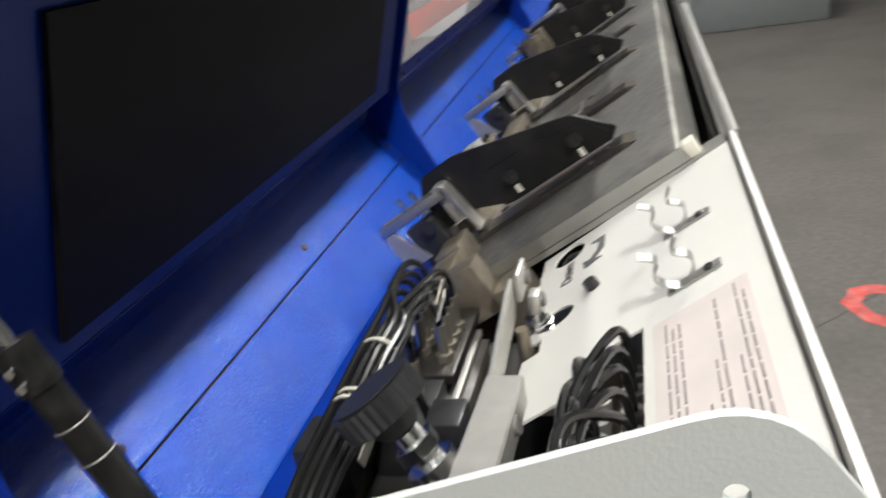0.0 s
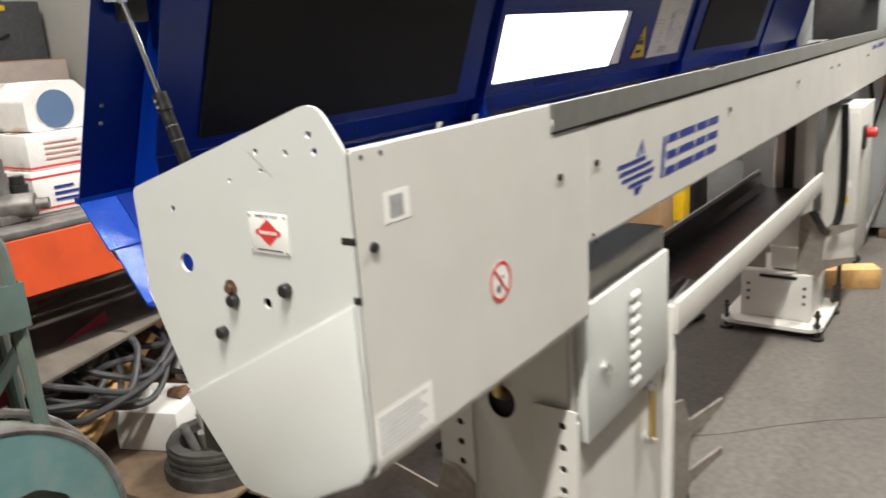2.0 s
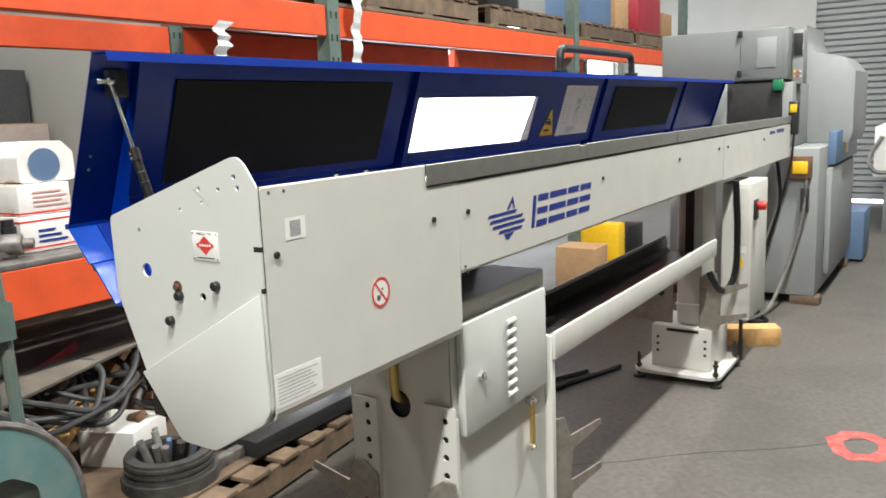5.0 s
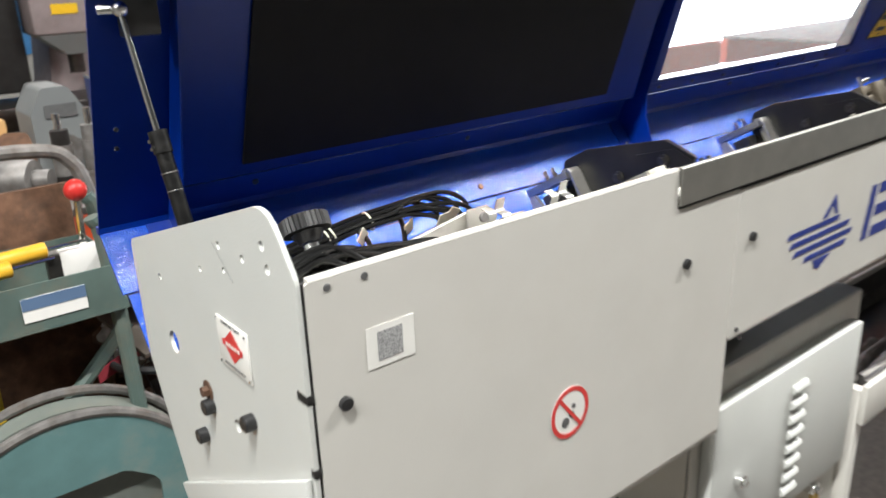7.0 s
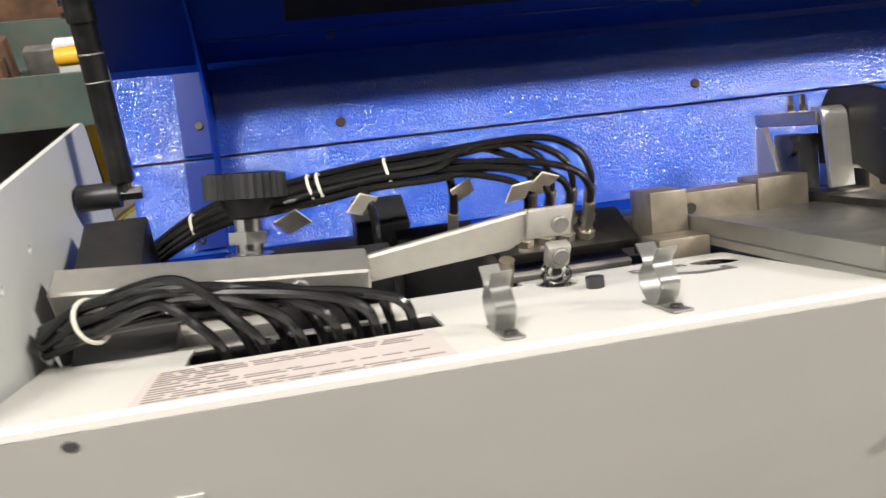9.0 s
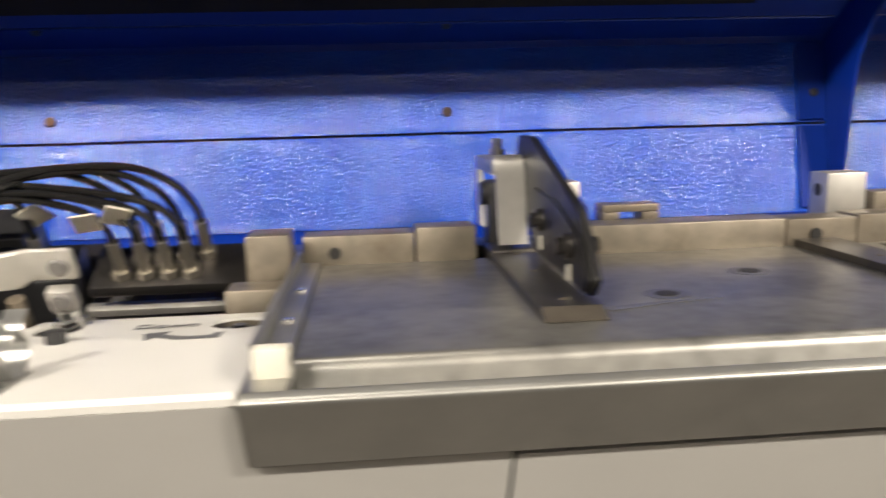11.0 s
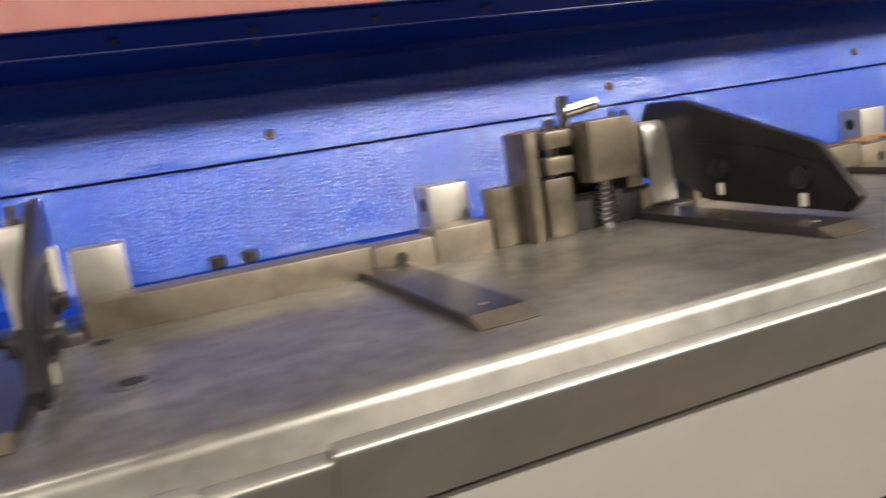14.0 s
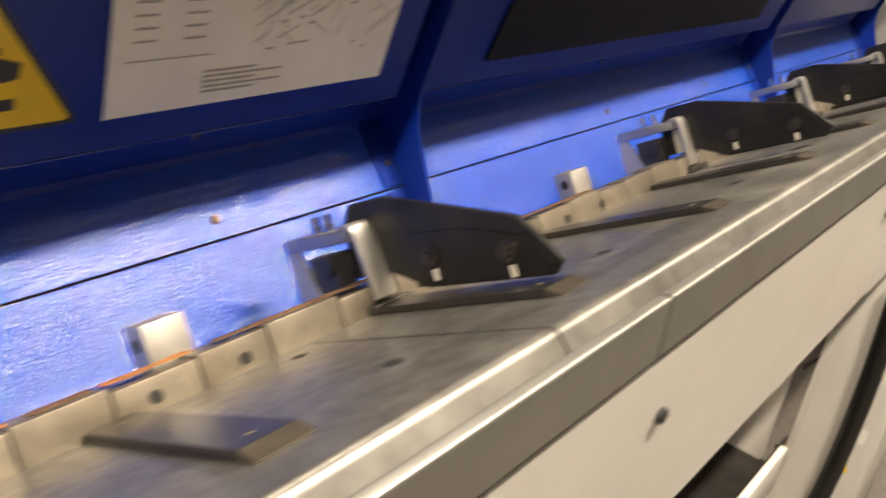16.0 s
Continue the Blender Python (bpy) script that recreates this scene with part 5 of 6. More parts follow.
for pts in ([(0.255, 0.259, 1.184), (0.272, 0.258, 1.172), (0.278, 0.256, 1.150), (0.278, 0.256, 1.10)], [(0.19, 0.262, 1.174), (0.206, 0.252, 1.172), (0.214, 0.235, 1.155), (0.214, 0.223, 1.10)]):
    bm = B()
    tube(bm, pts, 0.0034, 8)
    part("air_hose", bm, RUBBER, man)
    bm = B()
    cyl(bm, pts[-1], Vector(pts[-1]) + Vector((0, 0, 0.035)), 0.0045, 12)
    part("hose_fitting", bm, NICKEL, man)
# steel blocks beside the tray
for dims in ((0.4335, 0.4655, 0.256, 0.295, -0.020, 0.034), (0.4225, 0.4645, 0.222, 0.2545, -0.040, 0.001)):
    bm = B()
    box(bm, *dims, 0.0015, TM)
    part("steel_block", bm, STEEL, feeder, "ground steel guide block")
# lever arm
bm = B()
prism(bm, [(0.01, 1.163), (0.20, 1.150), (0.20, 1.172), (0.01, 1.187)], "y", 0.155, 0.18)
prism(bm, [(0.20, 1.143), (0.300, 1.154), (0.312, 1.163), (0.312, 1.186), (0.20, 1.166)], "y", 0.176, 0.181)
soften(bm, 0.0015, 1)
lever = part("lever_arm", bm, ALU, feeder, "pale aluminium lever arm")
bm = B()
box(bm, 0.308, 0.341, 0.170, 0.1755, 1.165, 1.19, 0.003)
box(bm, 0.321, 0.338, 0.160, 0.169, 1.147, 1.1645, 0.002)
part("lever_end", bm, ALU, lever)
for x, y, z in ((0.331, 0.170, 1.177), (0.330, 0.160, 1.157), (0.155, 0.155, 1.166)):
    part("screw", bolt_mesh("screw", 0.0062, 0.003, SCRAP), SCRAP, lever, at=facing((x, y, z), (0, -1, 0.2)))
bm = B()
cyl(bm, (0.330, 0.165, 1.147), (0.330, 0.163, 1.12), 0.007, 14)
pts = [(0.330 + 0.010 * math.cos(i * 0.7), 0.163 + 0.010 * math.sin(i * 0.7), 1.108 + 0.0007 * i) for i in range(50)]
tube(bm, pts, 0.0014, 5, 0)
part("spring", bm, CHROME, lever)
bm = B()
cyl(bm, (0.296, 0.166, 1.08), (0.296, 0.172, 1.15), 0.0055, 12)
part("push_rod", bm, STEEL, lever)
# hand wheel
bm = B()
WH = Matrix.Translation((0.128, 0.224, 1.202)) @ Euler((radians(-32), radians(4), 0)).to_matrix().to_4x4()
n = 60
for z0, z1, r in ((-0.0080, 0.0080, 0.0262),):
    lo = [WH @ Vector(((r + (0.001 if i % 2 else -0.0006)) * math.cos(2 * math.pi * i / n), (r + (0.001 if i % 2 else -0.0006)) * math.sin(2 * math.pi * i / n), z0)) for i in range(n)]
    hi = [WH @ Vector(((r + (0.001 if i % 2 else -0.0006)) * math.cos(2 * math.pi * i / n), (r + (0.001 if i % 2 else -0.0006)) * math.sin(2 * math.pi * i / n), z1)) for i in range(n)]
    solid(bm, lo, hi)
wheel = part("hand_wheel", bm, BLACK, feeder, "black knurled plastic hand wheel")
bm = B()
cyl(bm, WH @ Vector((0, 0, 0.0086)), WH @ Vector((0, 0, 0.0092)), 0.0235, 40)
cyl(bm, WH @ Vector((0, 0, -0.0088)), WH @ Vector((0, 0, -0.020)), 0.018, 30, 0.012)
part("hub", bm, BLACK, wheel)
bm = B()
cyl(bm, WH @ Vector((0, 0, -0.022)), WH @ Vector((0, 0, -0.045)), 0.009, 16)
cyl(bm, WH @ Vector((0, 0, -0.030)), WH @ Vector((0, 0, -0.038)), 0.014, 6)
cyl(bm, WH @ Vector((0, 0, -0.045)), WH @ Vector((0, 0, -0.10)), 0.016, 20)
part("spindle", bm, CHROME, wheel)
# black valve bodies
for dims, m_ in (((0.205, 0.25, 0.292, 0.335, 1.04, 1.106), BLACK), ((0.04, 0.30, 0.20, 0.30, 0.98, 1.06), DARK), ((0.012, 0.055, 0.16, 0.26, 1.10, 1.165), BLACK), ((0.02, 0.08, 0.10, 0.15, 1.12, 1.16), BLACK), ((0.19, 0.222, 0.20, 0.225, 1.06, 1.14), BLACK),
                 ((0.235, 0.30, 0.24, 0.285, 1.05, 1.105), BLACK), ((0.10, 0.31, 0.29, 0.33, 0.99, 1.070), DARKSTEEL), ((0.06, 0.135, 0.15, 0.2, 1.125, 1.145), ALU)):
    bm = B()
    box(bm, *dims, 0.002)
    part("valve_body", bm, m_, feeder)
bm = B()
box(bm, 0.006, 0.465, 0.172, 0.30, 0.93, 0.95)
part("dark_well", bm, DARK, feeder)
# second hose bundle over the cover sheet
random.seed(8)
for i in range(11):
    ex = 0.112 + 0.0105 * i
    ey = 0.088 + 0.022 * (i % 2)
    bz = 1.165 + 0.006 * (i % 3)
    q = wp(ex, ey, 0.0)
    bm = B()
    tube(bm, [(0.008, 0.128 + 0.004 * (i % 4), bz), (0.045, 0.112 + 0.005 * (i % 3), bz + 0.026), (0.078 + 0.006 * i, 0.110 + 0.004 * (i % 4), bz + 0.040 - 0.0015 * i), (ex - 0.014, ey + 0.010, q[2] + 0.020), (ex - 0.001, ey + 0.002, q[2] + 0.002), (ex, ey, q[2] - 0.03)], 0.0031, 8)
    h = part("air_hose", bm, RUBBER, feeder, "glossy black air hose")
    bm = B()
    cyl(bm, (ex, ey, q[2] - 0.034), (ex, ey, q[2] - 0.016), 0.0075, 14)
    part("push_fitting", bm, ALU, h, "dull metal push fitting")
bm = B()
ring(bm, (0.042, 0.118, 1.194), (1, -0.3, 0.6), 0.0125, 0.0013, 20, 6)
part("cable_tie", bm, NYLON, feeder, "off-white cable tie")

# ---- pallet racking behind ----
rack = thing("pallet_rack", (3.0, 1.5, 0), "orange and grey-green pallet racking with loaded shelves", "pallet rack")
def beam(x0, x1, y, z0, z1, m_=ORANGE):
    bm = B()
    prism(bm, [(y, z0), (y, z1), (y + 0.05, z1), (y + 0.05, z1 - 0.03), (y + 0.06, z1 - 0.03), (y + 0.06, z0)], "x", x0, x1)
    soften(bm, 0.004, 1)
    return part("beam", bm, m_, rack, "orange rack beam with scuffs")
POSTS = [-0.75, 1.95, 4.65, 7.35]
for y in (1.5, 2.58):
    for i, x in enumerate(POSTS[:-1]):
        for z0, z1 in ((0.755, 0.915), (1.70, 1.835)):
            beam(x + 0.04, POSTS[i + 1] - 0.04, y, z0, z1)
for x in POSTS:
    for y in (1.49, 2.57):
        if x == 4.65 and y > 2:
            continue
        bm = B()
        loops_sheet(bm, [rect(x - 0.038, x + 0.038, 0.0, 3.2)] + [rect(x + s - 0.006, x + s + 0.006, 0.08 + 0.1 * k, 0.11 + 0.1 * k) for k in range(30) for s in (-0.018, 0.018)], lambda u, v, w: (u, y + w, v), 0.003)
        box(bm, x - 0.038, x - 0.035, y + 0.0035, y + 0.075, 0, 3.2)
        box(bm, x + 0.035, x + 0.038, y + 0.0035, y + 0.075, 0, 3.2)
        p = part("post", bm, RACKGREEN, rack, "grey-green slotted rack post")
        bm = B()
        box(bm, x - 0.07, x + 0.07, y - 0.03, y + 0.11, 0, 0.008)
        part("foot_plate", bm, RACKGREEN, p)
for i, x in enumerate(POSTS[:-1]):
    for x2, z in ((POSTS[i + 1], 0.916), (POSTS[i + 1], 1.836)):
        n = 9
        for k in range(n):
            if (z > 1 and i > 0) or (z < 1 and i != 1):
                bm = B()
                a = 1.50 + k * 0.128
                box(bm, x + 0.05, x2 - 0.05, a, a + 0.115, z, z + 0.018, 0.002)
                part("deck_board", bm, WOOD if z > 1 else SCRAP, rack)

# ---- goods on the rack ----
def carton(x0, x1, y0, y1, z0, z1, material, label, stripes=()):
    t = thing("carton", ((x0 + x1) / 2, (y0 + y1) / 2, z0), label, "box", "cartons on the rack")
    bm = B()
    box(bm, x0, x1, y0, y1, z0, z1, 0.004)
    part("body", bm, material, t)
    bm = B()
    box(bm, x0 + 0.004, x1 - 0.004, (y0 + y1) / 2 - 0.025, (y0 + y1) / 2 + 0.025, z1 + 0.0002, z1 + 0.001)
    part("tape", bm, CARD if material is CARTON else LABEL, t)
    for z in stripes:
        bm = B()
        box(bm, x0 - 0.001, x1 + 0.001, y0 - 0.001, y1 + 0.001, z, z + 0.006)
        part("red_stripe", bm, REDPRINT, t)
    return t


c = carton(0.51, 0.71, 1.66, 1.86, 0.935, 1.055, CARTON, "white postal carton with red stripes on the rack", (0.945, 1.035))
bm = B()
for k in range(3):
    box(bm, 0.57, 0.67 - 0.02 * k, 1.6565, 1.6585, 0.965 + 0.018 * k, 0.972 + 0.018 * k)
part("print_line", bm, LOGO, c)
c = carton(0.52, 0.705, 1.67, 1.85, 1.057, 1.16, CARTON, "white postal carton stacked on another carton", (1.062,))
bm = B()
for k in range(4):
    box(bm, 0.57, 0.69 - 0.02 * (k % 2), 1.6665, 1.6685, 1.085 + 0.015 * k, 1.090 + 0.015 * k)
part("print_line", bm, mat("faded_red_print", (0.62, 0.34, 0.30), 0.6), c)
# white cast housing and scrap machine parts on the shelf
bm = B()
prism(bm, rounded([(0.55, 1.162), (0.75, 1.162), (0.75, 1.26), (0.71, 1.30), (0.59, 1.30), (0.55, 1.25)], 0.02, 4), "y", 1.70, 1.93)
t = single("cast_housing", bm, CARTON, "white painted cast housing with a round opening", "machine part")
bm = B()
cyl(bm, (0.64, 1.695, 1.222), (0.64, 1.699, 1.222), 0.055, 28)
part("opening", bm, SLATEBLUE, t)
random.seed(21)
def motor(x, y, z, r, L, m_, label):
    t = thing("motor_part", (x, y, z), label, "machine part", "machine parts on the rack")
    bm = B()
    cyl(bm, (x, y, z + r + 0.01), (x + L * 0.6, y - L * 0.5, z + r + 0.01), r, 18)
    soften(bm, r * 0.12, 2)
    part("barrel", bm, m_, t)
    bm = B()
    cyl(bm, (x + L * 0.6, y - L * 0.5, z + r + 0.01), (x + L * 0.8, y - L * 0.66, z + r + 0.01), r * 0.5, 14)
    part("shaft", bm, SCRAP, t)
    bm = B()
    box(bm, x - r * 0.6, x + L * 0.5, y - L * 0.4, y + r * 0.5, z, z + r * 0.7, 0.004)
    part("foot", bm, m_, t)
motor(0.40, 1.66, 0.935, 0.034, 0.13, SCRAP, "greasy grey motor part lying on the shelf")
motor(0.43, 1.76, 0.935, 0.045, 0.10, DARKSTEEL, "dark cylindrical spindle part on the shelf")
motor(0.05, 1.70, 0.935, 0.05, 0.16, SCRAP, "greasy grey motor part lying on the shelf")
motor(-0.25, 1.68, 0.935, 0.06, 0.2, MACHINE2, "grey motor housing lying on the shelf")
motor(0.15, 1.95, 0.935, 0.06, 0.2, RUST, "rusty spindle part lying on the shelf")
for x, h, m_ in ((0.385, 0.19, DARKSTEEL), (0.47, 0.12, BLACK)):
    bm = B()
    cyl(bm, (x, 1.66, 0.935), (x, 1.66, 0.935 + h), 0.02, 14)
    cyl(bm, (x, 1.66, 0.935 + h * 0.6), (x, 1.66, 0.935 + h * 0.8), 0.026, 14)
    single("steel_fitting", bm, m_, "upright dark steel fitting on the shelf", "machine part")
# milling machine standing in the room beyond the rack
MAUVE = mat("dusty_mauve_paint", (0.30, 0.25, 0.25), 0.55, scale=20, amount=0.1, stain=(0.16, 0.13, 0.12), stain_scale=6, stain_amount=0.4)
mill = thing("milling_machine", (1.0, 4.5, 0.0), "old mauve-grey milling machine with a tapered column", "machine")
bm = B()
prism(bm, rounded([(0.70, 0.0), (1.52, 0.0), (1.48, 0.95), (1.24, 2.05), (0.98, 2.05), (0.86, 0.95)], 0.02, 3), "y", 4.40, 4.80)
part("column", bm, MAUVE, mill)
bm = B()
box(bm, 0.74, 1.06, 4.05, 4.32, 1.19, 1.66, 0.015)
part("head", bm, MAUVE, mill)
bm = B()
solid(bm, [(0.90, 4.12, 1.08), (1.0, 4.12, 1.08), (1.0, 4.24, 1.08), (0.90, 4.24, 1.08)], [(0.76, 4.06, 1.188), (1.05, 4.06, 1.188), (1.05, 4.31, 1.188), (0.76, 4.31, 1.188)])
part("funnel", bm, MACHINE, mill)
bm = B()
box(bm, 0.84, 0.97, 4.046, 4.0495, 1.29, 1.34)
part("yellow_label", bm, YELLOW, mill)
bm = B()
cyl(bm, (0.95, 4.18, 0.98), (0.95, 4.18, 1.08), 0.04, 16)
part("spindle", bm, DARKSTEEL, mill)
bm = B()
box(bm, 0.42, 1.10, 3.95, 4.38, 0.74, 0.86, 0.008)
part("table", bm, DARKSTEEL, mill)
bm = B()
box(bm, 0.62, 0.88, 4.0, 4.38, 0.02, 0.738, 0.012)
part("knee", bm, DARK, mill)
bm = B()
box(bm, 0.45, 0.72, 4.2, 4.7, 0.9, 1.9, 0.02)
part("motor_cover", bm, DARK, mill)
# table with a big box and a bin, and a dark machine behind it
UNITGREY = mat("dark_grey_enamel", (0.06, 0.064, 0.072), 0.5, scale=30, amount=0.15, stain=(0.10, 0.10, 0.10), stain_scale=8, stain_amount=0.4)
unit = thing("machine_unit", (2.75, 6.4, 0.0), "dark grey machine with an arched hose on top", "machine")
bm = B()
prism(bm, rounded([(2.47, 0.0), (3.15, 0.0), (3.15, 1.86), (2.56, 1.86), (2.47, 1.81)], 0.02, 3), "y", 6.16, 6.6)
part("body", bm, UNITGREY, unit)
bm = B()
box(bm, 2.345, 2.466, 6.22, 6.52, 0.0, 1.74, 0.012)
part("side_box", bm, UNITGREY, unit)
bm = B()
tube(bm, [(2.60, 6.3, 1.85), (2.61, 6.3, 1.95), (2.68, 6.3, 2.004), (2.79, 6.3, 2.004), (2.86, 6.3, 1.96), (2.89, 6.3, 1.85)], 0.027, 10, 6)
part("arched_hose", bm, BLACK, unit)
for x0, x1, z0, z1, m_ in ((2.62, 2.70, 1.60, 1.66, LABEL), (2.81, 2.86, 1.79, 1.83, YELLOW), (2.58, 2.62, 1.81, 1.835, REDPAINT)):
    bm = B()
    box(bm, x0, x1, 6.152, 6.1595, z0, z1)
    part("badge", bm, m_, unit)
bm = B()
tube(bm, [(2.51, 6.15, 1.60), (2.56, 6.13, 1.51), (2.66, 6.13, 1.48), (2.73, 6.14, 1.55), (2.85, 6.15, 1.60)], 0.012, 8)
part("cable", bm, RUBBER, unit)
stand = thing("wooden_table", (2.6, 5.8, 0.0), "pale wooden table standing in the room beyond", "table")
for n, dims in (("top_board", (2.13, 3.15, 5.56, 6.1, 0.722, 0.75)), ("leg", (2.16, 2.23, 5.6, 5.67, 0.0, 0.7215)), ("leg", (3.05, 3.12, 5.6, 5.67, 0.0, 0.7215)), ("leg", (2.16, 2.23, 6.0, 6.07, 0.0, 0.7215)), ("leg", (3.05, 3.12, 6.0, 6.07, 0.0, 0.7215))):
    bm = B()
    box(bm, *dims, 0.004)
    part(n, bm, PINE, stand)
bm = B()
box(bm, 2.29, 3.1, 5.80, 6.08, 0.7505, 1.39, 0.006)
bigbox = single("cardboard_box", bm, CARD, "large brown cardboard box on the table", "box")
bm = B()
box(bm, 2.44, 3.09, 5.793, 5.7995, 1.16, 1.38)
part("pale_flap", bm, mat("pale_pink_card", (0.50, 0.42, 0.38), 0.7, scale=12, amount=0.08), bigbox, "pale flap of the box")
bin_ = thing("grey_bin", (2.55, 5.68, 0.75), "grey plastic waste bin on the table", "bin")
bm = B()
solid(bm, [(2.40, 5.61, 0.7505), (2.71, 5.61, 0.7505), (2.71, 5.75, 0.7505), (2.40, 5.75, 0.7505)], [(2.365, 5.59, 1.14), (2.745, 5.59, 1.14), (2.745, 5.77, 1.14), (2.365, 5.77, 1.14)])
soften(bm, 0.012, 2)
part("body", bm, MACHINE2, bin_)
bm = B()
for a, b, c, d in ((2.355, 2.755, 5.58, 5.60), (2.355, 2.755, 5.762, 5.782), (2.355, 2.375, 5.601, 5.761), (2.735, 2.755, 5.601, 5.761)):
    box(bm, a, b, c, d, 1.1405, 1.168, 0.004)
part("rim", bm, MACHINE2, bin_)
bm = B()
tube(bm, [(2.25, 5.77, 1.39), (2.24, 5.74, 1.22), (2.27, 5.72, 1.06), (2.24, 5.72, 0.78)], 0.02, 8)
single("yellow_hose", bm, YELLOWPL, "yellow air hose hanging beside a box", "hose")
# machine with a control panel on a white column
cp = thing("control_panel", (1.9, 5.9, 0.0), "pale grey machine control panel on a white column", "control panel")
bm = B()
box(bm, 1.73, 2.04, 5.66, 5.80, 1.32, 1.615, 0.015)
part("housing", bm, MACHINE, cp)
bm = B()
box(bm, 1.86, 2.0, 5.653, 5.6595, 1.48, 1.585, 0.001)
part("screen", bm, mat("grey_green_screen", (0.16, 0.22, 0.22), 0.25), cp)
key = B()
box(key, 0, 0.025, 5.653, 5.6595, 0, 0.025)
key = mesh_of("key", key, NYLON)
for k in range(8):
    part("key", key, NYLON, cp, at=Matrix.Translation((1.86 + 0.038 * (k % 4), 0, 1.377 + 0.042 * (k // 4))))
bm = B()
box(bm, 1.66, 1.975, 5.81, 5.95, 0.0, 1.70, 0.012)
part("column", bm, CARTON, cp)
bm = B()
box(bm, 1.70, 2.13, 5.96, 6.6, 0.0, 1.28, 0.015)
part("base", bm, DARK, cp)
# oil tin at the back of the shelf
tin = thing("oil_tin", (0.59, 2.4, 0.935), "dark blue and white oil tin with a red cap", "tin")
bm = B()
box(bm, 0.52, 0.675, 2.34, 2.46, 0.9345, 1.14, 0.006)
part("body", bm, mat("dark_blue_tin", (0.012, 0.02, 0.12), 0.35, scale=30, amount=0.08), tin)
for z0, z1 in ((0.955, 1.02), (1.05, 1.125)):
    bm = B()
    box(bm, 0.545, 0.645, 2.3375, 2.3395, z0, z1)
    part("label_field", bm, LABEL, tin)
bm = B()
box(bm, 0.519, 0.676, 2.339, 2.461, 1.134, 1.143, 0.002)
part("rim", bm, CHROME, tin)
bm = B()
cyl(bm, (0.60, 2.39, 1.142), (0.60, 2.39, 1.168), 0.024, 20)
part("cap", bm, REDPAINT, tin)
# upright tool holders at the front of the shelf
def tool_holder(x, y, h, m_):
    t = thing("tool_holder", (x, y, 0.934), "upright steel tool holder standing on the shelf", "tool holder", "tool holders on the shelf")
    for n, r, a, b, mm in (("flange", 0.034, 0.0, 0.25, m_), ("body", 0.026, 0.25, 0.62, SCRAP), ("collar", 0.022, 0.62, 0.80, m_), ("stud", 0.009, 0.80, 1.0, CHROME)):
        bm = B()
        cyl(bm, (x, y, 0.9345 + a * h), (x, y, 0.9345 + b * h), r, 18)
        part(n, bm, mm, t)
tool_holder(0.228, 1.66, 0.207, DARKSTEEL)
tool_holder(0.303, 1.66, 0.213, SCRAP)
tool_holder(0.418, 1.66, 0.217, SCRAP)
bm = B()
box(bm, -1.2, 0.3, 2.75, 3.1, 0.0, 0.98, 0.004)
single("work_bench", bm, PINE, "pale wooden bench with clutter behind the rack", "bench")
for i in range(8):
    x = -1.1 + 0.17 * i
    h = 0.1 + 0.25 * random.random()
    bm = B()
    box(bm, x, x + 0.08 + 0.06 * random.random(), 2.78, 2.95, 0.9805, 0.98 + h, 0.006)
    single("bench_item", bm, (MACHINE, CARD, BLACK, CARTON, SCRAP)[i % 5], "assorted workshop container on the bench", "container", "clutter on the bench")

# loads above the upper beam
def pallet(x, y, z, L, W, material, label, turn=0.0, boards=7):
    m = Matrix.Translation((x, y, z)) @ Matrix.Rotation(turn, 4, "Z")
    t = thing("pallet", (x, y, z), label, "pallet", "wooden pallets")
    for yy in (0.0, W / 2 - 0.02, W - 0.04):
        bm = B()
        prism(bm, [(0, 0.016), (L, 0.016), (L, 0.105), (L * 0.78, 0.105), (L * 0.78, 0.106), (0, 0.106)], "y", yy, yy + 0.04, m)
        part("stringer", bm, material, t)
    for k in range(boards):
        bm = B()
        a = k * (L - 0.11) / (boards - 1)
        box(bm, a, a + 0.10, -0.01, W + 0.01, 0.1065, 0.124, 0.002, m)
        part("deck_board", bm, material, t)
    for a in (0.0, L / 2 - 0.05, L - 0.10):
        bm = B()
        box(bm, a, a + 0.10, 0.0, W, 0.0, 0.0155, 0.002, m)
        part("bottom_board", bm, material, t)
for x in (2.25, 3.45, 4.9, 6.1):
    pallet(x, 1.53, 1.856, 1.05, 0.95, WOOD, "weathered wooden pallet on the upper rack level")
def load(x0, x1, y0, y1, z0, z1, m_, label, cat="box"):
    bm = B()
    box(bm, x0, x1, y0, y1, z0, z1, 0.012)
    single("stacked_load", bm, m_, label, cat, "loads on the upper rack")
load(2.30, 2.75, 1.6, 2.2, 1.982, 2.35, SLATEBLUE, "dark blue crate on a pallet", "crate")
load(2.85, 3.20, 1.6, 2.1, 1.982, 2.30, CARD, "brown carton on a pallet")
load(3.55, 3.95, 1.6, 2.1, 1.982, 2.34, BLACK, "black machine crate on a pallet", "crate")
load(4.0, 4.4, 1.62, 2.1, 1.982, 2.25, MACHINE, "grey machine unit on a pallet", "machine part")
load(5.0, 5.5, 1.56, 2.0, 1.982, 2.4, SLATEBLUE, "dark blue machine unit on a pallet", "machine part")
load(5.6, 5.9, 1.56, 2.0, 1.982, 2.3, CARD, "brown carton on a pallet")
load(6.15, 6.75, 1.56, 2.0, 1.982, 2.34, DARKRED, "dark red machine unit on a pallet", "machine part")
load(6.8, 7.1, 1.56, 2.0, 1.982, 2.2, CARD, "brown carton on a pallet")
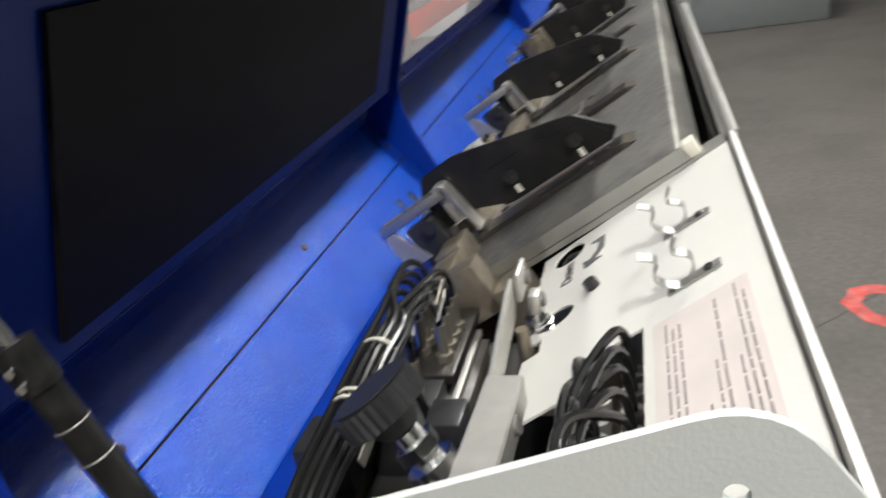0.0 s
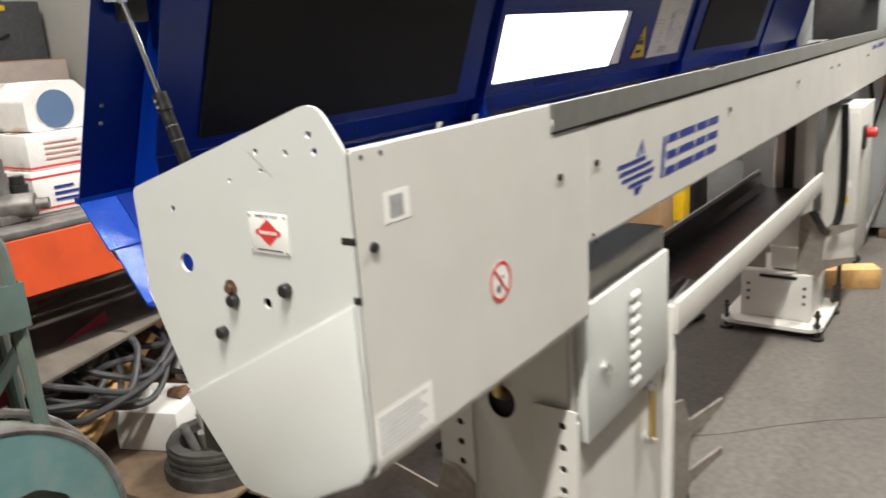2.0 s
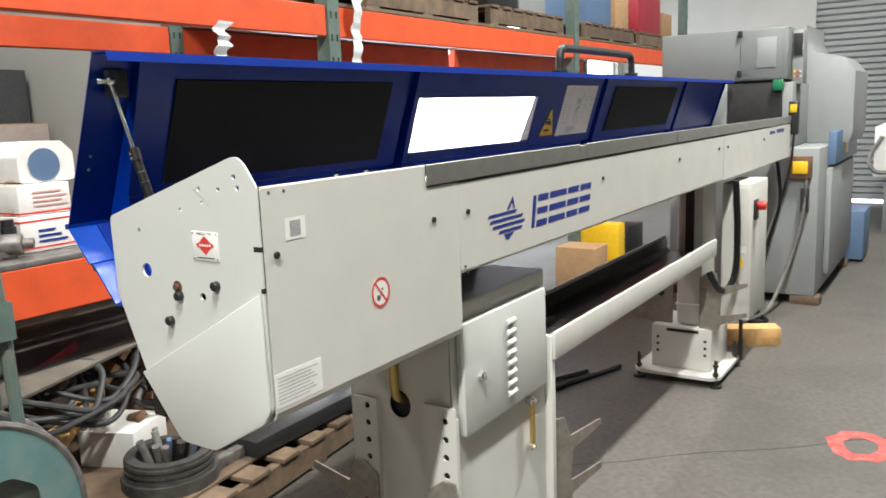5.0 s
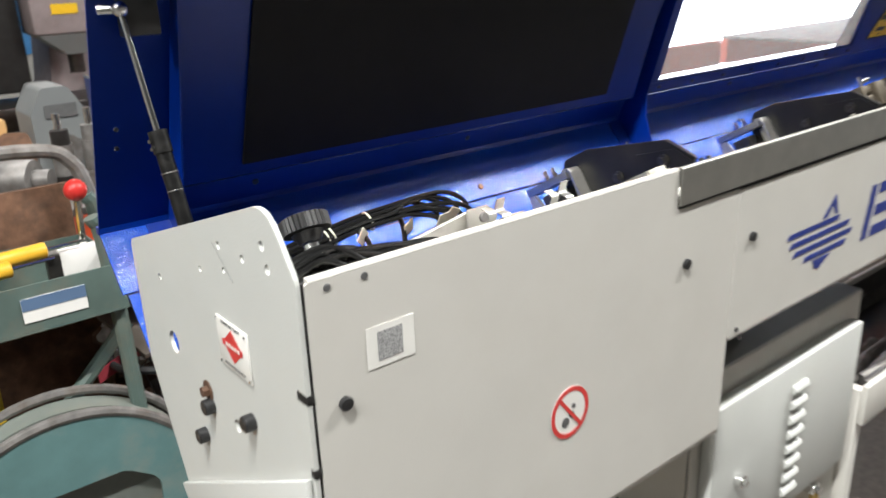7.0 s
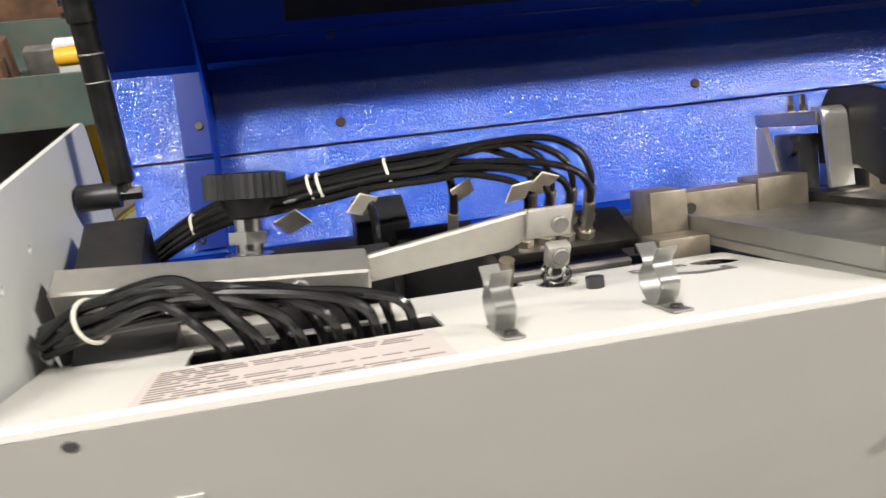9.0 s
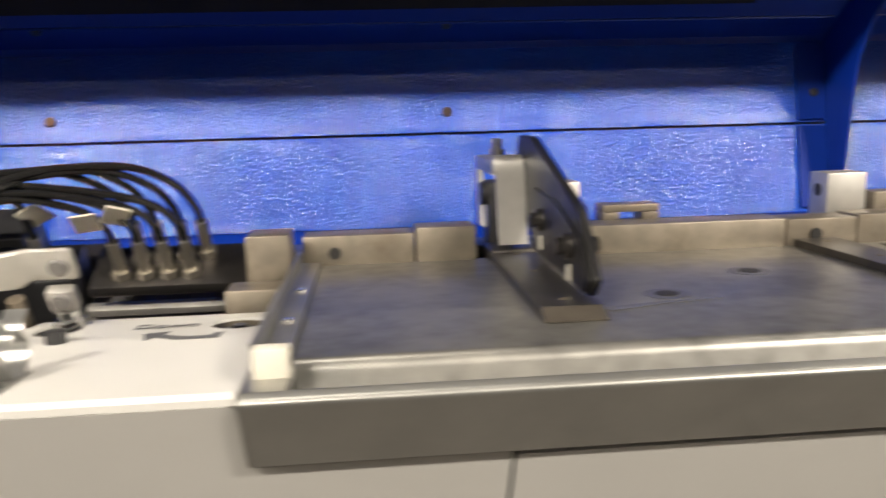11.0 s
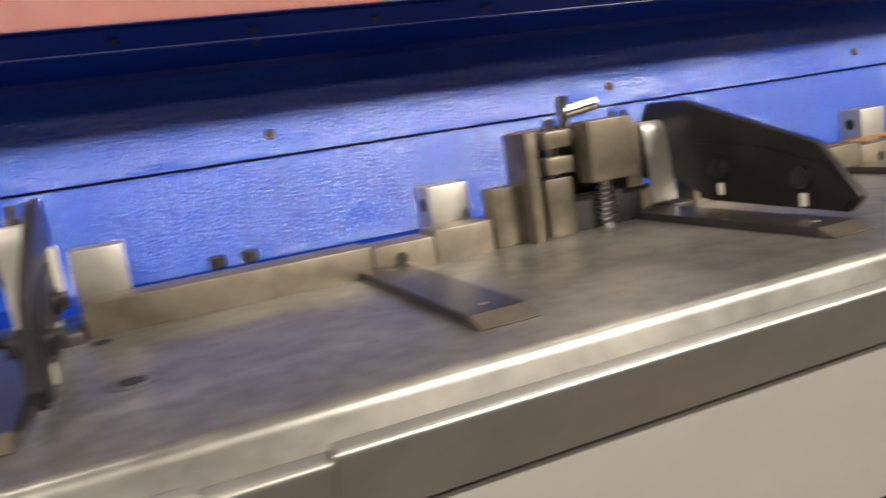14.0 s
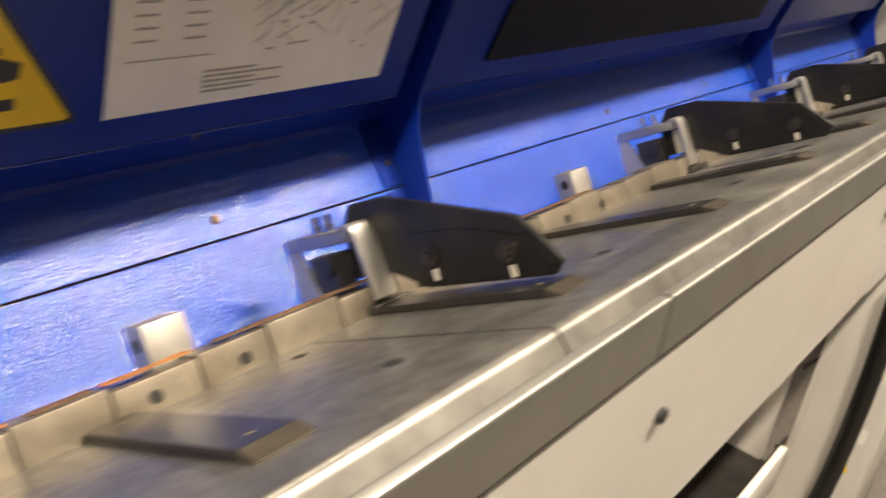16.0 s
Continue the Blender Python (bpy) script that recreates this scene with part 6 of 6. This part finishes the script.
for x, z0, z1 in ((2.10, 1.50, 1.95), (1.28, 1.56, 1.72)):
    bm = B()
    random.seed(int(x * 100))
    pts = [(x + 0.02 * random.uniform(-1, 1), 1.475 + 0.01 * random.uniform(-1, 1), z1 - (z1 - z0) * k / 9) for k in range(10)]
    strip(bm, pts, (1, 0.15, 0), 0.075, 0.003, 4)
    for v in bm.verts:
        v.co += Vector((0.012 * noise.noise(v.co * 30), 0.016 * noise.noise(v.co * 27 + Vector((3, 1, 2))), 0))
    single("stretch_film", bm, FILM, "crumpled clear stretch film hanging from the rack", "plastic film")
for i in range(3):
    bm = B()
    box(bm, (4.25, 4.70, 4.92)[i], (4.50, 4.85, 5.25)[i], 1.2, 1.5, 0.0, (0.36, 0.47, 0.42)[i], 0.006)
    single("floor_carton", bm, (CARD, YELLOW, BLACK)[i], ("brown carton on the floor under the rack", "yellow metal cabinet under the rack", "black crate under the rack")[i], ("box", "cabinet", "crate")[i])

# ---- pallet with scrap beside the feeder ----
pallet(0.52, 1.02, 0.0, 1.5, 1.0, WOOD, "old weathered pallet loaded with scrap", 0.12, 9)
bm = B()
box(bm, 0.0, 1.45, 0.08, 0.95, 0.1245, 0.136, 0.002, Matrix.Translation((0.52, 1.02, 0.0)) @ Matrix.Rotation(0.12, 4, "Z"))
single("plywood_sheet", bm, WOOD, "worn plywood sheet lying on a pallet", "plywood")
PULLEY = mat("dull_grey_cast_steel", (0.105, 0.102, 0.096), 0.5, 0.6, scale=30, amount=0.25, stain=(0.06, 0.05, 0.04), stain_scale=12, stain_amount=0.5)
def pulley(x, y, z):
    t = thing("toothed_pulley", (x, y, z), "grey steel toothed pulley lying on a pallet", "pulley")
    bm = B()
    n = 90
    lo = [(x + (0.160 + 0.0022 * (i % 2)) * math.cos(2 * math.pi * i / n), y + (0.160 + 0.0022 * (i % 2)) * math.sin(2 * math.pi * i / n), z) for i in range(n)]
    solid(bm, lo, [(a, b, z + 0.04) for a, b, _ in lo])
    part("toothed_rim", bm, PULLEY, t)
    for k in range(6):
        bm = B()
        loops_sheet(bm, [[(r * math.cos(2 * math.pi * i / 48), r * math.sin(2 * math.pi * i / 48)) for i in range(48)] for r in (0.148 - 0.006 * (k % 2), 0.108)], lambda u, v, w: (x + u, y + v, z + 0.0405 + 0.011 * k + w), 0.0105)
        part("groove_ring", bm, PULLEY, t)
    bm = B()
    cyl(bm, (x, y, z + 0.041), (x, y, z + 0.05), 0.107, 36)
    part("web", bm, DARKSTEEL, t)
pulley(0.72, 1.29, 0.1365)
random.seed(3)
for i in range(16):
    a = random.random() * 6.28
    bm = B()
    q = 0.02 + 0.05 * random.random()
    x, y = 0.72 + q * math.cos(a), 1.29 + q * math.sin(a)
    cyl(bm, (x, y, 0.19), (x + 0.03 * math.cos(a), y + 0.03 * math.sin(a), 0.27 + 0.04 * random.random()), 0.008 + 0.006 * random.random(), 10)
    single("loose_part", bm, (SCRAP, SLATEBLUE, ALU, DARKSTEEL)[i % 4], "small loose hardware piled in the pulley", "hardware", "hardware in the pulley")
bm = B()
box(bm, 0.66, 0.88, 1.50, 1.72, 0.1365, 0.27, 0.004, Matrix.Translation((0.77, 1.6, 0)) @ Matrix.Rotation(0.4, 4, "Z") @ Matrix.Translation((-0.77, -1.6, 0)))
t = single("small_carton", bm, CARTON, "white carton with printed lines on a pallet", "box")
bm = B()
box(bm, 0.90, 1.35, 1.10, 1.14, 0.1365, 0.175, 0.002, Matrix.Rotation(0.1, 4, "Z"))
single("steel_bar", bm, SCRAP, "flat steel bar lying on a pallet", "steel bar")
bm = B()
box(bm, 1.0, 1.75, 1.20, 1.42, 0.1365, 0.20, 0.006, Matrix.Translation((0, -0.08, 0)) @ Matrix.Rotation(0.02, 4, "Z"))
single("dark_beam", bm, BLACK, "black painted steel beam on a pallet", "steel beam")
for k, (cx, cy, cz, r) in enumerate(((0.62, 1.70, 0.34, 0.16), (0.66, 1.68, 0.35, 0.20), (0.55, 1.74, 0.34, 0.15), (0.72, 1.64, 0.33, 0.14), (0.60, 1.62, 0.32, 0.18), (0.69, 1.73, 0.33, 0.12), (0.50, 1.66, 0.33, 0.19), (0.58, 1.58, 0.33, 0.13), (0.74, 1.70, 0.32, 0.17))):
    bm = B()
    pts = [(cx - 0.05 + 1.12 * r * math.cos(a) + 0.02 * math.sin(3 * a + k), cy + 0.9 * r * math.sin(a), cz + 0.06 + 0.32 * r * math.sin(a) + 0.03 * math.sin(2 * a + k) + 0.012 * k) for a in (2 * math.pi * i / 14 * 1.15 for i in range(15))]
    tube(bm, pts, 0.0108, 8, 5)
    single("rubber_hose", bm, mat("dusty_rubber_hose", (0.05, 0.05, 0.052), 0.5, scale=30, amount=0.2) if k == 0 else bpy.data.materials["dusty_rubber_hose"], "dusty dark rubber hose coiled on scrap", "hose", "coiled hose")
random.seed(14)
for i in range(84):
    x, y = random.uniform(0.30, 1.35), random.uniform(1.55, 2.45)
    z = 0.137 + 0.2 * random.random()
    s = random.uniform(0.03, 0.09)
    bm = B()
    m = Matrix.Translation((x, y, z)) @ Euler((random.uniform(-0.6, 0.6), random.uniform(-0.6, 0.6), random.uniform(0, 3))).to_matrix().to_4x4()
    if i % 3 == 0:
        box(bm, -s, s, -s * 0.5, s * 0.5, -s * 0.25, s * 0.25, 0.004, m)
    elif i % 3 == 1:
        cyl(bm, m @ Vector((-s, 0, 0)), m @ Vector((s, 0, 0)), s * 0.35, 12)
        cyl(bm, m @ Vector((s * 0.2, 0, 0)), m @ Vector((s * 0.5, 0, 0)), s * 0.55, 12)
    else:
        box(bm, -s * 1.6, s * 1.6, -0.012, 0.012, -0.004, 0.004, 0.001, m)
        box(bm, -s * 1.6, s * 1.6, 0.0125, 0.016, -0.004, 0.03, 0.001, m)
    single("scrap_piece", bm, (RUST, SCRAP, DARKSTEEL, RUST, CARTON, WOOD)[i % 6], "piece of mixed scrap metal in a heap", "scrap", "scrap heap")
bm = B()
box(bm, -0.7, 0.7, -0.04, 0.04, -0.02, 0.02, 0.003, Matrix.Translation((0.95, 1.85, 0.47)) @ Euler((0.1, -0.35, 0.5)).to_matrix().to_4x4())
single("timber_plank", bm, PINE, "pale pine plank leaning over the scrap", "timber")
bm = B()
strip(bm, [(0.19, 1.6, 0.436), (0.436, 1.654, 0.502), (0.683, 1.708, 0.568)], (0, 0.35, 1), 0.035, 0.006)
single("red_steel_strip", bm, DARKRED, "dark red painted steel strip lying in the scrap", "steel strip")
bm = B()
box(bm, -0.9, 1.7, 2.25, 2.5, 0.0, 0.52, 0.01)
single("dark_crate", bm, RUST, "dark rusty steel crate under the rack", "crate")
bm = B()
box(bm, 0.25, 1.5, 1.62, 1.95, 0.56, 0.575, 0.002, Matrix.Translation((0.8, 1.8, 0.57)) @ Euler((0.25, -0.06, 0.2)).to_matrix().to_4x4() @ Matrix.Translation((-0.8, -1.8, -0.57)))
single("cardboard_sheet", bm, GRUBBY, "grubby grey cardboard sheet over the scrap", "cardboard")

# ---- green workshop cart and round cover ----
cart = thing("tool_cart", (-0.1, 1.3, 0), "worn grey-green tool cart with a tubular frame", "tool cart")
for x, y in ((0.205, 1.36), (-0.55, 1.36), (0.16, 1.16), (-0.55, 1.16)):
    bm = B()
    tube(bm, [(x + 0.02, y, 0.0), (x + 0.01, y, 0.5), (x, y, 0.93), (x - 0.015, y, 1.0)], 0.017, 10)
    part("leg", bm, TEALDARK, cart)
bm = B()
loops_sheet(bm, [rect(-0.56, 0.18, 1.13, 1.4)], lambda u, v, w: (u, v, 0.80 + w), 0.004)
cart_tray = part("tray", bm, TEALDARK, cart)
for a, b, c, d in ((-0.56, 0.18, 1.13, 1.134), (-0.56, 0.18, 1.396, 1.40), (-0.56, -0.556, 1.1345, 1.3955), (0.176, 0.18, 1.1345, 1.3955)):
    bm = B()
    box(bm, a, b, c, d, 0.8045, 0.90)
    part("tray_side", bm, TEALDARK, cart_tray)
bm = B()
box(bm, -0.02, 0.10, 1.1275, 1.1295, 0.825, 0.875)
part("label", bm, LABEL, cart)
bm = B()
box(bm, -0.02, 0.10, 1.1265, 1.1274, 0.85, 0.875)
part("blue_band", bm, SLATEBLUE, cart)
bm = B()
tube(bm, [(-0.55, 1.38, 1.0), (-0.5, 1.38, 1.10), (-0.2, 1.38, 1.115), (0.10, 1.38, 1.11), (0.18, 1.38, 1.07), (0.205, 1.37, 0.98)], 0.016, 10)
part("push_handle", bm, SCRAP, cart, "bare steel push handle")
bm = B()
tube(bm, [(0.20, 1.25, 0.72), (-0.02, 1.22, 0.52), (-0.3, 1.2, 0.25)], 0.016, 10)
part("brace", bm, TEALDARK, cart)
bm = B()
box(bm, -0.55, 0.17, 1.42, 1.435, 0.78, 1.02, 0.002)
single("brown_panel", bm, RUST, "brown rusty sheet standing behind a cart", "panel")
lev = thing("lever", (0.15, 1.30, 0.9), "steel lever with a red ball knob", "lever")
bm = B()
cyl(bm, (0.145, 1.30, 0.80), (0.155, 1.29, 1.01), 0.008, 10)
part("rod", bm, CHROME, lev)
bm = B()
ball(bm, (0.155, 1.29, 1.03), 0.024, 18)
part("knob", bm, REDPAINT, lev)
for x, y, z in ((-0.05, 1.2, 0.915), (-0.16, 1.19, 0.905), (0.03, 1.26, 0.92)):
    sd = thing("screwdriver", (x, y, z), "yellow-handled screwdriver lying in the cart", "screwdriver", "screwdrivers in the cart")
    bm = B()
    cyl(bm, (x - 0.06, y, z), (x + 0.04, y, z + 0.004), 0.017, 14)
    soften(bm, 0.006, 2)
    part("handle", bm, YELLOWPL, sd)
    bm = B()
    cyl(bm, (x + 0.04, y, z + 0.004), (x + 0.12, y, z + 0.006), 0.004, 8)
    part("blade", bm, CHROME, sd)
random.seed(30)
for i in range(14):
    x, y = random.uniform(-0.5, 0.1), random.uniform(1.18, 1.36)
    bm = B()
    box(bm, x, x + random.uniform(0.03, 0.09), y, y + 0.03, 0.805, 0.85 + 0.06 * random.random(), 0.003)
    single("tool_piece", bm, (SCRAP, DARKSTEEL, CARTON, RUST)[i % 4], "small metal tool lying in the cart", "tool", "tools in the cart")
# grey casting on the rack shelf
cast = thing("grey_casting", (0.27, 1.78, 0.935), "dusty grey machine casting on the rack shelf", "machine part")
bm = B()
prism(bm, rounded([(0.20, 0.9345), (0.35, 0.9345), (0.35, 1.10), (0.30, 1.19), (0.235, 1.19), (0.20, 1.12)], 0.02, 4), "y", 1.80, 1.98)
part("body", bm, MACHINE2, cast)
bm = B()
cyl(bm, (0.27, 1.785, 1.02), (0.27, 1.80, 1.02), 0.045, 24)
part("bore_ring", bm, SCRAP, cast)
bm = B()
box(bm, 0.235, 0.315, 1.7965, 1.7995, 1.11, 1.145)
part("plate", bm, PRINT, cast)
# round teal cover
disc_t = thing("round_cover", (0.0, 1.1, 0.0), "faded teal round machine cover with a steel rim", "machine cover")
for yy, rr in ((1.10, 0.30), (1.19, 0.315)):
    bm = B()
    ring(bm, (-0.01, yy, 0.315), (0, 1, 0), rr, 0.011, 64, 8)
    part("rim", bm, SCRAP, disc_t)
bm = B()
loops_sheet(bm, [[(-0.01 + 0.295 * math.cos(a), 0.315 + 0.295 * math.sin(a)) for a in (2 * math.pi * i / 64 for i in range(64))],
                 rounded([(-0.16, 0.18), (0.16, 0.18), (0.17, 0.40), (0.10, 0.45), (-0.08, 0.45), (-0.17, 0.40)], 0.05, 5)], lambda u, v, w: (u, 1.095 + w, v), 0.006)
part("front_sheet", bm, TEAL, disc_t)
bm = B()
cyl(bm, (-0.01, 1.13, 0.315), (-0.01, 1.19, 0.315), 0.30, 48)
part("recess", bm, mat("dusty_grey_green", (0.17, 0.19, 0.17), 0.6, scale=12, amount=0.15, stain=(0.2, 0.15, 0.1), stain_scale=6, stain_amount=0.5), disc_t)
bm = B()
cyl(bm, (-0.01, 1.085, 0.29), (-0.01, 1.13, 0.29), 0.045, 28)
for k in range(6):
    a = k * math.pi / 3
    cyl(bm, (-0.01 + 0.033 * math.cos(a), 1.078, 0.29 + 0.033 * math.sin(a)), (-0.01 + 0.033 * math.cos(a), 1.086, 0.29 + 0.033 * math.sin(a)), 0.006, 6)
part("hub", bm, RUST, disc_t, "rusty bolted hub")
bm = B()
tube(bm, [(0.02, 1.07, 0.27), (0.06, 1.06, 0.31), (0.14, 1.05, 0.33), (0.24, 1.05, 0.30)], 0.014, 8)
single("grey_tube", bm, SCRAP, "bent grey tube in front of a round cover", "tube")
bm = B()
box(bm, -0.62, -0.30, 0.95, 1.0, 0.0, 0.62, 0.003)
single("plywood_board", bm, PINE, "pale orange plywood board standing on the floor", "plywood")
bm = B()
prism(bm, rounded([(-0.21, 0.40), (-0.085, 0.40), (-0.075, 0.74), (-0.22, 0.755)], 0.02, 3), "y", 1.24, 1.32)
ybin = single("yellow_bin", bm, mat("yellow_bin_plastic", (0.62, 0.42, 0.02), 0.5, scale=20, amount=0.15, stain=(0.2, 0.14, 0.04), stain_scale=9, stain_amount=0.5), "scuffed yellow plastic bin", "bin")
bm = B()
box(bm, -0.225, -0.07, 1.232, 1.328, 0.742, 0.762, 0.005)
part("rim", bm, bpy.data.materials["yellow_bin_plastic"], ybin)
bm = B()
box(bm, -0.9, -0.15, 1.55, 1.6, 0.05, 0.74, 0.004)
single("dark_tool_chest", bm, DARK, "dark tool chest under the rack", "chest")

# ---- lathe beyond the feeder ----
lathe = thing("lathe", (5.3, 0.35, 0), "light grey lathe with an electrical cabinet on top", "lathe")
def lp_box(name, dims, m_, bev=0.01, label="", parent=None):
    bm = B()
    box(bm, *dims, bev)
    return part(name, bm, m_, parent or lathe, label)
lp_box("base", (4.66, 6.3, -0.16, 0.80, 0.06, 1.03), MACHINE, 0.012)
lp_box("bed_cover", (4.70, 6.2, 0.02, 0.78, 1.031, 1.45), MACHINE, 0.012)
cab = lp_box("electrical_cabinet", (4.66, 5.6, 0.05, 0.865, 1.47, 1.80), MACHINE2, 0.008, "grey electrical cabinet")
lp_box("cabinet_door", (4.651, 4.659, 0.08, 0.34, 1.48, 1.79), MACHINE2, 0.002, "", cab)
lp_box("hatch", (4.646, 4.650, 0.12, 0.24, 1.55, 1.74), MACHINE, 0.002, "", cab)
for z in (1.50, 1.75):
    lp_box("hinge", (4.640, 4.6505, 0.33, 0.36, z, z + 0.04), BLACK, 0.002, "", cab)
lp_box("dark_gap", (4.664, 4.69, 0.08, 0.72, 1.10, 1.455), DARK, 0.002)
lp_box("splash_panel", (4.645, 4.663, 0.42, 0.78, 1.04, 1.46), MACHINE, 0.004)
bm = B()
prism(bm, [(0.05, 1.032), (-0.25, 1.032), (-0.27, 1.10), (-0.27, 1.52), (-0.18, 1.62), (0.0, 1.66), (0.045, 1.75), (0.048, 1.85)], "x", 5.3, 6.1)
soften(bm, 0.012, 2)
part("front_guard", bm, MACHINE, lathe, "rounded light grey front guard")
lp_box("control_panel", (4.78, 4.92, -0.02, 0.045, 1.44, 1.78), MACHINE, 0.004)
lp_box("screen", (4.772, 4.779, -0.015, 0.04, 1.62, 1.76), DARK, 0.001)
for k in range(6):
    lp_box("key", (4.774, 4.7795, -0.012 + 0.018 * (k % 3), -0.002 + 0.018 * (k % 3), 1.48 + 0.03 * (k // 3), 1.495 + 0.03 * (k // 3)), (NYLON, REDPAINT, YELLOW)[k % 3], 0.001)
lp_box("green_lamp", (4.62, 4.66, 0.07, 0.13, 1.40, 1.47), mat("green_plastic", (0.02, 0.16, 0.07), 0.3), 0.004, "green signal lamp")
lp_box("pendant", (4.56, 4.60, -0.04, 0.02, 1.12, 1.33), BLACK, 0.008, "black hand pendant")
lp_box("pendant_face", (4.5555, 4.5598, -0.03, 0.012, 1.26, 1.31), YELLOW, 0.001)
lp_box("slate_panel", (5.0, 6.2, -0.21, -0.161, 0.90, 1.12), SLATEBLUE, 0.004, "slate blue side panel")
lp_box("yellow_plate", (5.45, 5.6, -0.2135, -0.2105, 0.95, 1.08), YELLOW, 0.001)
lp_box("front_door", (4.95, 6.15, -0.2, -0.161, 0.16, 0.88), MACHINE, 0.008)
lp_box("valve_block", (4.60, 4.655, -0.12, 0.02, 0.84, 0.98), RUST, 0.004)
lp_box("yellow_tag", (4.594, 4.599, -0.10, -0.01, 0.87, 0.95), YELLOW, 0.001)
lp_box("regulator", (4.60, 4.65, -0.11, -0.06, 0.62, 0.78), DARKSTEEL, 0.01)
lp_box("coolant_tank", (6.31, 6.75, -0.28, 0.3, 0.02, 0.42), SLATEBLUE, 0.01, "slate blue coolant tank")
for x, y in ((4.72, -0.1), (6.1, -0.1), (4.72, 0.7), (6.1, 0.7)):
    lp_box("foot", (x - 0.06, x + 0.06, y - 0.09, y + 0.09, 0.0, 0.059), WOOD, 0.004)
for k, pts in enumerate(([(4.62, 0.10, 1.02), (4.60, 0.06, 0.7), (4.56, 0.12, 0.4), (4.45, 0.16, 0.1), (4.25, 0.1, 0.02), (4.1, 0.02, 0.015), (4.05, 0.1, 0.012), (4.2, 0.2, 0.012)],
                         [(4.62, -0.1, 0.95), (4.60, -0.08, 0.6), (4.52, -0.02, 0.3), (4.35, 0.05, 0.05), (4.15, 0.1, 0.015), (3.9, 0.2, 0.012)], [(4.55, -0.02, 1.13), (4.54, 0.0, 0.9), (4.56, 0.1, 0.5), (4.5, 0.2, 0.2), (4.4, 0.3, 0.02)])):
    bm = B()
    tube(bm, pts, 0.012 if k < 2 else 0.007, 8)
    single("power_cable", bm, RUBBER if k != 1 else SCRAP, "dark cable hanging from a machine to the floor", "cable", "cables at the lathe")
# second machine near the shutter
m2 = thing("grey_machine", (8.5, -0.9, 0), "pale grey machine tool standing near the shutter", "machine")
for dims, m_ in (((8.0, 9.2, -1.6, -0.28, 0.0, 0.50), MACHINE2), ((7.98, 9.2, -1.6, -0.18, 0.55, 1.05), CARTON), ((8.2, 9.2, -1.6, -0.35, 1.06, 1.62), CARTON)):
    bm = B()
    box(bm, *dims, 0.015)
    part("housing", bm, m_, m2)
bm = B()
tube(bm, [(7.95, -0.25, 0.95), (7.9, -0.15, 0.75), (7.88, -0.2, 0.62), (7.93, -0.35, 0.6)], 0.02, 8)
tube(bm, [(7.96, -0.5, 1.0), (7.9, -0.5, 0.8), (7.92, -0.46, 0.55), (7.9, -0.45, 0.4)], 0.02, 8)
part("hose", bm, SCRAP, m2)

# ---- floor marks ----
bm = B()
random.seed(2)
n = 48
outer = [(2.42 + (0.125 + 0.02 * noise.noise(Vector((math.cos(a) * 2, math.sin(a) * 2, 1)))) * math.cos(a) * 1.2, -0.66 + (0.12 + 0.02 * noise.noise(Vector((math.cos(a) * 3, math.sin(a) * 3, 5)))) * math.sin(a)) for a in (2 * math.pi * i / n for i in range(n))]
inner = [(2.42 + (p[0] - 2.42) * 0.55, -0.66 + (p[1] + 0.66) * 0.5) for p in outer]
loops_sheet(bm, [outer, inner], lambda u, v, w: (u, v, 0.0005 + w), 0.0006)
tagged(part("painted_mark", bm, mat("red_spray_paint", (0.50, 0.07, 0.06), 0.7, scale=18, amount=0.35, stain=(0.3, 0.2, 0.18), stain_scale=25, stain_amount=0.8), floor), "red sprayed ring on the concrete")
bm = B()
pts = [(1.5 + 0.12 * i, 0.55 - 0.148 * i + 0.02 * math.sin(i * 1.7)) for i in range(16)]
for (a, b), (c, d) in zip(pts, pts[1:]):
    solid(bm, [(a, b - 0.003, 0.0003), (c, d - 0.003, 0.0003), (c, d + 0.002, 0.0003), (a, b + 0.002, 0.0003)], [(a, b - 0.003, 0.0007), (c, d - 0.003, 0.0007), (c, d + 0.002, 0.0007), (a, b + 0.002, 0.0007)])
tagged(part("floor_crack", bm, DARK, floor), "thin dark crack in the concrete")
for pts in ([(1.3, 0.9, 0.012), (1.8, 0.75, 0.012), (2.3, 0.8, 0.012), (2.75, 0.62, 0.012)], [(1.2, 0.8, 0.012), (1.7, 0.62, 0.012), (2.3, 0.68, 0.012), (2.9, 0.5, 0.012)]):
    bm = B()
    tube(bm, pts, 0.011, 8)
    single("floor_hose", bm, RUBBER, "black hose lying on the floor under the tray", "hose")
